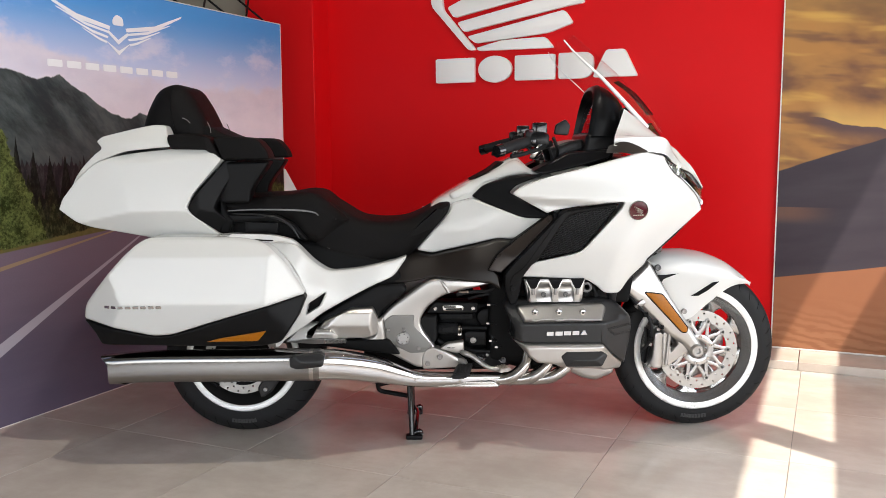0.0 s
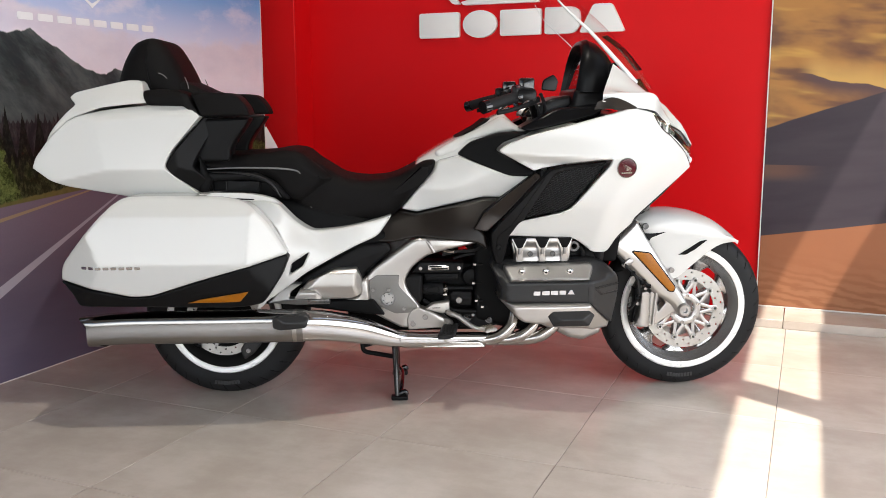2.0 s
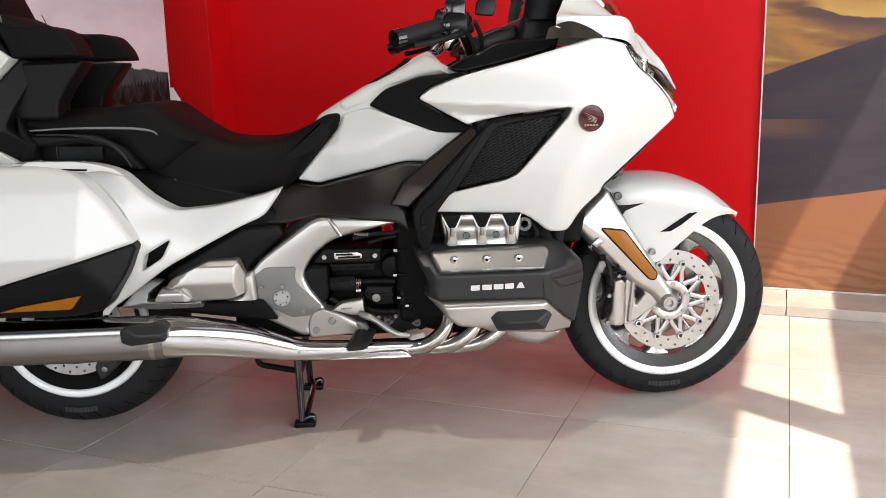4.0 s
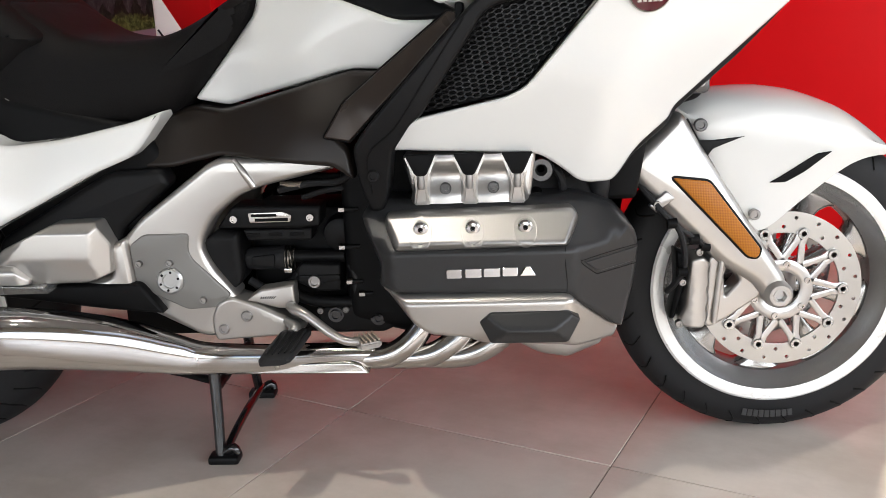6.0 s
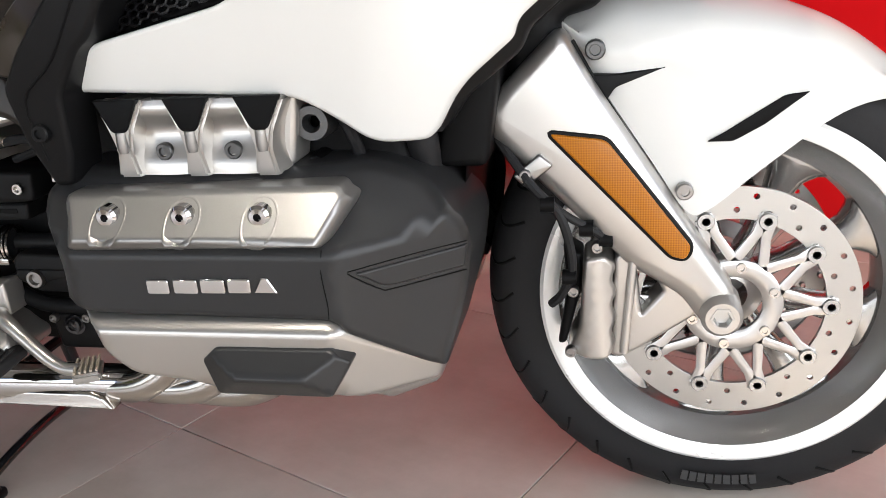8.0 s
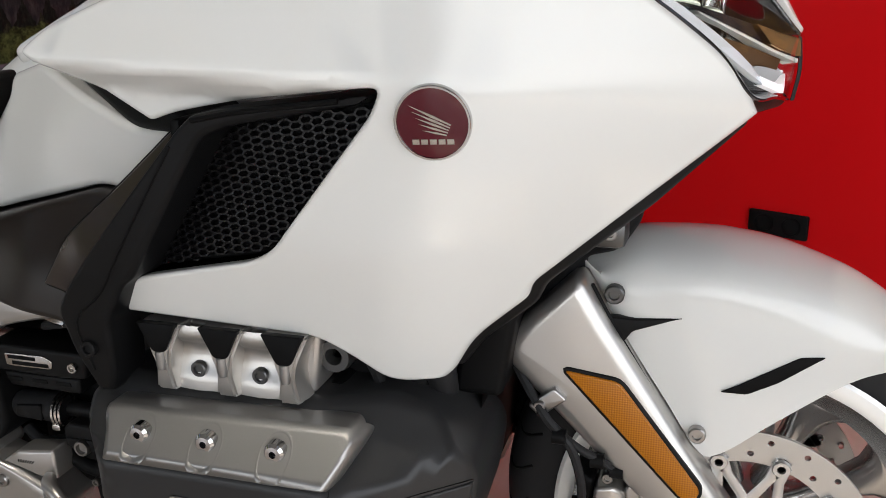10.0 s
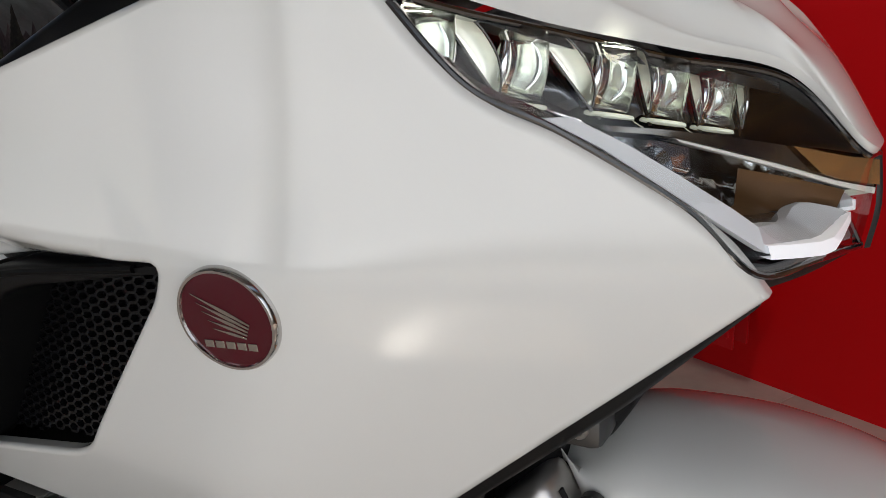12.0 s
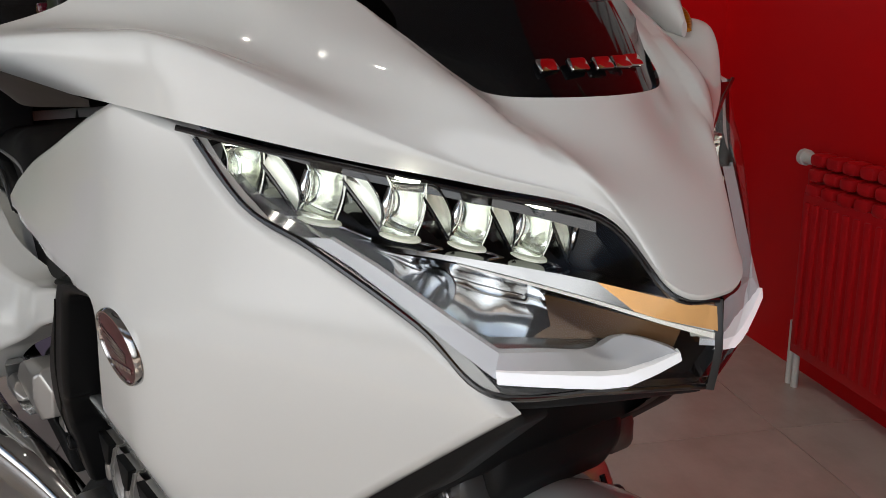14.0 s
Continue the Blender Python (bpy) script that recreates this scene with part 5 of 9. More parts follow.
for s in (-1, 1):
    bm = B()
    sheet(bm, TRIM, tdep, s, 0.05, 0.007, 0.018)
    trim = part("vent_trim", bm, BLACK, bike, "black angled vent trim", 45)
    bolt(trim, 0.126, s * 0.306, 0.580, 0.0095, s, BLACK)
    for pts in ([(0.302, 0.841), (0.345, 0.849), (0.400, 0.855), (0.448, 0.860)], [(0.275, 0.815), (0.212, 0.724), (0.164, 0.655), (0.120, 0.614), (0.122, 0.550)]):
        bm = B()
        tube(bm, [(x, s * (tdep(x, z) + 0.0002), z) for x, z in pts], [0.0030] * 4 if len(pts) == 4 else 0.0014, 8, 4)
        part("trim_groove", bm, DARK, trim)
    bm = B()
    block(bm, (0.262, min(s * 0.20, s * 0.310), 0.79), (0.274, max(s * 0.20, s * 0.310), 0.838), 0.004)
    part("cavity_wall", bm, DARK, trim)
    bm = B()
    sheet(bm, MESHY, lambda x, z: mdep(x, z) - 0.012, s, 0.01, 0.003, 0.03)
    part("vent_backing", bm, DARK, trim)
    # honeycomb bars
    bm = B()
    a = 0.0080
    loop = offset(MESHY, 0.004)
    ux, uz = Vector((0.985, 0.17)), Vector((0.55, 0.83))
    segs = []
    for i in range(-4, 42):
        for j in range(-4, 44):
            c = Vector((0.20, 0.665)) + Vector((0.98, 0.20)) * a * 1.5 * i + Vector((-0.20, 0.98)) * a * 0.92 * (j * 1.0 + (0.5 if i % 2 else 0.0)) * 1.0
            pts = [c + (Vector((0.98, 0.20)) * math.cos(h) + Vector((-0.20, 0.98)) * math.sin(h) * 0.56) * a for h in (0, math.pi / 3, 2 * math.pi / 3, math.pi)]
            for p, q in zip(pts, pts[1:]):
                if inside(p, loop) and inside(q, loop):
                    segs.append((p, q))
    for p, q in segs:
        t = (q - p).normalized()
        w = Vector((-t.y, t.x)) * 0.0011
        ring = []
        for pt in (p, q):
            y = mdep(pt.x, pt.y)
            ring.append([(pt.x + w.x, s * (y - 0.006), pt.y + w.y), (pt.x - w.x, s * (y - 0.006), pt.y - w.y), (pt.x - w.x, s * y, pt.y - w.y), (pt.x + w.x, s * y, pt.y + w.y)])
        bridge(bm, ring)
    tagged(part("vent_mesh", bm, LIPBLACK, trim, "black honeycomb mesh"), kind="stuff")

# ---- nose: upper cowl, headlights, windscreen ----
LOW = [(0.440, -0.408, 1.062), (0.550, -0.341, 1.043), (0.634, -0.306, 1.031), (0.692, -0.211, 1.001), (0.745, -0.132, 0.980), (0.802, -0.064, 0.958), (0.8475, -0.041, 0.908), (0.857, 0.0, 0.899)]
TOP = [(0.512, -0.232, 1.186), (0.560, -0.202, 1.156), (0.612, -0.166, 1.120), (0.655, -0.137, 1.088), (0.696, -0.112, 1.054), (0.716, -0.094, 1.041), (0.742, -0.055, 1.037), (0.756, 0.0, 1.036)]
def blend(f, push):
    out = []
    for a, b, w in zip(LOW, TOP, push):
        out.append(tuple(p + (q - p) * f + d * w for p, q, d in zip(a, b, (0.70, -0.45, 0.45))))
    return out
lift = (0.022, 0.044, 0.050, 0.028, 0.011, 0.007, 0.006, 0.005)
flange = [(p[0] + 0.002, p[1] - 0.003, p[2] + h) for p, h in zip(LOW, lift)]
edge = [(p[0] + 0.30 * (q[0] - p[0]) * 0.12, p[1] + (q[1] - p[1]) * 0.07, p[2] + 0.003 + (q[2] - p[2]) * 0.02) for p, q in zip(flange, TOP)]
rows = [LOW, [tuple(u + (v - u) * 0.85 for u, v in zip(p, q)) for p, q in zip(LOW, flange)], edge, blend(0.42, (-0.006, -0.002, 0.006, 0.015, 0.022, 0.020, 0.015, 0.012)),
        blend(0.72, (-0.002, 0.002, 0.008, 0.016, 0.024, 0.009, 0.003, 0.004)), blend(0.96, (0.0, 0.002, 0.003, 0.005, 0.007, 0.001, 0.0, 0.0)), TOP]
rows = [[(p[0], p[1] if i < 7 else 0.0, p[2]) for i, p in enumerate(r)] for r in rows]
def far_cowl(r):
    return [(x, y * min(1.0, max(0.80, 0.80 + 2.2 * (x - 0.62))), z) for x, y, z in flop(r)]
rows = [r + far_cowl(r[:-1])[::-1] for r in rows]
bm = B()
patch(bm, rows, 10, 8)
# a fold runs on from each lower corner of the black panel and dies out towards the lamp
FOLD0, FOLD1, FACE = Vector((0.640, -0.150, 1.100)), Vector((0.785, -0.092, 1.000)), Vector((0.70, -0.45, 0.45)).normalized()
for v in bm.verts:
    q = Vector((v.co.x, -abs(v.co.y), v.co.z))
    run = FOLD1 - FOLD0
    f = (q - FOLD0).dot(run) / run.length_squared
    off = (q - FOLD0 - run * f).dot(run.cross(FACE).normalized())
    if off < 0:
        off = -off
        drop = 0.0050 * math.exp(-off / 0.040) * min(1, max(0, (f + 0.2) / 0.3)) * min(1, max(0, (1.08 - f) / 0.35))
        v.co -= Vector((FACE.x, math.copysign(FACE.y, v.co.y), FACE.z)) * drop
bmesh.ops.solidify(bm, geom=bm.faces[:], thickness=-0.004)
part("upper_cowl", bm, WHITE, bike, "gloss white upper cowl", 60)
for s in (-1, 1):
    # black wing between cowl and side fairing
    bm = B()
    wing = [[(0.425, -0.360, 1.036), (0.465, -0.375, 1.038), (0.505, -0.372, 1.036), (0.567, -0.345, 1.038)],
            [(0.425, -0.405, 1.060), (0.468, -0.415, 1.074), (0.515, -0.392, 1.064), (0.567, -0.345, 1.043)]]
    if s > 0:
        wing = [flip(r) for r in wing]
    patch(bm, wing, 5, 3)
    bmesh.ops.solidify(bm, geom=bm.faces[:], thickness=0.010 * s)
    part("air_deflector", bm, BROWNBLACK, bike, "black air deflector")

# headlight: clear cover, housing, five lit lenses, light guide
HT = [(0.633, -0.307, 1.026), (0.660, -0.262, 1.011), (0.692, -0.213, 0.997), (0.740, -0.140, 0.976), (0.801, -0.066, 0.955), (0.847, -0.043, 0.906), (0.857, -0.002, 0.896)]
HL = [(x, -skin(x, z) + 0.006, z) for x, z in ((0.637, 1.018), (0.671, 0.972), (0.709, 0.947), (0.768, 0.898), (0.804, 0.851))] + [(0.830, -0.094, 0.841), (0.850, -0.002, 0.827)]
HM = [tuple((p + q) / 2 + d * w for p, q, d in zip(a, b, (0.8, -0.6, 0.1))) for a, b, w in zip(HT, HL, (0.0, 0.008, 0.014, 0.016, 0.010, 0.003, 0.002))]
def inward(rows, d):
    return [[(p[0] - d * 0.75, p[1] + d * 0.55 * min(1, abs(p[1]) / 0.06), p[2]) for p in r] for r in rows]
LEDBODY = plain("headlight_reflector", (0.86, 0.88, 0.90), 0.12, metal=1.0, vary=0.04)
LEDSATIN = plain("headlight_satin_reflector", (0.86, 0.87, 0.82), 0.40, metal=0.35, vary=0.05)
LEDDARK = plain("headlight_dark_chrome", (0.20, 0.20, 0.205), 0.22, metal=0.9, vary=0.1)
LEDMID = plain("headlight_grey_chrome", (0.40, 0.41, 0.42), 0.12, metal=1.0, vary=0.06)
LEDHOUSE = plain("headlight_black_chrome", (0.020, 0.020, 0.021), 0.30, metal=0.3, grain=30, vary=0.1, spec=0.35)
AMBERCHROME = plain("amber_chrome", (0.60, 0.33, 0.13), 0.16, metal=0.75, vary=0.12, grain=120)
AMBERSMOKE = plain("smoky_amber_plastic", (0.11, 0.055, 0.020), 0.28, metal=0.45, vary=0.25, grain=40)
WINGGLOW = plain("satin_reflector_wing", (0.93, 0.94, 0.88), 0.34, metal=1.0, vary=0.03)


def glow_back():
    """A lens back that glows in uneven streaks, put in for LED light on a satin reflector."""
    k = Nodes("glowing_lens_back")
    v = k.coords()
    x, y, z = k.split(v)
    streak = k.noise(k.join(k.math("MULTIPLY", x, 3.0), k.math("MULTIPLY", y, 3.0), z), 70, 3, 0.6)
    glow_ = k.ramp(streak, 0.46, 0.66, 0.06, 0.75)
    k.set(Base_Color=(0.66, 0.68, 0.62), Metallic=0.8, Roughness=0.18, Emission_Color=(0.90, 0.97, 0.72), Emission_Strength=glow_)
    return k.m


LENSGLOW = glow_back()
# foot and rims emit, to imitate LED light and glints in the glass
SHELFGLOW = glow("glowing_lens_foot", (0.86, 0.90, 0.74), 0.42)
RIMGLOW = glow("glowing_lens_rim", (0.95, 0.97, 0.86), 0.70)
OUT = Vector((0.78, -0.60, 0.06)).normalized()      # the way the lenses look
LENSES = [Vector(q) for q in ((0.642, -0.266, 0.991), (0.679, -0.221, 0.979), (0.718, -0.178, 0.967), (0.739, -0.134, 0.956), (0.761, -0.094, 0.945))]
for s in (-1, 1):
    fl = (lambda r: r) if s < 0 else flop
    def side(p):
        return Vector((p[0], p[1] if s < 0 else -p[1] * lean(p[0], p[2]), p[2]))
    bm = B()
    patch(bm, [fl(HT), fl(HM), fl(HL)], 10, 8)
    lamp = part("headlight", bm, GLASS, bike, "clear swept-back headlight with five lit lenses", 60)
    lamp.visible_shadow = False
    bm = B()
    inner = inward([HT], 0.085) + inward([HM], 0.115) + [[(x, y, z - (0.032, 0.030, 0.018, 0, 0, 0, 0)[k]) for k, (x, y, z) in enumerate(inward([HL], 0.055)[0])]]
    patch(bm, [fl(HT)] + [fl(r) for r in inner] + [fl(HL)], 8, 3)
    part("housing", bm, LEDHOUSE, lamp, "", 30)
    bm = B()
    tube(bm, fl(HT), 0.0022, 8, 8)
    part("upper_seal", bm, GLOSSBLACK, lamp)
    bm = B()
    tube(bm, fl(HL), 0.0024, 8, 8)
    part("lower_seal", bm, GLOSSBLACK, lamp)
    # the row of five
    nx = Vector((OUT.x, -s * OUT.y, OUT.z))
    for i, at in enumerate(LENSES):
        c = side(at)
        other = side(LENSES[i + 1]) if i < 4 else c + (c - side(LENSES[3])) * 0.9
        gap = (other - c).length
        al = (other - c) - nx * (other - c).dot(nx)
        al.normalize()
        up = nx.cross(al).normalized()
        if up.z < 0:
            up = -up
        rh, rw = 0.0205 - i * 0.0008, 0.0160 - i * 0.0007
        # a thick clear lens, bowed like a crescent, in front of a pale glowing back
        def bow(f):
            return al * rw * (0.34 * (1 - f * f) - 0.12)
        bm = B()
        rings = []
        for f, h in ((-1.0, 0.98), (-0.88, 0.90), (-0.6, 0.84), (-0.3, 0.80), (0.0, 0.79), (0.3, 0.80), (0.6, 0.84), (0.88, 0.90), (1.0, 0.98)):
            q = c + up * rh * f + bow(f)
            ring = [q + al * rw * h * math.cos(t) + nx * (0.013 * math.sin(t) * h) for t in [math.pi * k / 12 for k in range(13)]]
            ring += [q + al * rw * h * math.cos(t) - nx * (0.004 * math.sin(t) * h) for t in [math.pi * (1 - k / 6) for k in range(1, 6)]]
            rings.append(ring)
        bridge(bm, rings)
        part("lens", bm, LENS, lamp, "clear crescent-shaped projector lens")
        bm = B()
        rings = [[c + bow(f) - nx * d + al * rw * 0.62 * x + up * rh * 0.86 * f for x, d in ((-1, 0.007), (-0.3, 0.012), (0.3, 0.012), (1, 0.007), (1, 0.014), (-1, 0.014))] for f in (-1, -0.5, 0, 0.5, 1)]
        bridge(bm, rings)
        part("lens_back", bm, LENSGLOW, lamp, "pale lens back with LED light put in as glow")
        # thin glowing tubes imitate glints along the lens edges
        for sg in (-1, 1):
            bm = B()
            tube(bm, [c + bow(f) + al * rw * (0.80 + 0.16 * f * f) * sg + up * rh * f + nx * 0.001 for f in (-1, -0.5, 0, 0.5, 1)], 0.0006, 6, 4)
            part("lens_rim", bm, RIMGLOW, lamp, "lens edge with its glint put in as glow")
        for w in (-0.25, 0.42):
            bm = B()
            tube(bm, [c + bow(f) + al * rw * w + up * rh * 0.8 * f - nx * 0.005 for f in (-1, -0.5, 0, 0.5, 1)], [0.0003, 0.0008, 0.0010, 0.0008, 0.0003], 6, 4)
            part("lens_flute", bm, LEDBODY, lamp)
        bm = B()
        rings = []
        for h, f in ((-0.026, 0.30), (-0.022, 0.70), (-0.014, 0.92), (-0.006, 1.0)):
            rings.append([c + nx * h + al * rw * f * math.cos(t) + up * rh * f * math.sin(t) for t in [2 * math.pi * k / 28 for k in range(28)]])
        bridge(bm, rings, True, False)
        part("bowl", bm, LEDBODY, lamp, "bright reflector bowl")
        # lit edge above the lens, curved round its front
        q = c + up * rh * 1.02 - al * rw * 0.12 - nx * 0.006
        bm = B()
        bridge(bm, [[q + al * rw * 0.80 * x + nx * (0.010 * (1 - x * x) + y * 0.6) + up * 0.0005 * z for y, z in ((-0.003, -1), (0.003, -1), (0.003, 1), (-0.003, 1))] for x in (-1, -0.75, -0.5, -0.25, 0, 0.25, 0.5, 0.75, 1)])
        part("led", bm, LED, lamp)
        # round clear foot under the lens, glowing itself in place of LED light
        bm = B()
        q = c - up * rh * 1.10 + al * rw * 0.10
        bridge(bm, [[q + al * rw * w * 1.05 * math.cos(t) + nx * (0.015 * w * math.sin(t)) + up * zz for t in [2 * math.pi * k / 24 for k in range(24)]] for w, zz in ((0.9, -0.0026), (1.0, -0.0020), (1.0, -0.0010), (0.94, 0.0))])
        part("lens_shelf", bm, SHELFGLOW, lamp, "pale lens foot with LED light put in as glow")
        # bright hollow wing between this lens and the next, cut off along a slope
        a0, a1 = rw * 0.90, gap - rw * 1.02
        def on(fa, fu, d):
            return c + al * (a0 + (a1 - a0) * fa) + (other - c).project(nx) * fa + up * rh * fu + nx * d
        bm = B()
        crest = [(0.0, 1.0), (0.30, 0.95), (0.62, 0.62), (0.92, 0.10), (1.06, -0.45), (1.06, -0.95)]
        slope = [(0.0, 0.45), (0.20, 0.18), (0.42, -0.12), (0.64, -0.42), (0.85, -0.70), (1.04, -0.98)]
        patch(bm, [[on(x, z, 0.004) for x, z in crest], [on(x * 0.6 + u * 0.4, z * 0.6 + v * 0.4, -0.009) for (x, z), (u, v) in zip(crest, slope)],
                   [on(x * 0.25 + u * 0.75, z * 0.25 + v * 0.75, -0.008) for (x, z), (u, v) in zip(crest, slope)], [on(x, z, 0.001) for x, z in slope]], 5, 5)
        part("lens_wing", bm, WINGGLOW, lamp, "bright curved reflector wing", 60)
        bm = B()
        tube(bm, [on(x, z, 0.004) for x, z in crest], 0.0008, 6, 4)
        part("wing_edge", bm, GLOSSBLACK, lamp)
        bm = B()
        tube(bm, [on(-0.05, 0.52, 0.003), on(0.42, -0.13, 0.002), on(1.06, -1.02, 0.002), on(1.3, -1.25, 0.002)], 0.0012, 6, 4)
        part("wing_edge", bm, GLOSSBLACK, lamp)
        bm = B()
        patch(bm, [[on(0.12, 0.08, 0.0), on(0.45, -0.38, -0.002), on(0.85, -0.95, 0.0)], [on(0.08, -0.70, -0.008), on(0.40, -0.95, -0.010), on(0.75, -1.15, -0.006)]], 3, 3)
        part("wing_facet", bm, LEDMID, lamp, "", 20)
        bm = B()
        tube(bm, [on(1.12, 0.55, 0.0), on(1.10, 0.0, 0.002), on(1.12, -0.55, 0.0)], [0.0025, 0.0032, 0.0025], 10, 4)
        part("chrome_post", bm, LEDBODY, lamp)
        bm = B()
        tube(bm, [on(0.02, -1.18, 0.005), on(0.4, -1.28, 0.002), on(0.9, -1.40, 0.002)], 0.0009, 6, 4)
        part("wing_edge", bm, LEDBODY, lamp)
    def strip(name, edge0, edge1, mat_, back=0.012, label="", n=1, sharp=30):
        """A raised band between two lines in space, turned back at its edges."""
        bm = B()
        shift = nx * -back
        e0, e1 = [side(q) for q in edge0], [side(q) for q in edge1]
        vs = [[bm.verts.new(q) for q in (catmull(r, n) if n > 1 else r)] for r in ([q + shift for q in e0], e0, e1, [q + shift for q in e1])]
        for p, q in zip(vs, vs[1:]):
            for i in range(len(p) - 1):
                bm.faces.new((p[i], p[i + 1], q[i + 1], q[i]))
        return part(name, bm, mat_, lamp, label, sharp)
    # chrome ledge between the rows, running out to the nose
    strip("divider", [(0.700, -0.214, 0.947), (0.722, -0.194, 0.941), (0.749, -0.160, 0.934), (0.790, -0.095, 0.918), (0.835, -0.034, 0.900), (0.855, -0.004, 0.893)],
          [(0.702, -0.211, 0.944), (0.724, -0.191, 0.937), (0.751, -0.157, 0.929), (0.801, -0.080, 0.901), (0.832, -0.036, 0.883), (0.857, -0.003, 0.872)], LEDMID, 0.030, "chrome ledge between the lamp rows", 3)
    strip("divider_lip", [(0.751, -0.157, 0.9285), (0.801, -0.080, 0.9005), (0.832, -0.036, 0.8825), (0.857, -0.003, 0.8715)],
          [(0.753, -0.154, 0.926), (0.802, -0.078, 0.897), (0.833, -0.035, 0.879), (0.8565, -0.003, 0.867)], LEDSATIN, 0.020, "", 3)
    strip("upper_ledge", [(0.640, -0.294, 1.024), (0.668, -0.248, 1.008), (0.700, -0.198, 0.991), (0.748, -0.126, 0.971), (0.796, -0.066, 0.953)],
          [(0.642, -0.292, 1.019), (0.670, -0.246, 1.003), (0.704, -0.194, 0.984), (0.751, -0.123, 0.964), (0.797, -0.066, 0.945)], GLOSSBLACK, 0.03, "", 4)
    # amber-coloured strips at the front end of the lamp
    strip("amber_ledge", [(0.8085, -0.0755, 0.9125), (0.8385, -0.0355, 0.8995), (0.8580, -0.0045, 0.8925)], [(0.8255, -0.0545, 0.8905), (0.8370, -0.0375, 0.8835), (0.8595, -0.0035, 0.8740)], AMBERCHROME, 0.004, "amber strip over the front of the ledge")
    strip("amber_wall", [(0.778, -0.098, 0.900), (0.806, -0.062, 0.888), (0.838, -0.018, 0.872)], [(0.774, -0.086, 0.866), (0.800, -0.054, 0.862), (0.832, -0.020, 0.853)], AMBERSMOKE, 0.004, "smoky amber inner wall", 2)
    # facetted low reflector
    bm = B()
    up_line = [Vector(q) for q in ((0.716, -0.206, 0.938), (0.748, -0.158, 0.926), (0.800, -0.078, 0.899), (0.820, -0.048, 0.890))]
    low_line = [Vector(q) for q in ((0.745, -0.206, 0.918), (0.782, -0.160, 0.880), (0.802, -0.085, 0.862), (0.800, -0.060, 0.866))]
    def along(line, f):
        f *= len(line) - 1
        i = min(int(f), len(line) - 2)
        return line[i].lerp(line[i + 1], f - i)
    rows = []
    for k in range(8):
        row = []
        for j in range(43):
            f, g = j / 42, k / 7
            f2 = min(1, max(0, f + 0.08 * math.sin(3 * g)))
            flute = abs(math.sin(math.pi * (7 * f + 0.5 * g))) * 0.0032 * math.sin(math.pi * g)
            row.append(side(along(up_line, f2).lerp(along(low_line, f), g)) - nx * (0.008 + 0.030 * math.sin(math.pi * g) * math.sin(math.pi * (0.08 + 0.86 * f)) + flute))
        rows.append(row)
    vs = [[bm.verts.new(p) for p in r] for r in rows]
    for p, q in zip(vs, vs[1:]):
        for i in range(len(p) - 1):
            bm.faces.new((p[i], p[i + 1], q[i + 1]))
            bm.faces.new((p[i], q[i + 1], q[i]))
    part("low_reflector", bm, LEDBODY, lamp, "fluted bright reflector bowl", 50)
    bm = B()
    rings = []
    for h, r in ((-0.010, 0.010), (0.004, 0.0165), (0.010, 0.0175), (0.012, 0.0165), (0.006, 0.012)):
        c = side((0.742, -0.172, 0.908)) - nx * 0.014
        rings.append([c + nx * h + side((0.6, 0.78, 0.1)) * r * math.cos(t) + Vector((0, 0, 1)) * r * math.sin(t) for t in [2 * math.pi * k / 24 for k in range(24)]])
    bridge(bm, rings, True, False)
    part("projector_ring", bm, LEDMID, lamp, "dark projector ring")
    # light guide: a narrow band down the lower edge, broad at the front
    strip("light_guide", [(0.714, -0.236, 0.952), (0.740, -0.216, 0.934), (0.767, -0.195, 0.912), (0.790, -0.176, 0.892), (0.803, -0.161, 0.878)],
          [(0.703, -0.250, 0.953), (0.729, -0.229, 0.934), (0.757, -0.209, 0.910), (0.784, -0.190, 0.887), (0.810, -0.171, 0.865)], DRL, 0.010, "frosted white light guide strip")
    strip("light_guide", [(0.803, -0.161, 0.878), (0.805, -0.118, 0.869), (0.806, -0.075, 0.861), (0.812, -0.050, 0.868), (0.838, -0.028, 0.860), (0.842, -0.023, 0.853)],
          [(0.810, -0.171, 0.865), (0.826, -0.120, 0.853), (0.837, -0.073, 0.8455), (0.838, -0.060, 0.8465), (0.841, -0.028, 0.8515), (0.842, -0.023, 0.853)], DRL, 0.010, "broad frosted white end of the light guide", 3)
    strip("guide_bead", [(0.8105, -0.170, 0.8695), (0.8265, -0.118, 0.8585), (0.8375, -0.073, 0.8515), (0.8435, -0.024, 0.8575)],
          [(0.813, -0.171, 0.8615), (0.829, -0.119, 0.8500), (0.8395, -0.072, 0.8425), (0.8440, -0.022, 0.8505)], BEAD, 0.010, "raised bright bead", 2)
    strip("reflector_floor", [(0.775, -0.182, 0.893), (0.789, -0.158, 0.880), (0.800, -0.090, 0.866), (0.799, -0.064, 0.863)],
          [(0.782, -0.176, 0.886), (0.797, -0.157, 0.874), (0.804, -0.090, 0.861), (0.803, -0.066, 0.858)], LEDDARK, 0.016)
    ledge_low = [tuple(catmull(HL, 4)[k]) for k in range(3, 25)]
    strip("lower_ledge", [(x - 0.004, y + 0.009, z + 0.006 - 0.002 * (z < 0.86)) for x, y, z in ledge_low], [(x - 0.002, y + 0.002, z + 0.0005) for x, y, z in ledge_low], GLOSSBLACK, 0.012)
    # chin below the lamp
    bm = B()
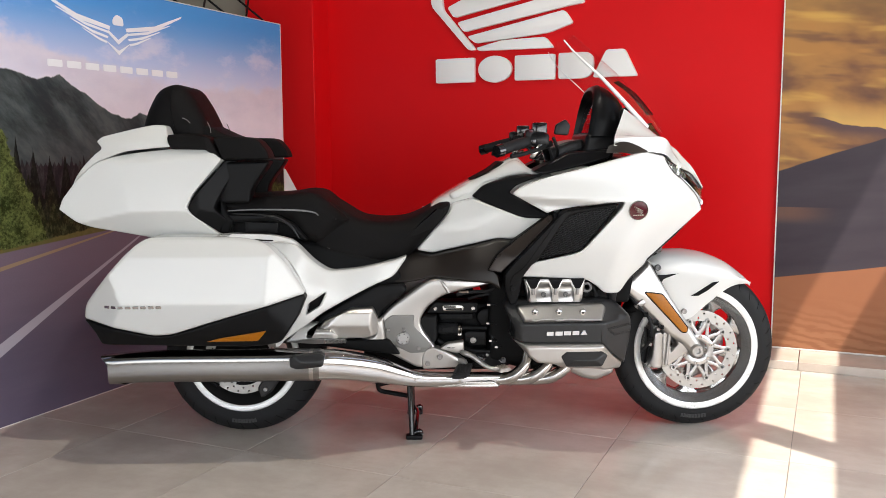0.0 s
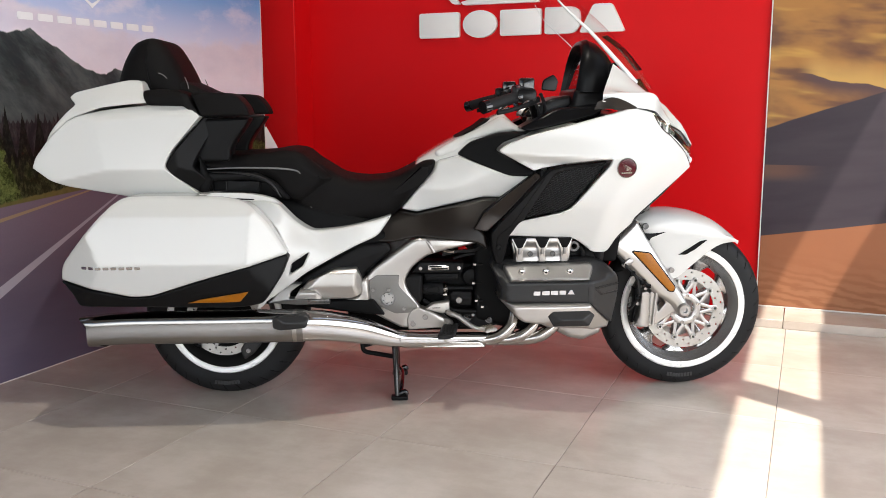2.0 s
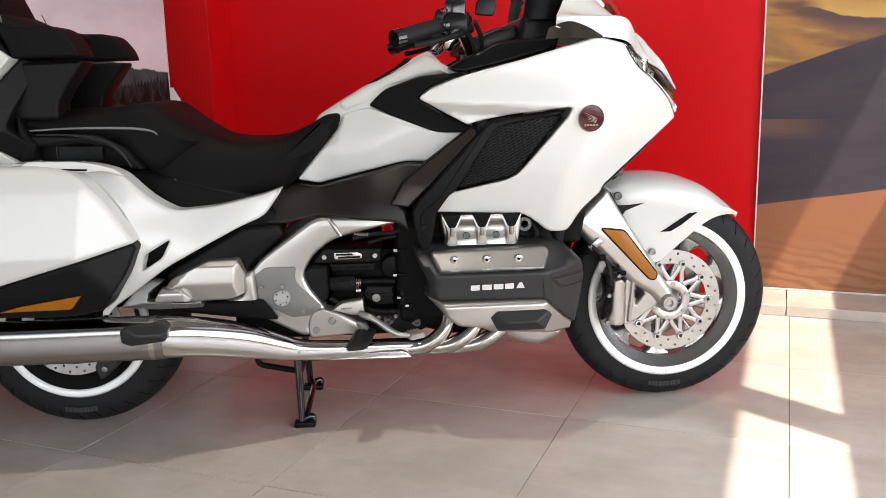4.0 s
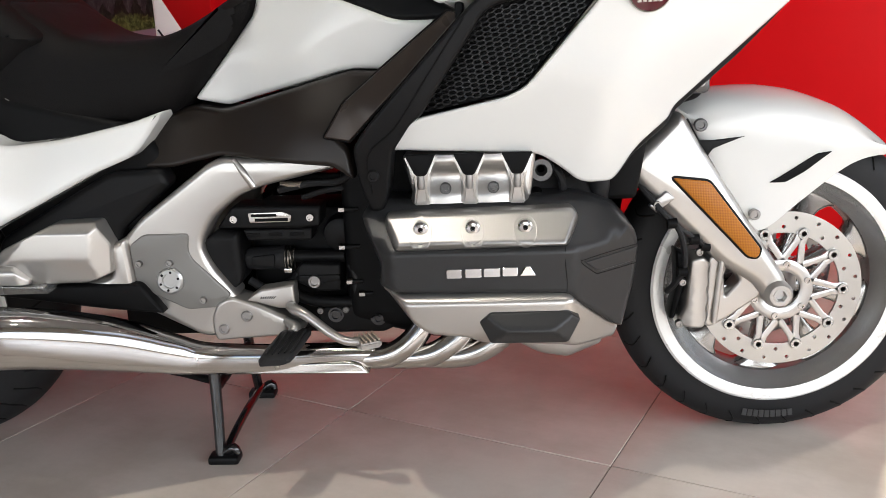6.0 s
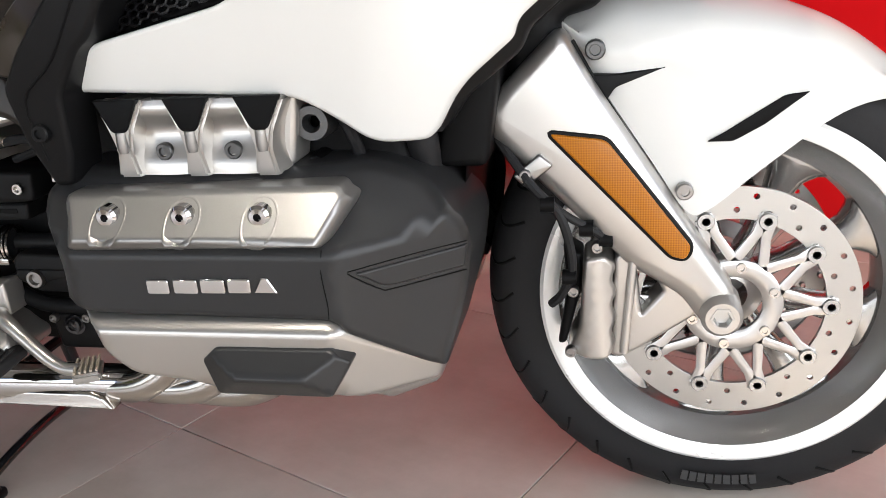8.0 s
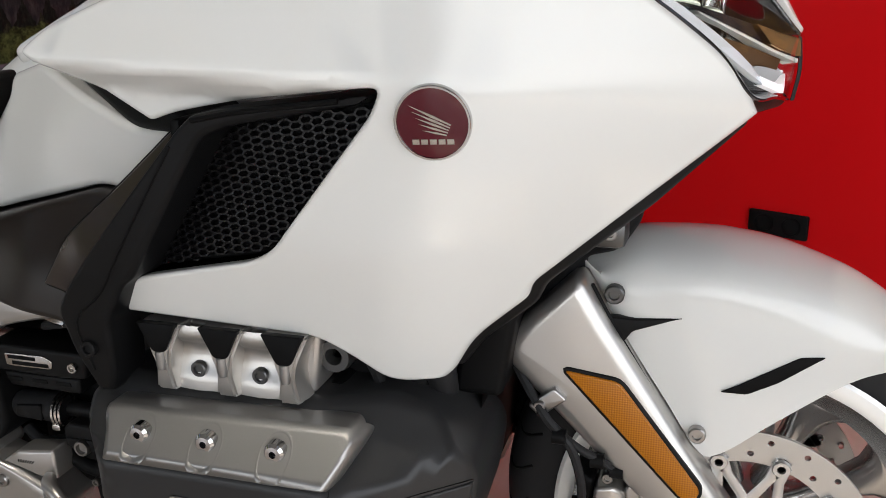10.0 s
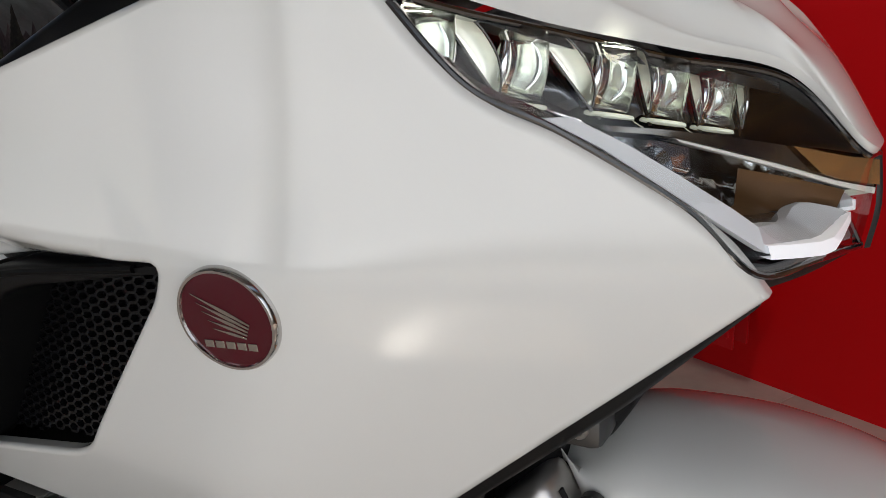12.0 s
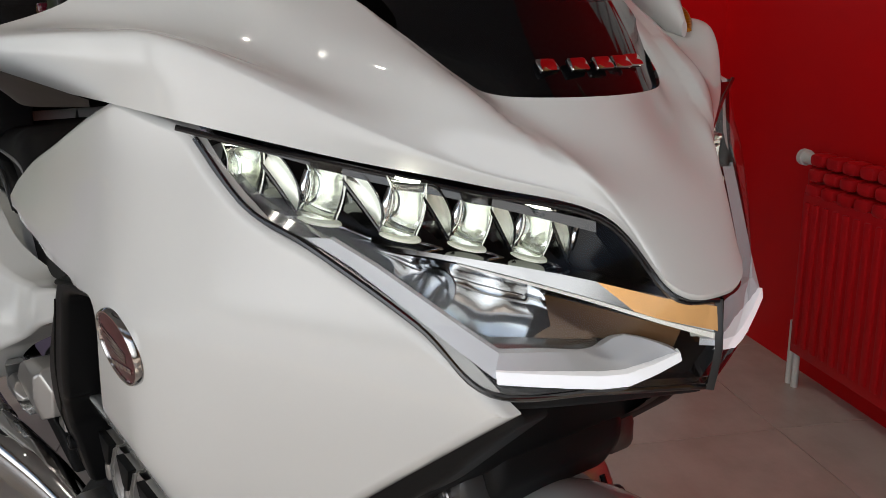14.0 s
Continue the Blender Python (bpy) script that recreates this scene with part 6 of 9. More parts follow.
    chin = [[(0.802, -0.166, 0.848), (0.830, -0.092, 0.839), (0.849, 0.0, 0.826)], [(0.792, -0.155, 0.830), (0.814, -0.088, 0.824), (0.830, 0.0, 0.815)], [(0.70, -0.14, 0.812), (0.72, -0.08, 0.800), (0.73, 0.0, 0.795)]]
    patch(bm, [fl(r) for r in chin], 6, 4)
    bmesh.ops.solidify(bm, geom=bm.faces[:], thickness=0.006 * s)
    part("chin", bm, BLACK, bike)

# centre strip of the nose
bm = B()
patch(bm, [[(0.855, -0.004, 0.897), (0.859, 0.0, 0.897), (0.855, 0.004, 0.897)], [(0.858, -0.004, 0.86), (0.862, 0.0, 0.86), (0.858, 0.004, 0.86)], [(0.853, -0.004, 0.826), (0.857, 0.0, 0.826), (0.853, 0.004, 0.826)]], 3, 3)
part("nose_strip", bm, LEDHOUSE, bike)

# black panel under the screen
bm = B()
dark_rows = [[(0.651, -0.136, 1.083), (0.697, -0.106, 1.041), (0.736, -0.056, 1.030), (0.749, 0.0, 1.029), (0.736, 0.056, 1.030), (0.697, 0.106, 1.041), (0.651, 0.136, 1.083)],
             [(0.640, -0.133, 1.100), (0.672, -0.098, 1.085), (0.698, -0.055, 1.082), (0.708, 0.0, 1.081), (0.698, 0.055, 1.082), (0.672, 0.098, 1.085), (0.640, 0.133, 1.100)],
             [(0.600, -0.140, 1.130), (0.630, -0.100, 1.135), (0.655, -0.055, 1.140), (0.664, 0.0, 1.142), (0.655, 0.055, 1.140), (0.630, 0.100, 1.135), (0.600, 0.140, 1.130)]]
patch(bm, dark_rows, 6, 6)
bmesh.ops.solidify(bm, geom=bm.faces[:], thickness=-0.004)
panel = part("front_panel", bm, PANELBLACK, bike, "gloss black panel below the windscreen", 60)
for i in range(5):
    y = -0.046 + i * 0.0245
    bm = B()
    block(bm, (-0.0062, -0.0095, -0.002), (0.0062, 0.0095, 0.003), 0.0018, 2)
    m = part("chrome_mark", bm, CHROME, panel)
    m.matrix_basis = Matrix.Translation((0.731 - 5.0 * y * y, y, 1.058)) @ Matrix.Rotation(radians(47), 4, "Y")

# windscreen
bm = B()
def arc(x, z, hw, sweep, drop):
    return [(x - sweep * (t * t), hw * t, z + drop * t * t) for t in (-1, -0.75, -0.5, -0.25, 0, 0.25, 0.5, 0.75, 1)]
patch(bm, [arc(0.712, 1.105, 0.150, 0.10, 0.020), arc(0.655, 1.180, 0.205, 0.12, 0.012), arc(0.560, 1.290, 0.225, 0.125, 0.0), arc(0.470, 1.372, 0.222, 0.115, -0.01), arc(0.395, 1.435, 0.190, 0.085, -0.015), arc(0.370, 1.455, 0.120, 0.035, -0.006)], 3, 5)
bmesh.ops.solidify(bm, geom=bm.faces[:], thickness=0.004)
ws = part("windscreen", bm, SCREEN, bike, "tall clear windscreen", 60)
ws.visible_shadow = False
# white edge tubes imitate the screen's glint, thicker on the near side
for s in (-1, 1):
    bm = B()
    tube(bm, [(x - sw, s * hw, z + dr) for x, z, hw, sw, dr in ((0.712, 1.105, 0.150, 0.10, 0.020), (0.655, 1.180, 0.205, 0.12, 0.012), (0.560, 1.290, 0.225, 0.125, 0.0), (0.470, 1.372, 0.222, 0.115, -0.01), (0.395, 1.435, 0.190, 0.085, -0.015))], [0.009, 0.008, 0.006, 0.004, 0.0025] if s < 0 else [0.002, 0.002, 0.0016, 0.0014, 0.0012], 10, 5)
    part("screen_edge", bm, EDGEGLINT, bike, "white tube for the glint on the polished windscreen edge")
bm = B()
patch(bm, [arc(0.668, 1.172, 0.045, 0.006, 0.0), arc(0.602, 1.248, 0.045, 0.006, 0.0), arc(0.538, 1.294, 0.040, 0.006, 0.0)], 2, 3)
bmesh.ops.solidify(bm, geom=bm.faces[:], thickness=0.010)
part("screen_vent", bm, BLACK, bike, "black vent strip in the windscreen")
for s in (-1, 1):
    bm = B()
    slab(bm, rounded([(0.506, 1.066), (0.514, 1.184), (0.531, 1.194), (0.542, 1.186), (0.534, 1.075)], 0.006), s * 0.160, s * 0.176, 0.004)
    part("screen_rail", bm, BLACK, bike)

# dashboard hood: a domed shell open to the rider, its display set back inside
def dome(xb, xt, w, zt, zb=1.095, n=24):
    ring = []
    for k in range(n + 1):
        t = math.pi * k / n
        c, q = math.cos(t), math.sin(t)
        z = zb + (zt - zb) * abs(q) ** 0.72
        ring.append((xb + (xt - xb) * (z - zb) / (zt - zb), -w * math.copysign(abs(c) ** 0.62, c), z))
    return ring
bm = B()
bridge(bm, [dome(0.424, 0.458, 0.141, 1.240, 1.106), dome(0.414, 0.446, 0.144, 1.250, 1.102), dome(0.404, 0.432, 0.148, 1.260, 1.096), dome(0.406, 0.434, 0.151, 1.267), dome(0.414, 0.440, 0.159, 1.274), dome(0.440, 0.455, 0.169, 1.279),
            dome(0.498, 0.488, 0.165, 1.264), dome(0.528, 0.518, 0.156, 1.236), dome(0.546, 0.544, 0.136, 1.198), dome(0.552, 0.548, 0.09, 1.14)])
dash = part("instrument_hood", bm, LIPBLACK, bike, "black domed instrument hood with a glossy display")
bm = B()
slab(bm, rounded([(0.350, 1.000), (0.392, 1.060), (0.400, 1.104), (0.512, 1.104), (0.505, 1.070), (0.492, 1.012), (0.420, 0.985)], 0.012), -0.163, 0.155, 0.02, 5)
part("hood_skirt", bm, LIPBLACK, dash)
bm = B()
bridge(bm, [dome(0.420, 0.454, 0.140, 1.239, 1.107), dome(0.425, 0.459, 0.140, 1.239, 1.107)])
part("display", bm, GLOSSBLACK, dash, "glossy dark display")
for k in range(4):
    bm = B()
    z = 1.120 + k * 0.018
    block(bm, (-0.004, -0.055 + 0.012 * k, -0.002), (-0.0015, 0.02 + 0.010 * k, 0.002), 0.0005, 1)
    part("display_bar", bm, STEEL, dash).matrix_basis = Matrix.Translation((0.4205 + 0.027 * (z - 1.10) / 0.1, 0.0, z)) @ Matrix.Rotation(radians(15), 4, "Y")
bm = B()
slab(bm, rounded([(0.230, 1.010), (0.245, 1.042), (0.330, 1.075), (0.388, 1.085), (0.395, 1.050), (0.330, 1.005)], 0.010), -0.150, 0.145, 0.012)
part("console", bm, LIPBLACK, dash)
# mirror housing with an amber lamp beyond the screen
for s in (1,):
    bm = B()
    rings = []
    for x, y, z, w, h in ((0.515, 0.236, 1.150, 0.006, 0.012), (0.535, 0.238, 1.142, 0.014, 0.024), (0.570, 0.238, 1.122, 0.018, 0.028), (0.610, 0.230, 1.096, 0.014, 0.022), (0.636, 0.218, 1.080, 0.004, 0.008)):
        rings.append([(x, s * (y + w * math.cos(t)), z + h * math.sin(t)) for t in [2 * math.pi * j / 20 for j in range(20)]])
    bridge(bm, rings)
    mirror_ob = part("mirror_housing", bm, WHITE, bike, "white mirror housing with an amber lamp")
    bm = B()
    tube(bm, [(0.585, s * 0.254, 1.108), (0.612, s * 0.244, 1.090), (0.632, s * 0.228, 1.078)], [0.005, 0.008, 0.004], 10, 4)
    part("indicator", bm, AMBER, mirror_ob, "amber indicator lamp")
for s in (-1, 1):
    bm = B()
    inn = rounded([(0.200, 0.975, 0.01), (0.250, 1.000), (0.330, 1.040), (0.420, 1.045), (0.495, 1.050), (0.470, 1.018), (0.330, 0.982), (0.230, 0.962)], 0.02)
    sheet(bm, inn, lambda x, z: 0.235 - 0.35 * (z - 0.99), s, 0.12, 0.008, 0.03)
    part("cockpit_lining", bm, LIPBLACK, bike)
    # mirror-like inner deflector
    bm = B()
    slab(bm, rounded([(0.262, 1.100), (0.268, 1.132), (0.302, 1.150), (0.318, 1.128), (0.310, 1.095)], 0.008), s * 0.285, s * 0.300, 0.004)
    part("wing_deflector", bm, LIPBLACK, bike)

# ---- handlebars ----
BAR = Matrix.Translation((0.034, 0.0, -0.012))
for s in (-1, 1):
    bm = B()
    tube(bm, [(0.225, s * 0.06, 1.010), (0.215, s * 0.16, 1.055), (0.185, s * 0.235, 1.088), (0.150, s * 0.270, 1.090)], 0.013, 10, 4)
    bar = part("handlebar", bm, GLOSSBLACK, bike)
    bar.matrix_basis = BAR
    bm = B()
    tube(bm, [(0.165, s * 0.262, 1.093), (0.105, s * 0.310, 1.078), (0.045, s * 0.356, 1.060)], [0.0175, 0.019, 0.0185], 14, 4)
    grip = part("grip", bm, RUBBER, bar, "black rubber grip")
    bm = B()
    tube(bm, [(0.050, s * 0.352, 1.061), (0.030, s * 0.366, 1.056)], 0.021, 16, 1)
    part("bar_end", bm, GLOSSBLACK, grip)
    bm = B()
    block(bm, (0.150, s * 0.262 - 0.035, 1.070), (0.215, s * 0.262 + 0.035, 1.118), 0.014)
    block(bm, (0.135, s * 0.270 - 0.018, 1.095), (0.165, s * 0.270 + 0.022, 1.128), 0.008)
    sw = part("switch_box", bm, LIPBLACK, bar)
    bm = B()
    block(bm, (0.146, s * 0.285 - 0.008, 1.118), (0.160, s * 0.285 + 0.008, 1.130), 0.003)
    part("button", bm, REDPLASTIC, sw)
    bm = B()
    block(bm, (0.160, s * 0.245 - 0.028, 1.108), (0.210, s * 0.245 + 0.028, 1.152), 0.006)
    part("reservoir", bm, GLOSSBLACK, bar, "black brake fluid reservoir")
    bm = B()
    tube(bm, [(0.225, s * 0.265, 1.082), (0.175, s * 0.315, 1.062), (0.110, s * 0.360, 1.045), (0.075, s * 0.385, 1.040)], [0.011, 0.008, 0.007, 0.008], 10, 4, flat=0.6)
    part("lever", bm, BLACK, bar)
    bm = B()
    tube(bm, [(0.235, s * 0.240, 1.10), (0.255, s * 0.205, 1.06), (0.260, s * 0.15, 1.02), (0.255, s * 0.10, 0.985)], 0.006, 8, 4)
    tube(bm, [(0.215, s * 0.225, 1.08), (0.235, s * 0.20, 1.04), (0.238, s * 0.15, 1.00), (0.230, s * 0.08, 0.975)], 0.005, 8, 4)
    part("cable", bm, RUBBER, bar)
    bm = B()
    tube(bm, [(0.205, s * 0.205, 1.075), (0.222, s * 0.175, 1.052), (0.235, s * 0.13, 1.020)], [0.016, 0.018, 0.016], 12, 3)
    part("bar_clamp", bm, CHROME, bar)
    bm = B()
    tube(bm, [(0.196, s * 0.272, 1.088), (0.178, s * 0.292, 1.066), (0.160, s * 0.300, 1.046), (0.168, s * 0.285, 1.036), (0.190, s * 0.262, 1.050)], [0.008, 0.013, 0.012, 0.010, 0.007], 12, 4)
    part("lever_mount", bm, CHROME, bar, "chrome lever mount")
    for z, y in ((1.100, 0.268), (1.090, 0.300)):
        bm = B()
        lathe(bm, [(0.0, -s * 0.006), (0.007, -s * 0.005), (0.008, s * 0.004), (0.0, s * 0.006)], (0.160, s * y, z), n=14)
        part("knob", bm, GLOSSBLACK, bar)

# ---- tank and upper body ----
bm = B()
tank = rounded([(-0.150, 0.855, 0.02), (-0.085, 0.895), (-0.010, 0.938), (0.070, 0.976), (0.112, 1.004, 0.02), (0.160, 1.024, 0.01), (0.215, 0.972), (0.300, 0.960), (0.330, 0.760), (0.10, 0.700), (-0.16, 0.70)], 0.03)
slab(bm, tank, -0.128, 0.128, 0.050, 5)
part("tank_cover", bm, WHITE, bike, "gloss white tank cover")
bm = B()
slab(bm, rounded([(-0.012, 0.938), (0.066, 0.980), (0.098, 1.006), (0.140, 1.002), (0.072, 0.950)], 0.008), -0.098, 0.098, 0.020, 4)
part("tank_pad", bm, LEATHER, bike, "black pad on the tank")
TANKW = rounded([(-0.203, 0.694, 0.01), (-0.145, 0.681, 0.01), (0.080, 0.740, 0.02), (0.155, 0.738, 0.02), (0.246, 0.816, 0.01), (0.162, 0.816, 0.02), (-0.004, 0.880, 0.01), (-0.075, 0.862, 0.02), (-0.082, 0.836, 0.01)], 0.015)
tw = tps([(-0.203, 0.694, 0.140), (-0.145, 0.681, 0.132), (0.080, 0.745, 0.200), (0.155, 0.740, 0.222), (0.240, 0.812, 0.252), (0.162, 0.816, 0.232), (0.0, 0.878, 0.168), (-0.078, 0.860, 0.140), (0.06, 0.80, 0.205), (-0.05, 0.75, 0.165), (0.02, 0.755, 0.192)])
BLK = rounded([(-0.006, 0.884, 0.01), (0.037, 0.925, 0.02), (0.134, 0.957, 0.02), (0.246, 0.964, 0.01), (0.150, 0.925, 0.01), (0.124, 0.900, 0.01), (0.262, 0.826, 0.008), (0.243, 0.814, 0.006), (0.160, 0.812, 0.02)], 0.015)
for s in (-1, 1):
    bm = B()
    sheet(bm, TANKW, tw, s, 0.10, 0.010, 0.02)
    part("tank_side", bm, WHITE, bike, "gloss white tank side panel", 50)
    bm = B()
    sheet(bm, BLK, lambda x, z: 0.150 + 0.42 * max(0, x) - 0.25 * (z - 0.86), s, 0.10, 0.010, 0.02)
    part("knee_panel", bm, BLACK, bike, "black panel beside the tank", 50)
    bm = B()
    up = rounded([(-0.085, 0.892), (-0.010, 0.934), (0.072, 0.972), (0.150, 1.015), (0.215, 0.975), (0.250, 0.966), (0.134, 0.955), (0.035, 0.924), (-0.006, 0.882), (-0.075, 0.868)], 0.015)
    sheet(bm, up, lambda x, z: 0.128 + 0.28 * max(0, x) - 0.4 * max(0, z - 0.90), s, 0.08, 0.018, 0.02)
    part("tank_shoulder", bm, WHITE, bike, "gloss white tank shoulder", 50)
    bm = B()
    cover = rounded([(-0.252, 0.668), (-0.205, 0.686), (-0.145, 0.676), (0.085, 0.738), (0.155, 0.735), (0.240, 0.808), (0.255, 0.800), (0.062, 0.640), (0.085, 0.618), (0.092, 0.565), (0.055, 0.590), (-0.140, 0.606), (-0.235, 0.585), (-0.300, 0.583)], 0.012)
    sheet(bm, cover, tps([(-0.28, 0.60, 0.185), (-0.20, 0.68, 0.150), (-0.14, 0.67, 0.170), (0.08, 0.73, 0.215), (0.24, 0.80, 0.255), (0.06, 0.64, 0.262), (0.09, 0.57, 0.272), (-0.14, 0.61, 0.215), (0.0, 0.66, 0.248)]), s, 0.12, 0.010, 0.02)
    side = part("side_cover", bm, BROWNBLACK, bike, "dark bronze-black side cover", 50)
    pill = rounded([(0.045, 0.638, 0.003), (0.088, 0.632, 0.003), (0.185, 0.730), (0.270, 0.819, 0.004), (0.250, 0.826, 0.004), (0.142, 0.742), (0.078, 0.690)], 0.006)
    pdep = tps([(0.045, 0.638, 0.272), (0.088, 0.632, 0.282), (0.270, 0.819, 0.292), (0.142, 0.742, 0.268), (0.078, 0.690, 0.268), (0.16, 0.72, 0.286), (0.11, 0.69, 0.284)])
    bm = B()
    sheet(bm, offset(pill, -0.003), lambda x, z: pdep(x, z) - 0.003, s, 0.05, 0.003, 0.014)
    part("panel_gap", bm, DARK, side, "", 50)
    bm = B()
    sheet(bm, pill, pdep, s, 0.02, 0.003, 0.012)
    part("bronze_panel", bm, BRONZE, side, "smoky bronze pillar panel", 50)

# ---- seats ----
bm = B()
seat = rounded([(-0.560, 0.660, 0.02), (-0.600, 0.735, 0.03), (-0.520, 0.880, 0.03), (-0.404, 0.806, 0.03), (-0.330, 0.796, 0.04), (-0.245, 0.800, 0.05), (-0.180, 0.826, 0.04), (-0.118, 0.864, 0.02), (-0.078, 0.866, 0.015),
                (-0.086, 0.830, 0.02), (-0.200, 0.698, 0.02), (-0.240, 0.662), (-0.424, 0.622), (-0.520, 0.614, 0.02)], 0.03)
slab(bm, seat, -0.185, 0.185, 0.060, 6)
part("rider_seat", bm, LEATHER, bike, "black vinyl rider seat")
for s in (-1, 1):
    bm = B()
    tube(bm, [(-0.545, s * 0.172, 0.745), (-0.50, s * 0.1862, 0.700), (-0.430, s * 0.1862, 0.665), (-0.34, s * 0.1862, 0.655)], 0.0016, 6, 4)
    part("seam", bm, plain("grey_thread", (0.12, 0.115, 0.11), 0.7), bike)
bm = B()
pill = rounded([(-0.900, 0.838, 0.02), (-0.895, 0.888, 0.02), (-0.780, 0.890), (-0.664, 0.894), (-0.600, 0.906, 0.02), (-0.545, 0.900, 0.02), (-0.430, 0.806, 0.02), (-0.480, 0.770), (-0.545, 0.720), (-0.610, 0.740), (-0.640, 0.800)], 0.03)
slab(bm, pill, -0.205, 0.205, 0.045, 6)
part("passenger_seat", bm, LEATHER, bike, "black vinyl passenger seat")
for s in (-1, 1):
    bm = B()
    tube(bm, [(-0.866, s * 0.2055, 0.843), (-0.750, s * 0.2065, 0.847), (-0.615, s * 0.2065, 0.844), (-0.556, s * 0.2060, 0.836), (-0.541, s * 0.2050, 0.825)], [0.0022, 0.0030, 0.0032, 0.0028, 0.0018], 6, 4)
    part("seat_piping", bm, plain("grey_piping", (0.16, 0.16, 0.16), 0.45), bike)
    # grab rail and pocket under the passenger seat
    bm = B()
    slab(bm, rounded([(-0.880, 0.836), (-0.690, 0.832), (-0.620, 0.795), (-0.575, 0.740), (-0.600, 0.738), (-0.655, 0.795), (-0.720, 0.808), (-0.860, 0.800)], 0.012), s * 0.150, s * 0.222, 0.012, 4)
    part("grab_rail", bm, BLACK, bike, "black grab rail")
    bm = B()
    slab(bm, rounded([(-0.870, 0.812), (-0.640, 0.812), (-0.580, 0.742), (-0.845, 0.752)], 0.01), s * 0.120, s * 0.190, 0.008)
    part("seat_base", bm, DARK, bike)
    bm = B()
    slab(bm, rounded([(-0.793, 0.765), (-0.789, 0.809), (-0.752, 0.804), (-0.677, 0.804), (-0.683, 0.765)], 0.006), s * 0.18, s * 0.212, 0.005)
    pocket = part("pocket", bm, BLACK, bike)
    bm = B()
    tube(bm, [(-0.790, s * 0.2125, 0.806), (-0.789, s * 0.2135, 0.772), (-0.782, s * 0.2135, 0.767), (-0.690, s * 0.2135, 0.767), (-0.680, s * 0.2125, 0.778)], 0.0022, 6, 3)
    part("pocket_rim", bm, LIPBLACK, pocket)
    bm = B()
    tube(bm, [(-0.833, s * 0.2215, 0.834), (-0.747, s * 0.2225, 0.831), (-0.675, s * 0.2225, 0.816), (-0.634, s * 0.2225, 0.789), (-0.606, s * 0.2215, 0.746)], [0.002, 0.003, 0.0045, 0.0045, 0.002], 8, 5)
    part("rail_edge", bm, COVERBLACK, bike)
bm = B()
pad = rounded([(-1.162, 1.123, 0.02), (-1.138, 1.198, 0.04), (-1.098, 1.265, 0.03), (-1.042, 1.285, 0.03), (-0.998, 1.271, 0.03), (-0.956, 1.203, 0.03), (-0.925, 1.133, 0.03), (-0.890, 1.030), (-1.020, 1.038), (-1.110, 1.078)], 0.03)
slab(bm, pad, -0.170, 0.170, 0.075, 6)
backrest = part("backrest", bm, LEATHER, bike, "tall black padded backrest")
for s in (-1, 1):
    bm = B()
    tube(bm, [(-1.006, s * 0.1705, 1.163), (-0.991, s * 0.1705, 1.157), (-0.979, s * 0.1705, 1.145)], 0.0016, 6, 3)
    part("stitching", bm, STITCH, backrest)
    bm = B()
    tube(bm, [(-0.925, s * 0.150, 1.150), (-0.916, s * 0.1515, 1.128), (-0.914, s * 0.1515, 1.112)], 0.0016, 6, 3)
    part("stitching", bm, STITCH, backrest)
    bm = B()
    tube(bm, [(-1.035, s * 0.1600, 1.275), (-1.046, s * 0.1705, 1.215), (-1.040, s * 0.1705, 1.160), (-1.030, s * 0.1705, 1.110)], 0.0014, 6, 4)
    part("panel_seam", bm, DARK, backrest)
bm = B()
slab(bm, rounded([(-0.960, 1.150, 0.03), (-0.915, 1.130, 0.03), (-0.850, 1.098), (-0.780, 1.092), (-0.790, 1.050), (-0.900, 0.900), (-0.960, 0.920)], 0.03), -0.150, 0.150, 0.035, 5)
part("lumbar_pad", bm, LEATHER, bike)
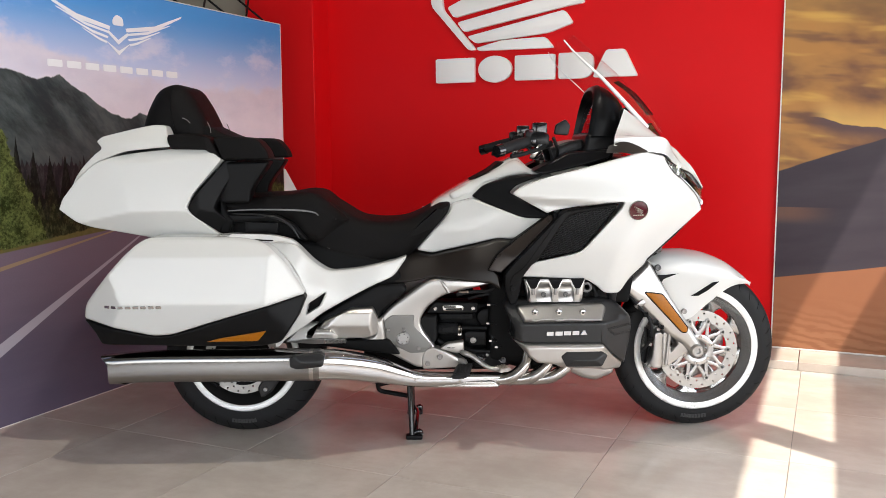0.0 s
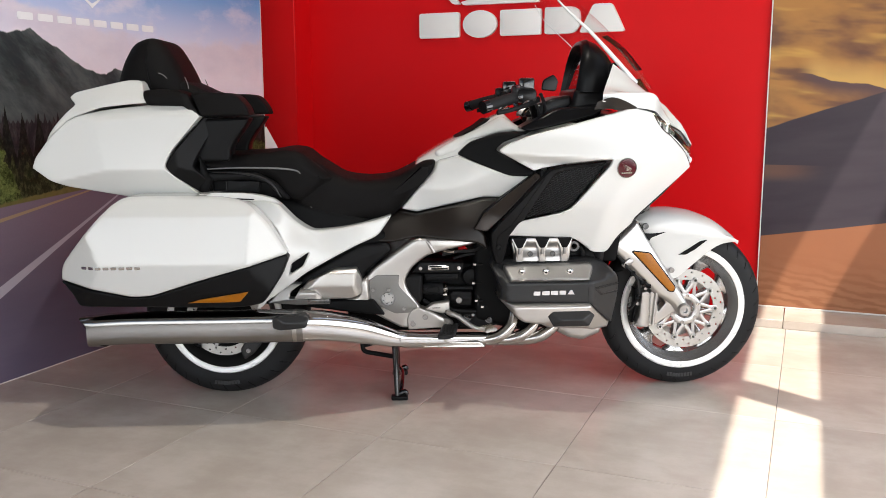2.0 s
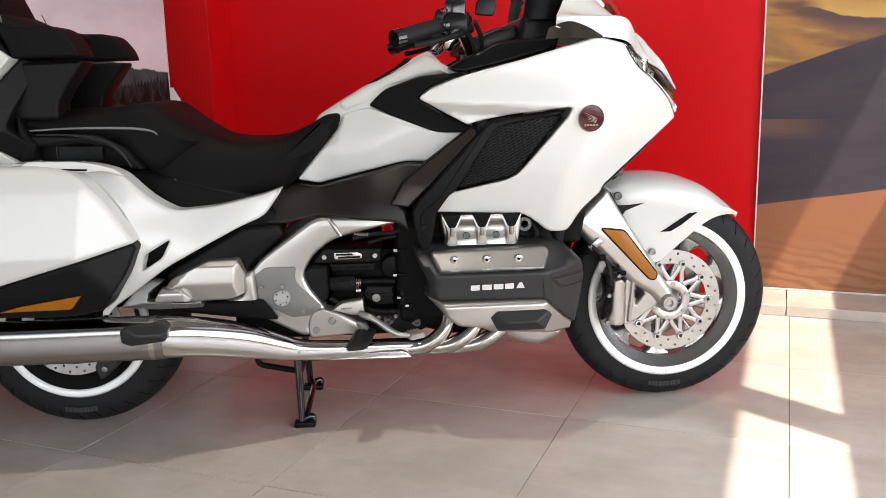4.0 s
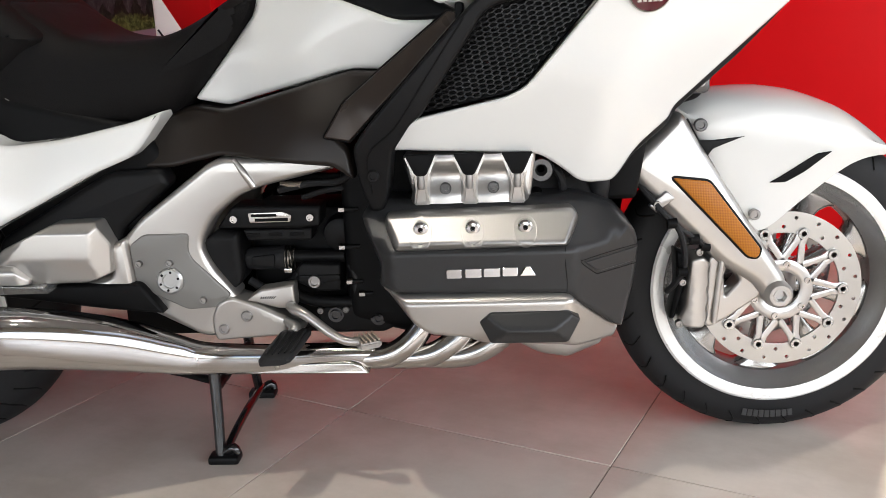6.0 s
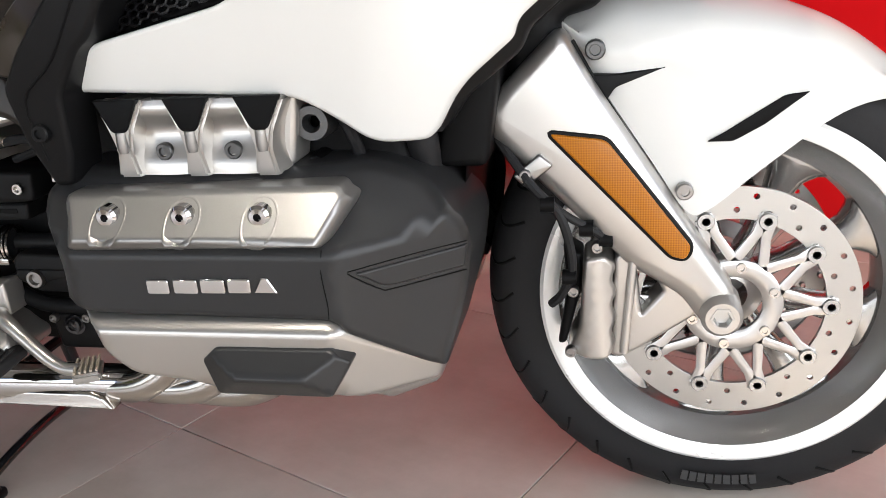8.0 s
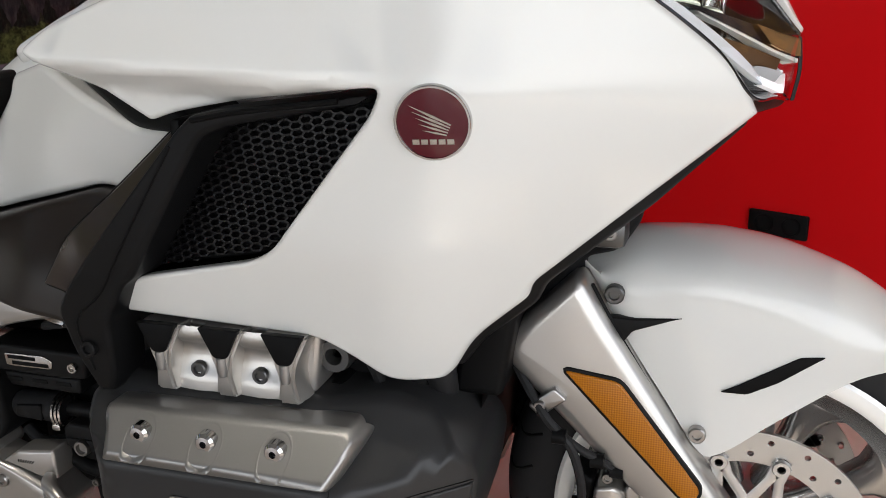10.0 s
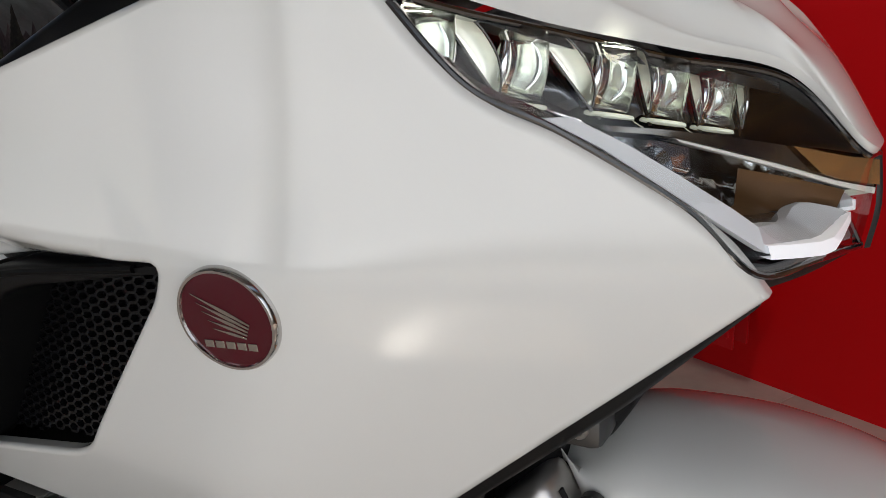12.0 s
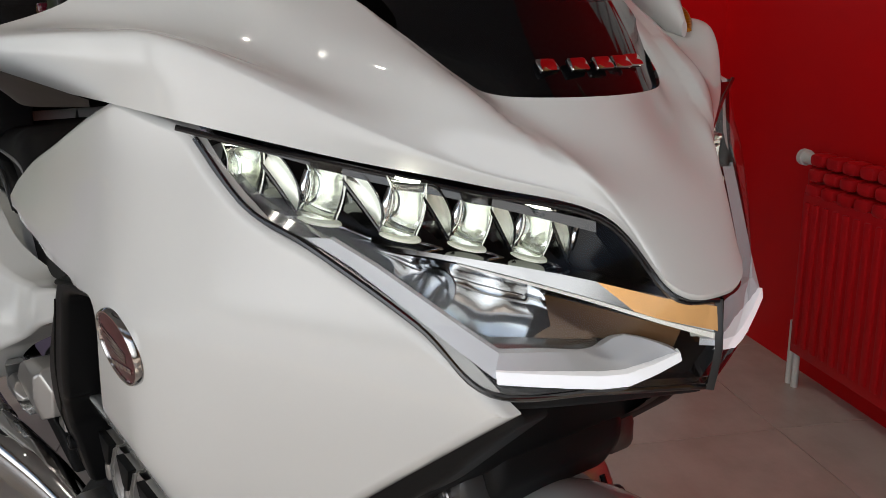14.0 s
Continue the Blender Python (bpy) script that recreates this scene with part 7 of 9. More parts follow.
for s in (-1, 1):
    bm = B()
    sheet(bm, rounded([(-1.036, 1.104, 0.006), (-0.988, 1.109, 0.01), (-0.923, 1.105, 0.01), (-0.893, 1.092, 0.008), (-0.872, 1.052, 0.01), (-0.852, 1.022, 0.004), (-0.862, 1.021, 0.004), (-0.906, 1.054, 0.006), (-0.990, 1.056), (-1.018, 1.056, 0.01), (-1.030, 1.074, 0.01)], 0.010),
          facet((-0.95, 1.075, 0.272, 0.0, -0.15), (-0.95, 1.090, 0.270, 0.0, -1.3), (-0.90, 1.07, 0.270, -0.5, -0.3), soft=0.004), s, 0.16, 0.006, 0.012)
    part("backrest_wing", bm, LEATHER, bike)
    bm = B()
    arm = rounded([(-0.883, 1.092, 0.006), (-0.855, 1.097, 0.01), (-0.757, 1.095, 0.02), (-0.730, 1.086, 0.015), (-0.703, 1.052, 0.012), (-0.692, 1.021, 0.008), (-0.852, 1.019, 0.006), (-0.866, 1.054)], 0.010)
    slab(bm, arm, s * 0.150, s * 0.268, 0.009, 4)
    part("armrest", bm, LEATHER, bike, "black padded armrest")
    bm = B()
    slab(bm, rounded([(-0.866, 1.012), (-0.700, 1.014), (-0.720, 0.984), (-0.752, 0.942), (-0.770, 0.912), (-0.774, 0.870), (-0.900, 0.870), (-0.905, 0.930)], 0.012), s * 0.130, s * 0.225, 0.010, 4)
    part("armrest_post", bm, BLACK, bike)
    bm = B()
    sheet(bm, rounded([(-0.851, 1.019, 0.004), (-0.973, 0.862, 0.014), (-0.971, 0.846, 0.010), (-0.958, 0.835, 0.010), (-0.866, 0.757, 0.008), (-0.836, 0.768, 0.008), (-0.836, 0.800, 0.02), (-0.888, 0.856, 0.014), (-0.866, 0.905, 0.02), (-0.826, 0.975), (-0.812, 1.017, 0.006)], 0.010),
          facet((-0.93, 0.856, 0.294, 0.30, -0.05), (-0.93, 0.856, 0.294, -0.62, -0.12), (-0.93, 0.852, 0.292, -0.45, 0.50), soft=0.002), s, 0.12, 0.005, 0.010)
    part("trunk_trim", bm, BLACK, bike, "black trim in front of the trunk")
    bm = B()
    slab(bm, rounded([(-0.830, 0.812), (-0.850, 0.832), (-0.870, 0.895), (-0.880, 0.770), (-0.852, 0.757)], 0.01), s * 0.150, s * 0.235, 0.012, 4)
    part("speaker_pod", bm, DARK, bike)

# ---- top trunk ----
tdepth = facet((-1.05, 0.850, 0.303, 0.0, -0.13), (-1.05, 0.846, 0.303, 0.0, 0.62), (-1.16, 0.85, 0.303, 0.16, -0.10), (-0.92, 0.85, 0.303, -0.12, 0.10), (-1.05, 1.018, 0.2812, 0.04, -0.75), soft=0.0015)
TRUNK = rounded([(-1.285, 1.006, 0.02), (-1.240, 1.028, 0.02), (-1.151, 1.045, 0.03), (-1.020, 1.058), (-0.898, 1.057, 0.01), (-0.853, 1.021, 0.006), (-0.951, 0.905, 0.02), (-0.972, 0.857, 0.015), (-0.944, 0.829, 0.02), (-0.862, 0.757, 0.008),
                 (-1.089, 0.754, 0.02), (-1.295, 0.795, 0.02), (-1.350, 0.816, 0.01), (-1.408, 0.856, 0.004), (-1.396, 0.890, 0.01), (-1.345, 0.955, 0.02)], 0.015)
LID = rounded([(-1.277, 1.084, 0.006), (-1.262, 1.100, 0.01), (-1.154, 1.126, 0.03), (-1.090, 1.140, 0.02), (-1.049, 1.137, 0.012), (-1.022, 1.064, 0.006), (-1.080, 1.060, 0.02), (-1.173, 1.050, 0.02), (-1.268, 1.017, 0.02), (-1.342, 0.958, 0.02), (-1.378, 0.896, 0.004),
               (-1.353, 0.962, 0.02), (-1.323, 1.000, 0.02), (-1.285, 1.036, 0.01), (-1.254, 1.060, 0.01)], 0.012)
for s in (-1, 1):
    bm = B()
    sheet(bm, TRUNK, tdepth, s, 0.29, 0.005, 0.011)
    part("trunk_body", bm, WHITE, bike, "gloss white top trunk", 50)
    bm = B()
    sheet(bm, LID, lambda x, z: 0.281 - 0.30 * max(0, z - 1.04) - 0.55 * max(0, z - 1.075) + 0.16 * min(0, x + 1.16), s, 0.27, 0.006, 0.018)
    part("trunk_lid", bm, WHITE, bike, "gloss white trunk lid", 50)

# ---- saddlebags ----
BAG = rounded([(-1.120, 0.745, 0.03), (-1.085, 0.768, 0.02), (-1.009, 0.770), (-0.775, 0.768, 0.05), (-0.690, 0.750, 0.05), (-0.630, 0.692, 0.04), (-0.568, 0.582, 0.01), (-0.720, 0.540), (-0.860, 0.500), (-1.000, 0.456, 0.02), (-1.060, 0.453, 0.02), (-1.294, 0.506, 0.01),
               (-1.288, 0.552, 0.02), (-1.258, 0.590, 0.03)], 0.02)
bdep = facet((-0.9, 0.560, 0.448, 0.0, -0.16), (-0.9, 0.558, 0.448, 0.0, 0.16), (-1.16, 0.56, 0.446, 0.42, 0.0), (-0.690, 0.60, 0.442, -0.40, -0.12), (-0.9, 0.715, 0.422, 0.0, -0.95), soft=0.0018)
BAGB = rounded([(-1.295, 0.503, 0.006), (-1.060, 0.450, 0.02), (-1.000, 0.453, 0.02), (-0.818, 0.511), (-0.575, 0.582, 0.01), (-0.566, 0.570, 0.01), (-0.590, 0.510, 0.02), (-0.648, 0.424, 0.015), (-0.700, 0.412), (-0.760, 0.408), (-1.240, 0.420, 0.01), (-1.258, 0.462)], 0.012)
for s in (-1, 1):
    bm = B()
    sheet(bm, BAG, bdep, s, 0.22, 0.012, 0.011)
    bag = part("saddlebag", bm, WHITE, bike, "gloss white saddlebag", 50)
    bm = B()
    sheet(bm, BAGB, lambda x, z: bdep(x, z) - 0.004 - 0.3 * max(0, 0.47 - z), s, 0.20, 0.008, 0.022)
    lower = part("lower_panel", bm, BLACK, bag, "black lower panel of the bag", 50)
    bm = B()
    rf = rounded([(-0.890, 0.429, 0.004), (-0.845, 0.442), (-0.690, 0.468, 0.004), (-0.722, 0.431, 0.006)], 0.006)
    sheet(bm, rf, lambda x, z: bdep(x, z) - 0.001 - 0.3 * max(0, 0.47 - z) + 0.002, s, 0.01, 0.002, 0.02)
    part("reflector", bm, AMBER, bag, "amber side reflector")
    for i in range(8):
        a = -1.212 + i * 0.0245
        bm = B()
        slab(bm, rounded([(a, 0.5465), (a + 0.018, 0.5465), (a + 0.018, 0.5555), (a, 0.5555)], 0.002), 0, 0.003, 0.001, 1)
        for v in bm.verts:
            v.co.y = s * (bdep(v.co.x, v.co.z) + v.co.y - 0.0005)
        part("metal_mark", bm, STEEL, bag)
    bm = B()
    slab(bm, rounded([(-1.150, 0.690), (-1.112, 0.716), (-1.085, 0.716), (-1.115, 0.680)], 0.006), s * 0.22, s * 0.352, 0.006)
    part("tail_piece", bm, GLOSSBLACK, bike)
    # white body wing in front of the bag
    bm = B()
    wing = rounded([(-0.860, 0.772, 0.02), (-0.690, 0.766, 0.05), (-0.614, 0.745, 0.04), (-0.548, 0.668, 0.03), (-0.505, 0.634, 0.03), (-0.405, 0.642, 0.03), (-0.285, 0.666, 0.02), (-0.236, 0.682, 0.006), (-0.240, 0.670, 0.01), (-0.282, 0.612, 0.02), (-0.345, 0.588, 0.02),
                    (-0.525, 0.498, 0.02), (-0.600, 0.444, 0.02), (-0.690, 0.382, 0.006), (-0.655, 0.420, 0.02), (-0.600, 0.505, 0.02), (-0.572, 0.575, 0.02), (-0.620, 0.680, 0.05), (-0.690, 0.742, 0.05), (-0.850, 0.760, 0.02)], 0.02)
    wd = tps([(-0.690, 0.766, 0.310), (-0.614, 0.745, 0.302), (-0.548, 0.668, 0.280), (-0.505, 0.634, 0.250), (-0.405, 0.642, 0.240), (-0.236, 0.682, 0.215), (-0.282, 0.612, 0.232), (-0.345, 0.588, 0.252), (-0.525, 0.498, 0.300), (-0.600, 0.444, 0.318), (-0.690, 0.382, 0.320), (-0.600, 0.505, 0.345), (-0.572, 0.575, 0.345), (-0.620, 0.680, 0.345), (-0.850, 0.765, 0.330)])
    hole = rounded([(-0.576, 0.498), (-0.566, 0.538), (-0.512, 0.568), (-0.532, 0.524)], 0.008)
    sheet(bm, wing, wd, s, 0.06, 0.010, 0.018, [hole])
    part("body_wing", bm, WHITE, bike, "gloss white body panel in front of the bag", 50)
    bm = B()
    slab(bm, offset(hole, -0.004), s * 0.22, s * 0.285, 0.004)
    part("wing_opening", bm, DARK, bike)
    bm = B()
    slab(bm, rounded([(-0.80, 0.772), (-0.785, 0.778), (-0.69, 0.776), (-0.70, 0.770)], 0.003), s * 0.30, s * 0.335, 0.002)
    part("bag_seam", bm, DARK, bag)
    bm = B()
    sheet(bm, rounded([(-0.849, 0.757, 0.004), (-0.811, 0.778, 0.008), (-0.710, 0.776), (-0.655, 0.769, 0.02), (-0.609, 0.755, 0.02), (-0.588, 0.736, 0.006), (-0.640, 0.752, 0.02), (-0.674, 0.749, 0.006), (-0.772, 0.752, 0.006)], 0.006), 0.352, s, 0.03, 0.004, 0.010)
    rail = part("top_rail", bm, WHITE, bag, "", 50)
    bm = B()
    slab(bm, rounded([(-0.776, 0.762, 0.003), (-0.672, 0.757, 0.003), (-0.676, 0.7525, 0.002), (-0.772, 0.756, 0.002)], 0.002), s * 0.345, s * 0.3535, 0.0005)
    part("rail_slot", bm, DARK, rail)

# inner black body closing the rear frame
bm = B()
slab(bm, rounded([(-1.15, 0.44), (-1.10, 0.74), (-0.60, 0.74), (-0.30, 0.66), (-0.24, 0.60), (-0.30, 0.46), (-0.55, 0.44), (-0.62, 0.60), (-1.02, 0.60), (-1.06, 0.44)], 0.02), -0.19, 0.19, 0.02)
part("rear_frame", bm, DARK, bike)
for s in (-1, 1):
    bm = B()
    slab(bm, rounded([(-0.548, 0.470), (-0.340, 0.582), (-0.250, 0.586), (-0.235, 0.560), (-0.330, 0.480), (-0.335, 0.440), (-0.560, 0.440)], 0.012), s * 0.16, s * 0.215, 0.012, 4)
    part("under_cover", bm, BLACK, bike, "black cover under the body panel")

# ---- frame plates, heat shield, foot controls ----
for s in (-1, 1):
    bm = B()
    fr = rounded([(-0.331, 0.463, 0.01), (-0.294, 0.501), (-0.165, 0.594, 0.02), (-0.140, 0.602, 0.01), (0.040, 0.597, 0.01), (0.058, 0.580, 0.006), (-0.070, 0.553, 0.02), (-0.117, 0.538, 0.02), (-0.166, 0.500, 0.02), (-0.193, 0.452, 0.02), (-0.180, 0.416, 0.02), (-0.136, 0.356, 0.01),
                  (-0.178, 0.320), (-0.180, 0.284, 0.01), (-0.205, 0.284), (-0.318, 0.345, 0.01), (-0.328, 0.373)], 0.012)
    slab(bm, fr, s * 0.150, s * 0.218, 0.011, 4)
    frame_plate = part("frame_plate", bm, SATIN, bike, "satin silver frame casting")
    bm = B()
    slab(bm, rounded([(-0.317, 0.455), (-0.290, 0.474), (-0.210, 0.474), (-0.216, 0.436, 0.02), (-0.146, 0.362), (-0.174, 0.340), (-0.226, 0.337), (-0.312, 0.381)], 0.008), s * 0.212, s * 0.2225, 0.003)
    plate = part("cover_plate", bm, PLATEGREY, frame_plate, "matt grey cover plate")
    bm = B()
    tube(bm, [(-0.120, s * 0.214, 0.598), (-0.104, s * 0.219, 0.576), (-0.090, s * 0.216, 0.552)], [0.0045, 0.0060, 0.0065], 10, 4)
    part("weld_bead", bm, SATIN, frame_plate)
    for x, z in ((-0.302, 0.423), (-0.248, 0.423), (-0.196, 0.355)):
        bolt(plate, x, s * 0.2225, z, 0.006, s)
    bm = B()
    lathe(bm, [(0.0, s * 0.2245), (0.012, s * 0.2245), (0.013, s * 0.2285), (0.020, s * 0.2285), (0.0235, s * 0.2250), (0.024, s * 0.218)], (-0.251, 0, 0.391), n=32)
    part("pivot_cap", bm, GREYMETAL, plate)
    for k in range(6):
        a = math.pi / 3 * k + 0.3
        bm = B()
        lathe(bm, [(0.0, s * 0.2292), (0.0022, s * 0.2292), (0.0025, s * 0.228)], (-0.251 + 0.0165 * math.cos(a), 0, 0.391 + 0.0165 * math.sin(a)), n=8)
        part("cap_notch", bm, DARK, plate)
    # peg hanger
    bm = B()
    sheet(bm, rounded([(-0.190, 0.313, 0.006), (-0.172, 0.349, 0.010), (-0.146, 0.359, 0.010), (-0.098, 0.342), (-0.052, 0.318), (-0.028, 0.296, 0.008), (-0.031, 0.281, 0.006), (-0.072, 0.284), (-0.181, 0.277, 0.008)], 0.010),
          facet((-0.13, 0.315, 0.2235, 0.0, 0.05), (-0.10, 0.340, 0.2235, -0.45, -0.75), (-0.05, 0.30, 0.2235, -0.35, 0.0), (-0.183, 0.30, 0.2225, 1.2, 0.0), soft=0.002), s, 0.05, 0.006, 0.010)
    hanger = part("peg_hanger", bm, SATIN, bike, "satin silver footpeg hanger", 40)
    bolt(hanger, -0.122, s * 0.2225, 0.324, 0.010, s)
    bolt(hanger, -0.165, s * 0.2215, 0.300, 0.0095, s)
    bm = B()
    slab(bm, rounded([(-0.123, 0.350), (-0.096, 0.369), (-0.037, 0.377), (-0.036, 0.334), (-0.067, 0.334)], 0.004), s * 0.180, s * 0.218, 0.005)
    guard = part("heel_guard", bm, SATIN, bike)
    for k in range(7):
        bm = B()
        x = -0.097 + k * 0.0036
        slab(bm, [(x, 0.3525), (x + 0.0022, 0.3525), (x + 0.0032 + 0.0006 * k, 0.3570), (x + 0.0010 + 0.0006 * k, 0.3570)], s * 0.2176, s * 0.2186, 0.0002, 1)
        part("guard_slot", bm, DARK, guard)
    # rubber peg on its hinge
    bm = B()
    tube(bm, [(-0.055, s * 0.218, 0.312), (-0.036, s * 0.232, 0.305), (-0.038, s * 0.245, 0.298)], [0.007, 0.012, 0.010], 10, 3)
    part("peg_arm", bm, SATIN, bike)
    bm = B()
    rings = []
    for y, w, h, x, z in ((0.236, 0.024, 0.006, -0.034, 0.297), (0.240, 0.028, 0.0085, -0.035, 0.295), (0.285, 0.030, 0.009, -0.047, 0.284), (0.315, 0.028, 0.008, -0.055, 0.277), (0.322, 0.023, 0.005, -0.057, 0.275)):
        rings.append([(x + w * math.copysign(abs(math.cos(t)) ** 0.5, math.cos(t)), s * y, z + h * math.copysign(abs(math.sin(t)) ** 0.5, math.sin(t)) + 0.10 * w * math.cos(t)) for t in [2 * math.pi * j / 24 for j in range(24)]])
    bridge(bm, rings)
    peg = part("footpeg", bm, RUBBER, bike, "folded black rubber footpeg")
    for k in range(5):
        bm = B()
        tube(bm, [(-0.054 + k * 0.0105 - 0.003, s * 0.250, 0.3015 + 0.001 * k), (-0.066 + k * 0.0105 - 0.004, s * 0.312, 0.2862 + 0.001 * k)], 0.0016, 6, 1)
        part("peg_rib", bm, RUBBER, peg)
    bm = B()
    lathe(bm, [(0.0, -0.008), (0.004, -0.006), (0.005, 0.0), (0.004, 0.006), (0.0, 0.008)], (-0.055, s * 0.305, 0.263), axis="z", n=12)
    part("peg_feeler", bm, STEEL, peg)
    # foot lever
    bm = B()
    tube(bm, [(-0.045, s * 0.222, 0.340), (-0.033, s * 0.236, 0.338), (-0.011, s * 0.248, 0.331), (0.030, s * 0.260, 0.303), (0.058, s * 0.268, 0.291), (0.085, s * 0.272, 0.291)], [0.008, 0.010, 0.009, 0.008, 0.0075, 0.008], 12, 4)
    lever = part("foot_lever", bm, SATIN, bike, "satin silver foot lever")
    bm = B()
    rings = [[(0.094 + a * 0.019 + 0.010 * b, s * (0.272 + 0.020 * b), 0.290 + a * 0.004 + z) for a, z in ((-1, -0.006), (1, -0.006), (1, 0.006), (-1, 0.006))] for b in (-1, 1)]
    bridge(bm, rings)
    bmesh.ops.bevel(bm, geom=bm.edges[:], offset=0.003, segments=2, affect="EDGES")
    pedal = part("pedal", bm, SATIN, lever)
    for k in range(5):
        bm = B()
        x = 0.079 + k * 0.0075
        tube(bm, [(x - 0.009, s * 0.2535, 0.2955 + 0.0016 * k), (x + 0.009, s * 0.2905, 0.2955 + 0.0016 * k)], 0.0018, 6, 1)
        part("pedal_rib", bm, PALERUBBER, pedal)
    # heat shield and rear swingarm cover
    bm = B()
    hs = rounded([(-0.548, 0.430, 0.004), (-0.522, 0.462), (-0.431, 0.503, 0.006), (-0.355, 0.505, 0.006), (-0.338, 0.464, 0.004), (-0.341, 0.415, 0.004), (-0.380, 0.402, 0.004), (-0.480, 0.400, 0.004), (-0.540, 0.405, 0.004)], 0.008)
    sheet(bm, hs, facet((-0.45, 0.45, 0.272, 0.0, -0.10), (-0.45, 0.450, 0.273, 0.0, 0.22), (-0.45, 0.492, 0.268, 0.0, -1.3), (-0.366, 0.45, 0.272, -1.0, 0.0), (-0.45, 0.412, 0.270, 0.0, 0.9), (-0.50, 0.46, 0.270, 0.45, -0.5), soft=0.0012), s, 0.08, 0.003, 0.008)
    shield = part("heat_shield", bm, SATIN, bike, "satin silver exhaust shield", 30)
    # raised step and the bracket that runs down to the rear
    bm = B()
    sheet(bm, rounded([(-0.566, 0.408, 0.003), (-0.548, 0.440, 0.004), (-0.498, 0.437, 0.004), (-0.474, 0.411, 0.003), (-0.476, 0.404, 0.003)], 0.004), facet((-0.52, 0.42, 0.284, 0.0, 0.10), (-0.52, 0.430, 0.284, 0.0, -1.0), (-0.488, 0.42, 0.284, -0.9, 0.0), soft=0.001), s, 0.03, 0.003, 0.008)
    part("shield_step", bm, SATIN, shield, "", 30)
    bm = B()
    sheet(bm, rounded([(-0.654, 0.393, 0.003), (-0.602, 0.445, 0.010), (-0.572, 0.460, 0.004), (-0.541, 0.460, 0.004), (-0.578, 0.432, 0.006), (-0.583, 0.409, 0.004), (-0.478, 0.402, 0.003), (-0.450, 0.402, 0.003), (-0.446, 0.386, 0.003), (-0.560, 0.384, 0.004)], 0.005),
          facet((-0.58, 0.42, 0.282, 0.15, -0.05), (-0.58, 0.402, 0.281, 0.0, 0.8), (-0.60, 0.44, 0.280, 0.3, -0.6), soft=0.0012), s, 0.04, 0.003, 0.008)
    part("shield_bracket", bm, GREYMETAL, shield, "", 30)
    bm = B()
    slab(bm, rounded([(-0.352, 0.455), (-0.318, 0.472), (-0.310, 0.36), (-0.345, 0.372), (-0.395, 0.378), (-0.398, 0.392), (-0.350, 0.405)], 0.01), s * 0.16, s * 0.235, 0.012, 4)
    part("shield_link", bm, SATIN, bike)
    bm = B()
    slab(bm, rounded([(-0.66, 0.400), (-0.55, 0.412), (-0.52, 0.392), (-0.30, 0.392), (-0.26, 0.335), (-0.36, 0.345), (-0.64, 0.385)], 0.01), s * 0.16, s * 0.240, 0.008)
    part("swingarm_cover", bm, DARK, bike)

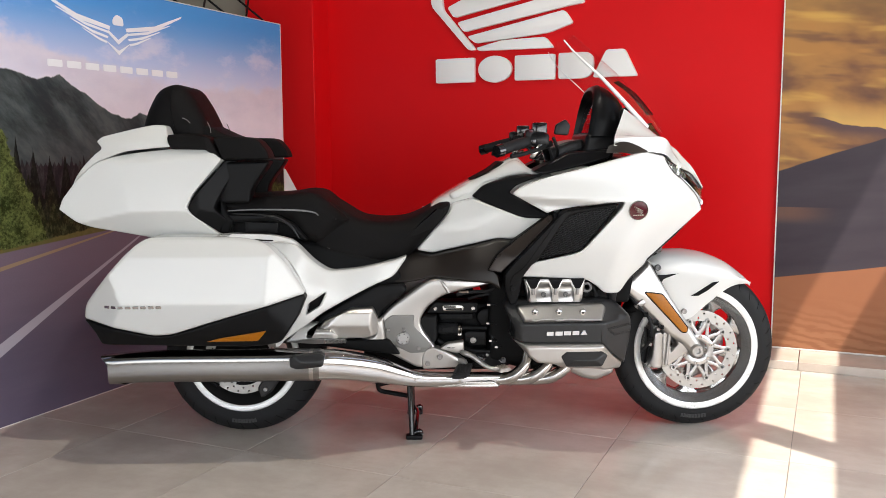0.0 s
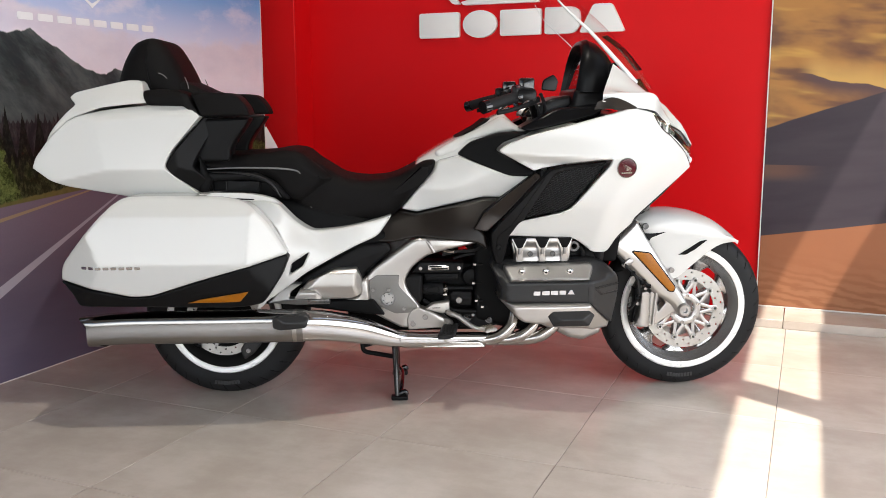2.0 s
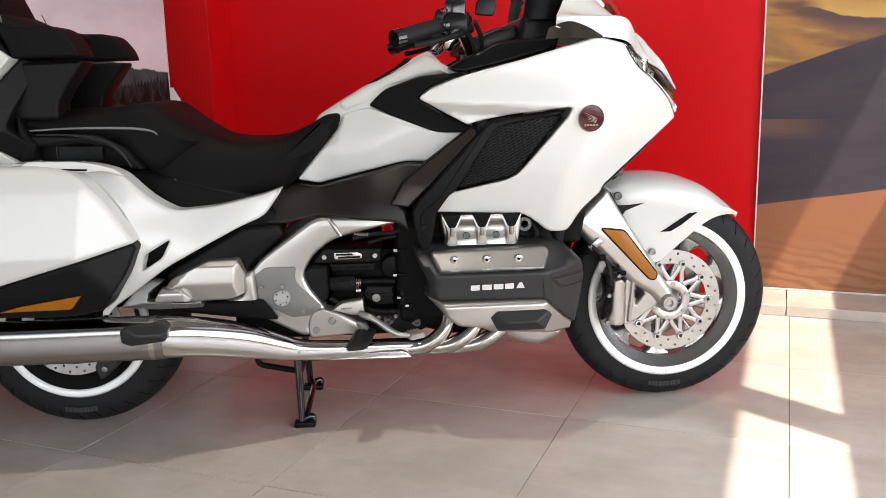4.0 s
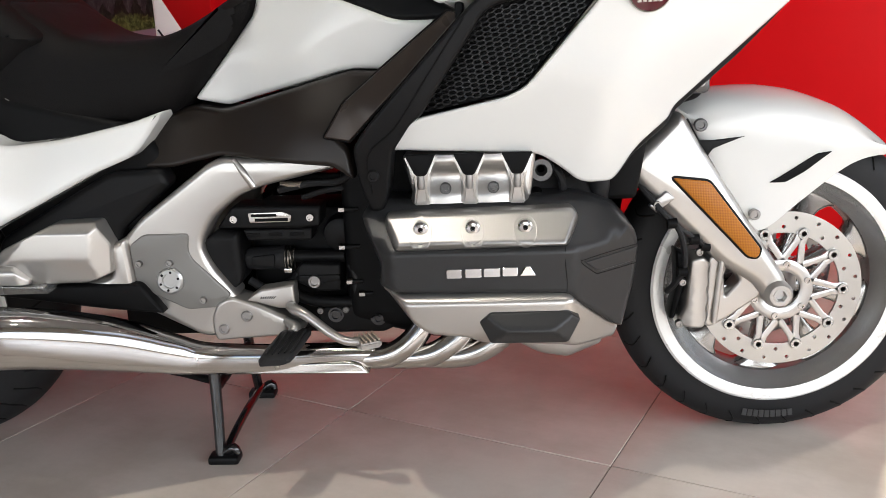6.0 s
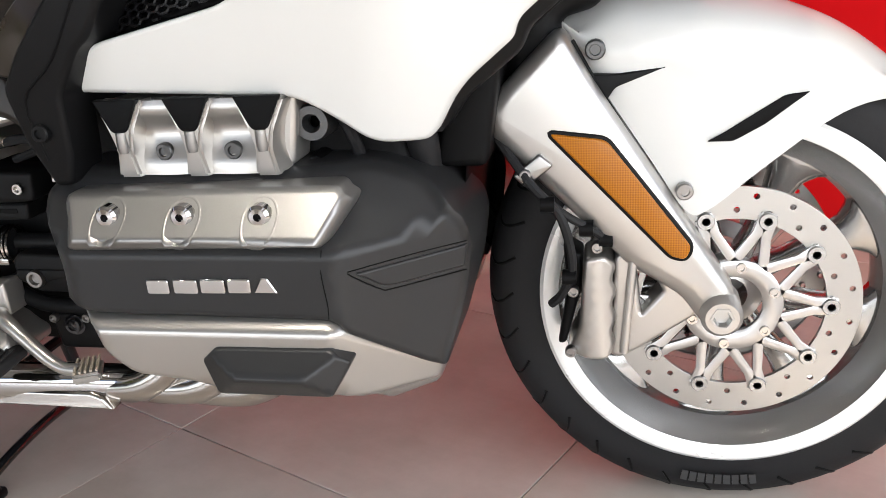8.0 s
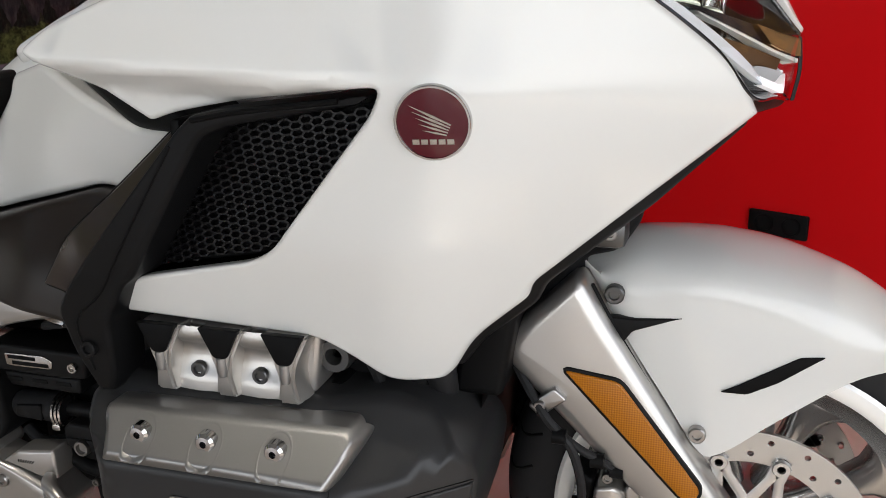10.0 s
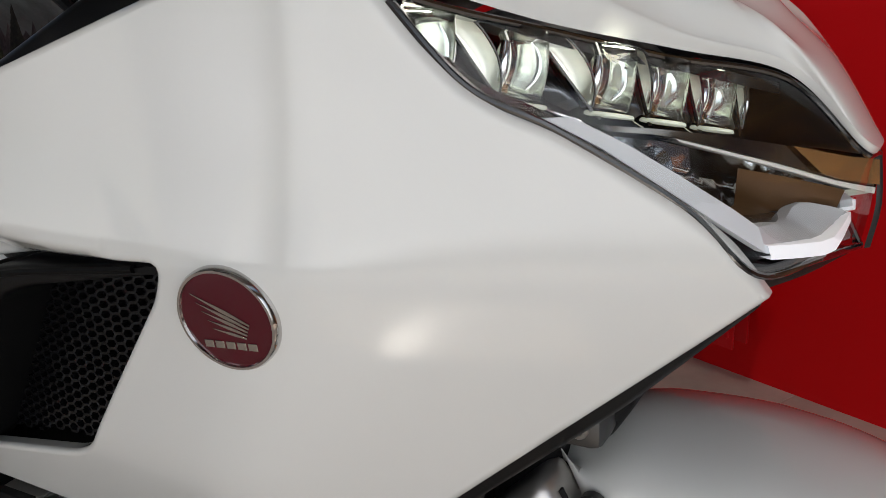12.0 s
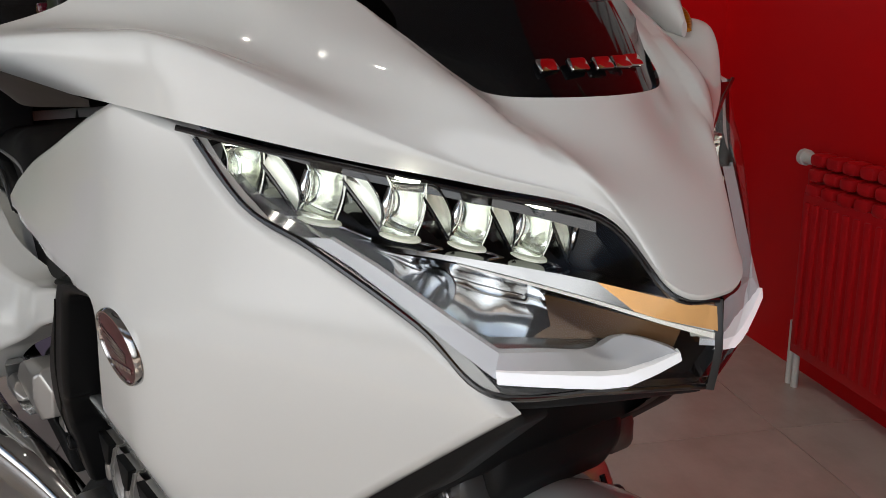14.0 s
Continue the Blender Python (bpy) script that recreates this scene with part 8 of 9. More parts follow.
# ---- exhausts ----
for s in (-1, 1):
    bm = B()
    line = [(-1.262, 0.332, 0.320, 0.040, 0.049), (-1.10, 0.332, 0.329, 0.045, 0.051), (-0.80, 0.332, 0.329, 0.046, 0.052), (-0.56, 0.326, 0.328, 0.046, 0.052), (-0.46, 0.306, 0.320, 0.044, 0.050), (-0.34, 0.268, 0.292, 0.038, 0.045), (-0.25, 0.238, 0.260, 0.030, 0.034), (-0.20, 0.224, 0.246, 0.025, 0.027), (-0.10, 0.214, 0.240, 0.0235, 0.0245), (0.03, 0.205, 0.238, 0.023, 0.0235), (0.13, 0.200, 0.236, 0.022, 0.022)]
    pts = catmull(line, 5)
    cut = next(i for i, q in enumerate(pts) if q[0] > -0.56)
    def muffler(sel, slant, boxy=0.55):
        return [[(x + (0.085 * (0.5 - 0.5 * math.sin(t)) if slant and i == 0 else 0), s * (y + w * math.copysign(abs(math.cos(t)) ** boxy, math.cos(t))), z + h * math.copysign(abs(math.sin(t)) ** boxy, math.sin(t))) for t in [2 * math.pi * j / 40 for j in range(40)]] for i, (x, y, z, w, h) in enumerate(sel)]
    bridge(bm, muffler(pts[:cut + 1], True))
    muf = part("exhaust", bm, BRUSHED, bike, "brushed steel exhaust silencer", 50)
    bm = B()
    bridge(bm, muffler(pts[cut:], False, 0.75))
    part("exhaust_cone", bm, CHROME, muf, "chrome front cone of the exhaust", 50)
    bm = B()
    rings = [[(-0.565 + o, s * (0.326 + w * math.copysign(abs(math.cos(t)) ** 0.6, math.cos(t))), 0.328 + h * math.copysign(abs(math.sin(t)) ** 0.6, math.sin(t))) for t in [2 * math.pi * j / 40 for j in range(40)]] for o, w, h in ((0.0, 0.0468, 0.0526), (0.004, 0.0474, 0.0532), (0.010, 0.0474, 0.0532), (0.014, 0.0466, 0.0524))]
    bridge(bm, rings, True, False)
    part("clamp_band", bm, STEEL, muf)
    bm = B()
    sheet(bm, rounded([(-0.628, 0.362), (-0.612, 0.372), (-0.525, 0.378), (-0.508, 0.368), (-0.516, 0.336), (-0.560, 0.330), (-0.600, 0.326), (-0.626, 0.332)], 0.006),
          facet((-0.57, 0.351, 0.396, 0.0, -0.55), (-0.57, 0.351, 0.396, 0.0, 0.30), (-0.586, 0.35, 0.395, 0.35, 0.0), (-0.530, 0.35, 0.396, -0.30, 0.0), soft=0.001), s, 0.05, 0.003, 0.008)
    part("muffler_pad", bm, COVERBLACK, muf, "black rubber bump pad", 30)
    bm = B()
    slab(bm, rounded([(-0.20, 0.216), (0.090, 0.214), (0.075, 0.232), (0.06, 0.238), (-0.19, 0.238)], 0.004), s * 0.200, s * 0.2325, 0.006)
    part("pipe_shield", bm, STEEL, muf)
    bm = B()
    lathe(bm, [(0.0, -0.003), (0.024, -0.003), (0.0265, 0.0), (0.0265, 0.006), (0.024, 0.008), (0.0, 0.008)], (-0.215, s * 0.226, 0.248), axis="x", n=24)
    part("pipe_joint", bm, CHROME, muf)
    for k, (x0, x1) in enumerate(((0.055, 0.190), (0.130, 0.270), (0.200, 0.345))):
        bm = B()
        tube(bm, [(x0 - 0.06, s * 0.195, 0.232), (x0 + 0.02, s * 0.205, 0.233), (x0 + 0.08, s * 0.212, 0.246), (x1 - 0.010, s * 0.205, 0.285), (x1 + 0.005, s * 0.185, 0.335)], [0.018, 0.020, 0.0215, 0.0215, 0.021], 16, 5)
        part("header_pipe", bm, STEEL, bike, "brushed steel exhaust header")

# ---- flat engine ----
bm = B()
slab(bm, rounded([(0.05, 0.30), (0.05, 0.60), (0.20, 0.66), (0.46, 0.62), (0.50, 0.46), (0.48, 0.28), (0.20, 0.26)], 0.02), -0.19, 0.19, 0.02)
part("engine_block", bm, DARK, bike)
edep = facet((0.3, 0.44, 0.347, 0.0, 0.02), (0.3, 0.468, 0.345, 0.0, -1.30), (0.150, 0.45, 0.345, 0.85, 0.0), (0.440, 0.45, 0.346, -0.95, 0.0), (0.52, 0.50, 0.232, -0.6, -1.6), soft=0.0014)
for s in (-1, 1):
    bm = B()
    cov = rounded([(0.100, 0.512, 0.006), (0.116, 0.534, 0.008), (0.300, 0.530), (0.452, 0.530, 0.02), (0.508, 0.508, 0.02), (0.545, 0.468, 0.02), (0.552, 0.440, 0.02), (0.545, 0.385, 0.02), (0.522, 0.306, 0.006), (0.505, 0.318), (0.425, 0.392, 0.01), (0.170, 0.396), (0.128, 0.406, 0.006), (0.132, 0.440)], 0.012)
    sheet(bm, cov, edep, s, 0.14, 0.010, 0.016)
    cover = part("cylinder_cover", bm, COVERBLACK, bike, "matte black cylinder head cover", 42)
    for i, (a, w) in enumerate(((0.237, 0.024), (0.266, 0.026), (0.295, 0.026), (0.324, 0.024), (0.351, 0.025))):
        bm = B()
        z0 = 0.4225 + i * 0.0006
        lp = rounded([(a, z0), (a + w, z0), (a + w, z0 + 0.0155), (a, z0 + 0.0155)], 0.003) if i != 4 else rounded([(a, z0), (a + w, z0), (a + w * 0.62, z0 + 0.0165), (a + w * 0.38, z0 + 0.0165)], 0.002)
        slab(bm, lp, 0.0, 0.004, 0.001, 1)
        for v in bm.verts:
            v.co.y = s * (edep(v.co.x, v.co.z) + v.co.y - 0.0005)
        part("chrome_mark", bm, CHROME, cover)
    # seam of the front end and its pressed step
    for pts, wide in (([(0.424, 0.397), (0.4245, 0.412), (0.4215, 0.445), (0.4225, 0.468)], 0.0006), ([(0.446, 0.443), (0.452, 0.436), (0.472, 0.417), (0.482, 0.4145), (0.546, 0.412)], 0.0008),
                      ([(0.446, 0.4445), (0.500, 0.4450), (0.548, 0.4435)], 0.0007)):
        bm = B()
        tube(bm, [(x, s * (edep(x, z) + 0.0002), z) for x, z in pts], wide, 6, 4)
        part("cover_seam", bm, DARK, cover)
    bm = B()
    step = rounded([(0.452, 0.4415, 0.002), (0.548, 0.4405, 0.002), (0.545, 0.417, 0.002), (0.482, 0.4185, 0.004), (0.473, 0.4215, 0.004)], 0.003)
    sheet(bm, step, lambda x, z: edep(x, z) + 0.0035, s, 0.006, 0.003, 0.012)
    part("cover_step", bm, COVERBLACK, cover, "", 42)
    # bright spark plug cover
    cdep = facet((0.29, 0.490, 0.343, 0.0, -1.12), (0.29, 0.476, 0.357, 0.0, 1.3), (0.157, 0.49, 0.345, 2.2, 0.0), (0.427, 0.49, 0.345, -2.2, 0.0), soft=0.002)
    bm = B()
    sheet(bm, rounded([(0.142, 0.518, 0.008), (0.436, 0.522, 0.008), (0.448, 0.505, 0.008), (0.428, 0.472, 0.008), (0.158, 0.466, 0.008), (0.140, 0.495, 0.008)], 0.008), cdep, s, 0.03, 0.006, 0.014)
    plug = part("plug_cover", bm, POLISHED, cover, "polished metal plug cover", 42)
    for x in (0.199, 0.280, 0.361):
        cy = cdep(x, 0.499)
        bm = B()
        rings = []
        for w, lift_ in ((1.0, 0.0002), (0.92, 0.0006), (0.80, -0.0008), (0.66, -0.0030)):
            ring = []
            for j in range(28):
                t = 2 * math.pi * j / 28
                px, pz = x + 0.019 * w * math.cos(t), 0.497 + (0.019 if math.sin(t) > 0 else 0.027) * w * math.sin(t)
                ring.append((px, s * (cdep(px, pz) + lift_), pz))
            rings.append(ring)
        bridge(bm, rings, True, False)
        seat_ring = part("bolt_seat", bm, POLISHED, plug, "", 70)
        bm = B()
        bridge(bm, [[(x + 0.0185 * 0.68 * w * math.cos(t), s * (cdep(x, 0.497) - 0.0024 + 0.0004 * (1 - w)), 0.497 + (0.019 if math.sin(t) > 0 else 0.027) * 0.68 * w * math.sin(t)) for t in [2 * math.pi * j / 28 for j in range(28)]] for w in (1.0, 0.5, 0.02)], True, False)
        part("recess", bm, GREYMETAL, seat_ring, "", 70)
        bm = B()
        lathe(bm, [(0.0, s * (cy + 0.002)), (0.0036, s * (cy + 0.002)), (0.0040, s * (cy + 0.0075)), (0.0085, s * (cy + 0.0070)), (0.0115, s * (cy + 0.004)), (0.0120, s * (cy - 0.006))], (x, 0, 0.500), n=24)
        plug_bolt = part("plug_bolt", bm, CHROME, plug)
        bm = B()
        lathe(bm, [(0.0, s * (cy + 0.0030)), (0.0037, s * (cy + 0.0030))], (x, 0, 0.500), n=6)
        part("hex_socket", bm, DARK, plug_bolt)
    # silver lower cover and skid
    sdep = facet((0.3, 0.36, 0.353, 0.0, 0.06), (0.3, 0.386, 0.354, 0.0, -1.5), (0.178, 0.36, 0.352, 1.4, 0.5), (0.425, 0.36, 0.352, -0.95, 0.25), (0.3, 0.326, 0.351, 0.0, 0.9), soft=0.0025)
    bm = B()
    sheet(bm, rounded([(0.122, 0.408, 0.006), (0.165, 0.396, 0.01), (0.425, 0.398, 0.01), (0.520, 0.306, 0.006), (0.512, 0.284, 0.006), (0.450, 0.292), (0.420, 0.300, 0.01), (0.290, 0.308, 0.01), (0.268, 0.322), (0.205, 0.330, 0.01), (0.178, 0.352)], 0.010), sdep, s, 0.10, 0.009, 0.016)
    part("lower_cover", bm, SATIN, bike, "satin silver lower engine cover", 42)
    bm = B()
    fl2 = rounded([(0.286, 0.352, 0.004), (0.304, 0.368, 0.004), (0.426, 0.369, 0.004), (0.445, 0.354, 0.004), (0.424, 0.318, 0.006), (0.304, 0.318, 0.006)], 0.006)
    sheet(bm, fl2, facet((0.365, 0.345, 0.378, 0.0, 0.0), (0.290, 0.345, 0.356, 0.55, 0.0), (0.441, 0.345, 0.356, -0.55, 0.0), (0.365, 0.366, 0.358, 0.0, -0.95), (0.365, 0.322, 0.364, 0.0, 0.7), soft=0.001), s, 0.05, 0.003, 0.007)
    part("bump_guard", bm, COVERBLACK, bike, "black bump guard", 30)
    bm = B()
    slab(bm, rounded([(0.300, 0.290), (0.470, 0.296), (0.508, 0.286, 0.006), (0.498, 0.250, 0.006), (0.438, 0.224, 0.006), (0.390, 0.232), (0.340, 0.258)], 0.010), s * 0.110, s * 0.205, 0.020, 4)
    part("skid_plate", bm, SATIN, bike, "satin silver skid plate")
    # silver intake cover: three posts under dark notches, hollowed panels between
    bm = B()
    slab(bm, rounded([(0.174, 0.594), (0.390, 0.597), (0.380, 0.521), (0.192, 0.517)], 0.006), s * 0.150, s * 0.204, 0.006, 3)
    ribs = part("rib_cover", bm, SATIN, bike, "silver intake cover with three notched posts")
    ribs.matrix_basis = Matrix.Translation((-0.0065, s * 0.052, 0.009))
    for x in (0.2435, 0.320):
        bm = B()
        prof = catmull([(0.596, 0.224), (0.586, 0.226), (0.578, 0.222), (0.570, 0.212), (0.560, 0.209), (0.545, 0.213), (0.530, 0.219), (0.517, 0.221)], 3)
        bridge(bm, [[(x + w, s * (y - 0.004 * abs(k)), z) for z, y in prof] for k, w in ((-1, -0.036), (-0.6, -0.024), (0, 0.0), (-0.6, 0.024), (-1, 0.036))], False)
        part("panel", bm, SATIN, ribs, "", 60)
    for i, x in enumerate((0.205, 0.282, 0.358)):
        bm = B()
        bridge(bm, [[(x - 0.029, s * 0.200, 0.5965), (x + 0.029, s * 0.200, 0.5965), (x + 0.027, s * 0.228, 0.5965), (x - 0.027, s * 0.228, 0.5965)],
                    [(x - 0.017, s * 0.200, 0.566), (x + 0.017, s * 0.200, 0.566), (x + 0.0125, s * 0.231, 0.564), (x - 0.0125, s * 0.231, 0.564)],
                    [(x - 0.015, s * 0.200, 0.545), (x + 0.015, s * 0.200, 0.545), (x + 0.008, s * 0.229, 0.545), (x - 0.008, s * 0.229, 0.545)],
                    [(x - 0.022, s * 0.200, 0.516), (x + 0.022, s * 0.200, 0.516), (x + 0.012, s * 0.226, 0.516), (x - 0.012, s * 0.226, 0.516)]])
        bmesh.ops.bevel(bm, geom=bm.edges[:], offset=0.003, segments=2, affect="EDGES")
        post = part("post", bm, SATIN, ribs)
        bm = B()
        slab(bm, rounded([(x - 0.0245, 0.599, 0.002), (x + 0.0245, 0.599, 0.002), (x + 0.008, 0.5645, 0.006), (x - 0.008, 0.5645, 0.006)], 0.004), s * 0.224, s * 0.2335, 0.0015)
        part("notch", bm, DARK, post, "black notch at the top of the post")
        bm = B()
        lathe(bm, [(0.0, -0.012), (0.0050, -0.012), (0.0065, -0.006), (0.0060, 0.010), (0.0, 0.012)], (x, s * 0.229, 0.555), axis="z", n=14)
        part("nub", bm, POLISHED, post)
    for x in (0.243, 0.320):
        bolt(ribs, x, s * 0.213, 0.541, 0.0095, s, DARKBOLT)
    bm = B()
    lathe(bm, [(0.006, s * 0.18), (0.010, s * 0.192), (0.018, s * 0.192), (0.020, s * 0.185), (0.020, s * 0.14)], (0.398, 0, 0.562), n=24)
    part("oil_cap", bm, DARKBOLT, ribs)
    bm = B()
    for i in range(7):
        x = 0.175 + i * 0.035
        lathe(bm, [(0.0, s * 0.226), (0.012, s * 0.226), (0.014, s * 0.21), (0.014, s * 0.15)], (x, 0, 0.520), n=14)
    block(bm, (0.13, min(s * 0.14, s * 0.225), 0.505), (0.47, max(s * 0.14, s * 0.225), 0.524), 0.006)
    part("engine_rail", bm, DARK, bike)
    bm = B()
    tube(bm, [(0.425, s * 0.17, 0.60), (0.47, s * 0.185, 0.585), (0.492, s * 0.18, 0.545), (0.492, s * 0.16, 0.50)], 0.018, 12, 4)
    tube(bm, [(0.40, s * 0.20, 0.585), (0.425, s * 0.215, 0.555), (0.43, s * 0.20, 0.52)], 0.007, 8, 4)
    part("coolant_hose", bm, RUBBER, bike)
    bm = B()
    tube(bm, [(0.44, s * 0.19, 0.555), (0.52, s * 0.15, 0.545), (0.56, s * 0.12, 0.53)], 0.006, 8, 4)
    part("wire", bm, RUBBER, bike)
    # dark works between frame and engine
    bm = B()
    slab(bm, rounded([(-0.170, 0.474), (-0.139, 0.513), (0.016, 0.510), (0.012, 0.474), (-0.030, 0.471)], 0.006), s * 0.130, s * 0.192, 0.005)
    gear = part("gear_cover", bm, BLACK, bike, "black gearbox cover with a metal plate")
    for x in (-0.137, -0.003):
        bolt(gear, x, s * 0.192, 0.491, 0.0075, s, STEEL)
    bm = B()
    slab(bm, rounded([(-0.110, 0.484), (-0.112, 0.501), (-0.050, 0.502), (-0.036, 0.496), (-0.038, 0.484), (-0.098, 0.483)], 0.003), s * 0.191, s * 0.1942, 0.001)
    tag = part("name_plate", bm, STEEL, gear, "small metal plate with dark bars")
    for k, (z, a0, a1) in enumerate(((0.4965, -0.106, -0.062), (0.4885, -0.100, -0.042))):
        bm = B()
        block(bm, (a0, min(s * 0.1940, s * 0.1948), z - 0.0026), (a1, max(s * 0.1940, s * 0.1948), z + 0.0026), 0.0003, 1)
        part("bar", bm, DARK, tag)
    bm = B()
    slab(bm, rounded([(-0.126, 0.470), (-0.003, 0.470), (-0.005, 0.448), (-0.118, 0.449)], 0.004), s * 0.12, s * 0.186, 0.004)
    rail = part("slotted_rail", bm, BLACK, gear)
    for x in (-0.108, -0.068, -0.030):
        bm = B()
        slab(bm, rounded([(x - 0.013, 0.4575), (x + 0.013, 0.4575), (x + 0.012, 0.4635), (x - 0.012, 0.4635)], 0.002), s * 0.1850, s * 0.1872, 0.0008)
        part("slot", bm, DARK, rail)
    bm = B()
    sheet(bm, rounded([(-0.198, 0.450), (-0.169, 0.473), (-0.130, 0.468), (-0.127, 0.392), (-0.133, 0.376), (-0.154, 0.361), (-0.176, 0.405)], 0.008),
          facet((-0.16, 0.43, 0.201, 0.0, 0.0), (-0.135, 0.43, 0.200, -0.9, 0.0), (-0.16, 0.462, 0.200, 0.0, -0.7), soft=0.002), s, 0.06, 0.006, 0.012)
    part("pivot_guard", bm, BLACK, bike, "", 42)
    # rubber boot, clamp rings and pipe
    bm = B()
    lathe(bm, [(0.0, -0.128), (0.016, -0.128), (0.020, -0.122), (0.0205, -0.070), (0.0225, -0.066), (0.0225, -0.058), (0.0, -0.056)], (0, s * 0.165, 0.412), axis="x", n=28)
    boot = part("boot", bm, RUBBER, bike)
    bm = B()
    slab(bm, rounded([(-0.116, 0.420), (-0.074, 0.424), (-0.074, 0.400), (-0.116, 0.404)], 0.004), s * 0.178, s * 0.1875, 0.002)
    part("boot_pad", bm, BLACK, boot)
    for x in (-0.056, -0.050, -0.044):
        bm = B()
        lathe(bm, [(0.0225, -0.0018), (0.0245, 0.0), (0.0225, 0.0018)], (x, s * 0.167, 0.412), axis="x", n=24)
        part("clamp_ring", bm, STEEL, boot)
    bm = B()
    block(bm, (-0.058, min(s * 0.176, s * 0.190), 0.390), (-0.044, max(s * 0.176, s * 0.190), 0.399), 0.002)
    part("clamp_screw", bm, STEEL, boot)
    bm = B()
    tube(bm, [(-0.042, s * 0.165, 0.414), (0.048, s * 0.165, 0.413)], 0.011, 16, 1)
    part("water_pipe", bm, BLACK, bike)
    bm = B()
    lathe(bm, [(0.0, s * 0.172), (0.020, s * 0.174), (0.029, s * 0.170), (0.032, s * 0.160), (0.032, s * 0.11)], (0.043, 0, 0.453), n=36)
    part("round_housing", bm, BLACK, bike)
    for x, z, l in ((0.051, 0.503, 0.024), (0.048, 0.436, 0.026), (0.057, 0.373, 0.018), (0.078, 0.350, 0.014)):
        bm = B()
        tube(bm, [(x + 0.006, s * 0.192, z), (x + 0.006 + l, s * 0.190, z)], 0.0042, 10, 1)
        stud = part("stud", bm, BLACK, bike)
        bm = B()
        tube(bm, [(x - 0.004, s * 0.192, z), (x + 0.006, s * 0.192, z)], 0.0062, 6, 1)
        part("stud_nut", bm, STEEL, stud)
    # pump box with its round plug
    bm = B()
    slab(bm, rounded([(-0.034, 0.400), (-0.024, 0.409), (0.043, 0.406), (0.042, 0.357), (-0.002, 0.357), (-0.034, 0.374)], 0.004), s * 0.12, s * 0.196, 0.005)
    pump = part("pump_body", bm, BLACK, bike, "black pump housing")
    bm = B()
    slab(bm, rounded([(-0.030, 0.388), (0.042, 0.388), (0.042, 0.378), (0.010, 0.372), (-0.030, 0.376)], 0.003), s * 0.19, s * 0.1985, 0.002)
    part("pump_rib", bm, BLACK, pump)
    bm = B()
    lathe(bm, [(0.0, s * 0.199), (0.0065, s * 0.199), (0.0075, s * 0.204), (0.0105, s * 0.204), (0.0115, s * 0.200), (0.0115, s * 0.19)], (-0.003, 0, 0.377), n=24)
    part("plug", bm, BOLT, pump)
    bm = B()
    tube(bm, [(-0.046, s * 0.176, 0.348), (-0.016, s * 0.180, 0.336), (0.024, s * 0.180, 0.332), (0.058, s * 0.180, 0.331)], [0.010, 0.010, 0.011, 0.010], 12, 3)
    part("lower_pipe", bm, BLACK, bike)
    bm = B()
    slab(bm, rounded([(-0.006, 0.323), (0.052, 0.331), (0.138, 0.322), (0.144, 0.290), (0.114, 0.275), (0.000, 0.275)], 0.008), s * 0.11, s * 0.186, 0.006)
    low_case = part("lower_case", bm, BLACK, bike, "black lower crankcase cover")
    for x, z, r in ((0.028, 0.310, 0.014), (0.104, 0.303, 0.014)):
        bm = B()
        lathe(bm, [(0.0, s * 0.190), (0.006, s * 0.190), (0.0065, s * 0.194), (r * 0.7, s * 0.194), (r * 0.75, s * 0.188), (r, s * 0.188), (r * 1.05, s * 0.18)], (x, 0, z), n=24)
        part("drain_plug", bm, GLOSSBLACK, low_case)
    for x, z in ((0.001, 0.319), (0.047, 0.320)):
        bolt(low_case, x, s * 0.186, z, 0.006, s)
    # valves, brackets and hoses further in
    bm = B()
    tube(bm, [(0.058, s * 0.178, 0.400), (0.068, s * 0.184, 0.380), (0.066, s * 0.182, 0.352), (0.076, s * 0.180, 0.340)], 0.007, 10, 4)
    part("coolant_hose", bm, RUBBER, bike)
    bm = B()
    tube(bm, [(-0.128, s * 0.160, 0.370), (-0.100, s * 0.165, 0.356), (-0.060, s * 0.160, 0.362), (-0.036, s * 0.150, 0.382)], 0.008, 10, 4)
    part("coolant_hose", bm, RUBBER, bike)
    bm = B()
    slab(bm, rounded([(0.074, 0.420), (0.098, 0.420), (0.098, 0.366), (0.082, 0.362)], 0.004), s * 0.13, s * 0.180, 0.004)
    part("bracket", bm, BLACK, bike)
    bm = B()
    block(bm, (-0.13, min(s * 0.02, s * 0.135), 0.27), (0.14, max(s * 0.02, s * 0.135), 0.50), 0.02)
    part("crankcase", bm, DARK, bike)
    bm = B()
    tube(bm, [(-0.055, s * 0.172, 0.548), (-0.020, s * 0.176, 0.545), (0.010, s * 0.172, 0.548)], [0.004, 0.007, 0.004], 8, 3)
    part("connector", bm, STEEL, bike)
    # wires in the upper gap
    bm = B()
    tube(bm, [(-0.06, s * 0.17, 0.535), (0.0, s * 0.18, 0.548), (0.05, s * 0.19, 0.552), (0.09, s * 0.18, 0.575)], 0.006, 8, 4)
    tube(bm, [(-0.02, s * 0.165, 0.52), (0.03, s * 0.175, 0.535), (0.085, s * 0.18, 0.54)], 0.005, 8, 4)
    part("wiring", bm, RUBBER, bike)

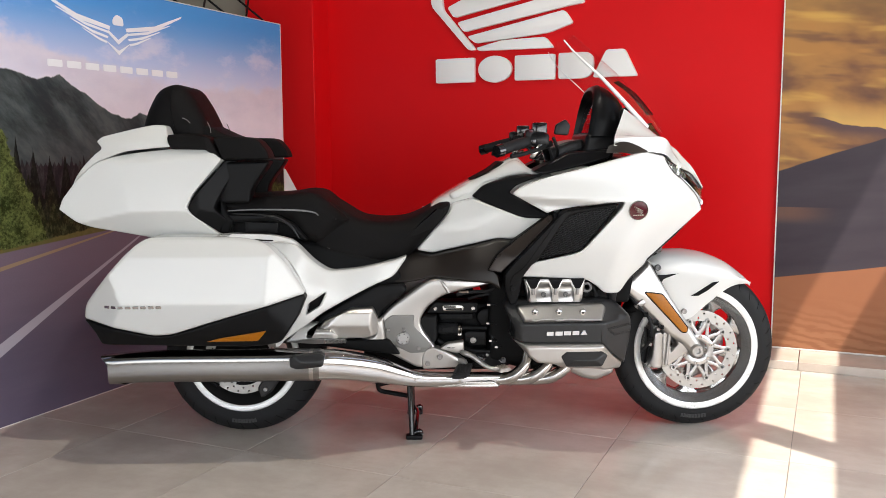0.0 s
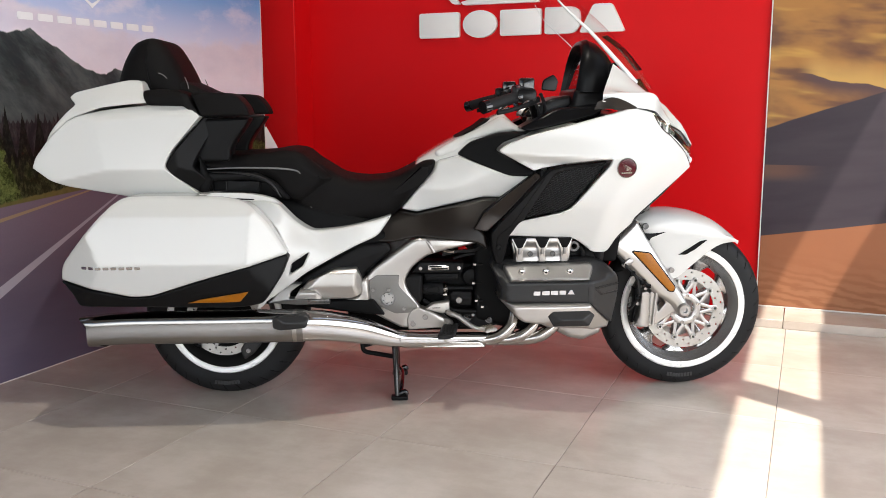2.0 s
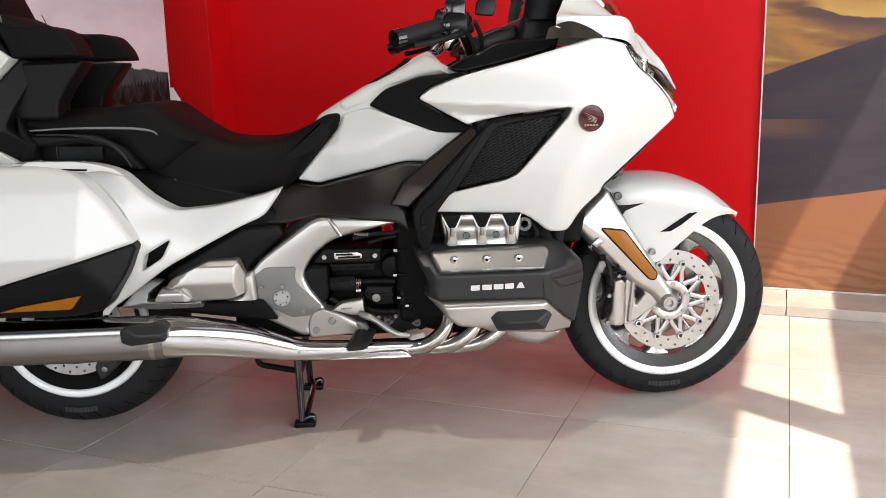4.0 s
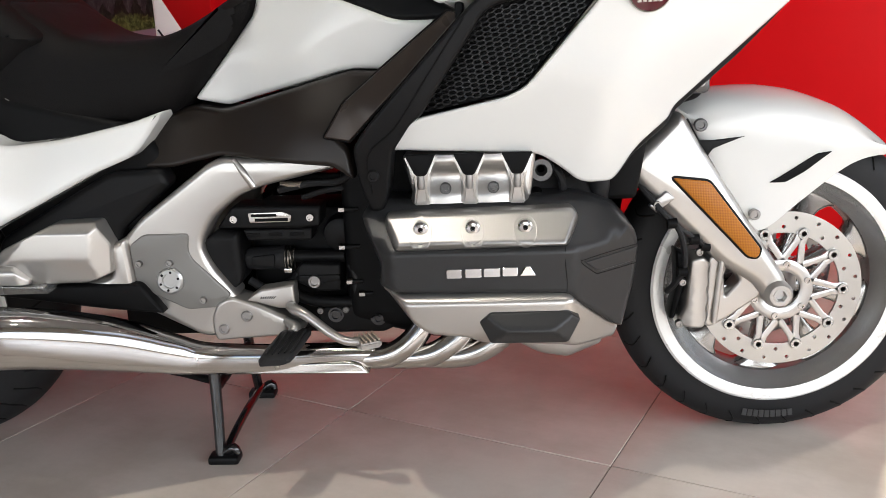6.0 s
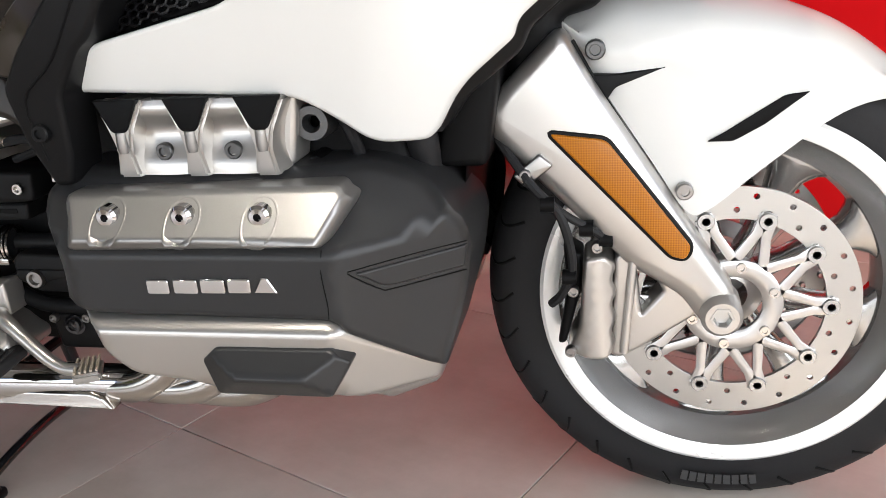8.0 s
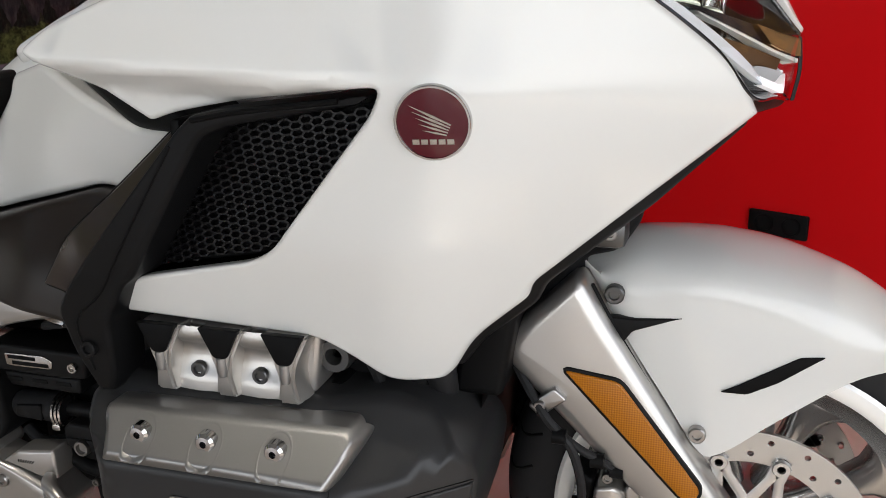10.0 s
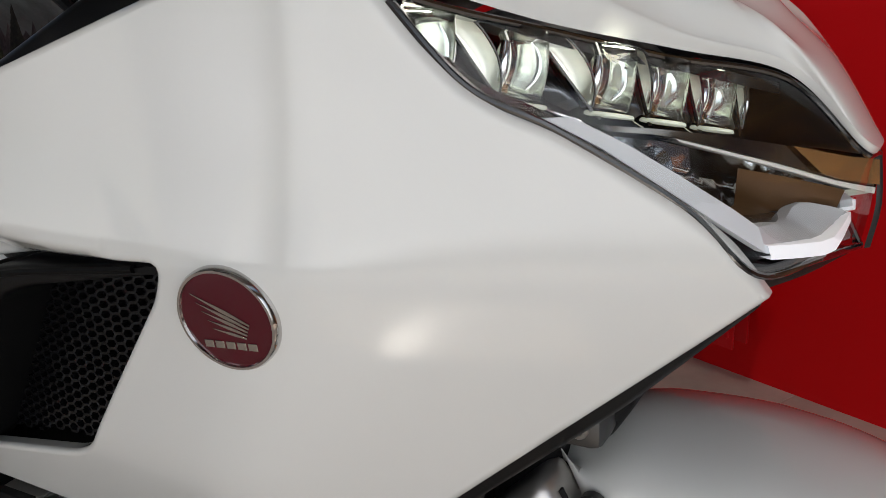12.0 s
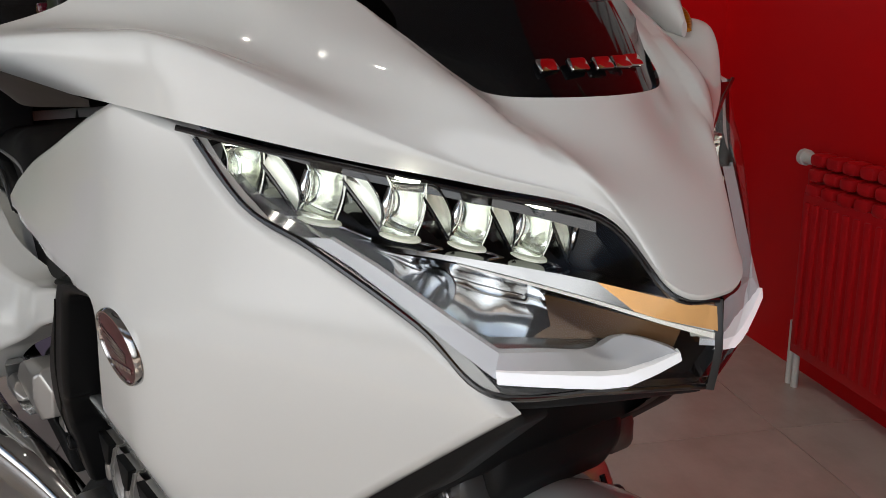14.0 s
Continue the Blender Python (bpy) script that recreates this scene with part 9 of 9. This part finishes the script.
# radiator and inner nose
bm = B()
slab(bm, rounded([(0.50, 0.50), (0.53, 0.66), (0.62, 0.80), (0.74, 0.81), (0.70, 0.72), (0.58, 0.62), (0.56, 0.50)], 0.01), -0.16, 0.16, 0.01)
part("inner_nose", bm, DARK, bike)
bm = B()
slab(bm, rounded([(0.575, 0.56), (0.575, 0.72), (0.640, 0.74), (0.700, 0.735), (0.705, 0.700), (0.680, 0.66), (0.640, 0.65), (0.640, 0.56)], 0.012), -0.085, 0.085, 0.02, 4)
yoke = part("fork_yoke", bm, BLACK, bike, "black fork yoke")
for s in (-1, 1):
    bm = B()
    block(bm, (0.640, s * 0.090 - 0.022, 0.672), (0.690, s * 0.090 + 0.022, 0.712), 0.010)
    part("yoke_clamp", bm, DARKBOLT, yoke)
    bolt(yoke, 0.672, s * 0.111, 0.692, 0.008, s)
bm = B()
patch(bm, [[(0.55, -0.15, 0.62), (0.55, 0, 0.62), (0.55, 0.15, 0.62)], [(0.53, -0.15, 0.45), (0.53, 0, 0.45), (0.53, 0.15, 0.45)], [(0.51, -0.12, 0.30), (0.51, 0, 0.30), (0.51, 0.12, 0.30)]], 3, 3)
bmesh.ops.solidify(bm, geom=bm.faces[:], thickness=0.02)
part("engine_front", bm, DARK, bike)

# ---- centre stand ----
for s in (-1, 1):
    bm = B()
    tube(bm, [(-0.232, s * 0.112, 0.215), (-0.228, s * 0.125, 0.120), (-0.224, s * 0.148, 0.012)], [0.0115, 0.011, 0.010], 12, 3)
    leg = part("stand_leg", bm, GLOSSBLACK, bike, "gloss black centre stand leg")
    bm = B()
    block(bm, (-0.246, s * 0.148 - 0.018, 0.0), (-0.186, s * 0.148 + 0.018, 0.016), 0.005)
    part("stand_foot", bm, BLACK, leg)
    bm = B()
    tube(bm, [(-0.214, s * 0.146, 0.020), (-0.196, s * 0.150, 0.030), (-0.190, s * 0.150, 0.018)], [0.010, 0.009, 0.008], 10, 3)
    part("stand_heel", bm, GLOSSBLACK, leg)
    bm = B()
    block(bm, (-0.262, s * 0.115 - 0.022, 0.195), (-0.20, s * 0.115 + 0.022, 0.225), 0.006)
    part("stand_bracket", bm, DARK, leg)
bm = B()
tube(bm, [(-0.228, -0.12, 0.140), (-0.228, 0.12, 0.140)], 0.009, 8, 1)
tube(bm, [(-0.352, -0.06, 0.186), (-0.344, -0.06, 0.158), (-0.300, -0.07, 0.150), (-0.232, -0.10, 0.146)], 0.0085, 10, 4)
tube(bm, [(-0.345, -0.06, 0.178), (-0.300, -0.06, 0.188), (-0.240, -0.09, 0.190)], 0.0075, 10, 3)
part("stand_bar", bm, BLACK, bike)
bm = B()
tube(bm, [(-0.212, -0.145, 0.024), (-0.208, -0.08, 0.038), (-0.206, 0.0, 0.044), (-0.208, 0.08, 0.038), (-0.212, 0.145, 0.024)], 0.0085, 10, 4)
part("foot_bar", bm, GLOSSBLACK, bike, "gloss black bar between the stand's feet")
bm = B()
block(bm, (-0.40, -0.10, 0.24), (0.10, 0.10, 0.34), 0.02)
part("belly", bm, DARK, bike)


# ---- floor tiles ----
TU, TN, GAP = 0.585, 0.637, 0.0022
tile_bm = B()
block(tile_bm, (GAP / 2, GAP / 2, -0.006), (TU - GAP / 2, TN - GAP / 2, 0.0), 0.0008, 1)
tile_mesh = finish(tile_bm, "tile")
tile_mesh.materials.append(TILE)
for i in range(-7, 5):
    for j in range(-10, 3):
        u, n = -0.038 + i * TU, 0.060 + j * TN
        if u > RIGHT or u < LEFT or n < FRONT or n > BACK:
            continue
        one = new("tile", tile_mesh)
        one.parent = floor
        one.matrix_parent_inverse = Matrix.Identity(4)
        one.matrix_basis = Matrix.Translation((u, n, 0))
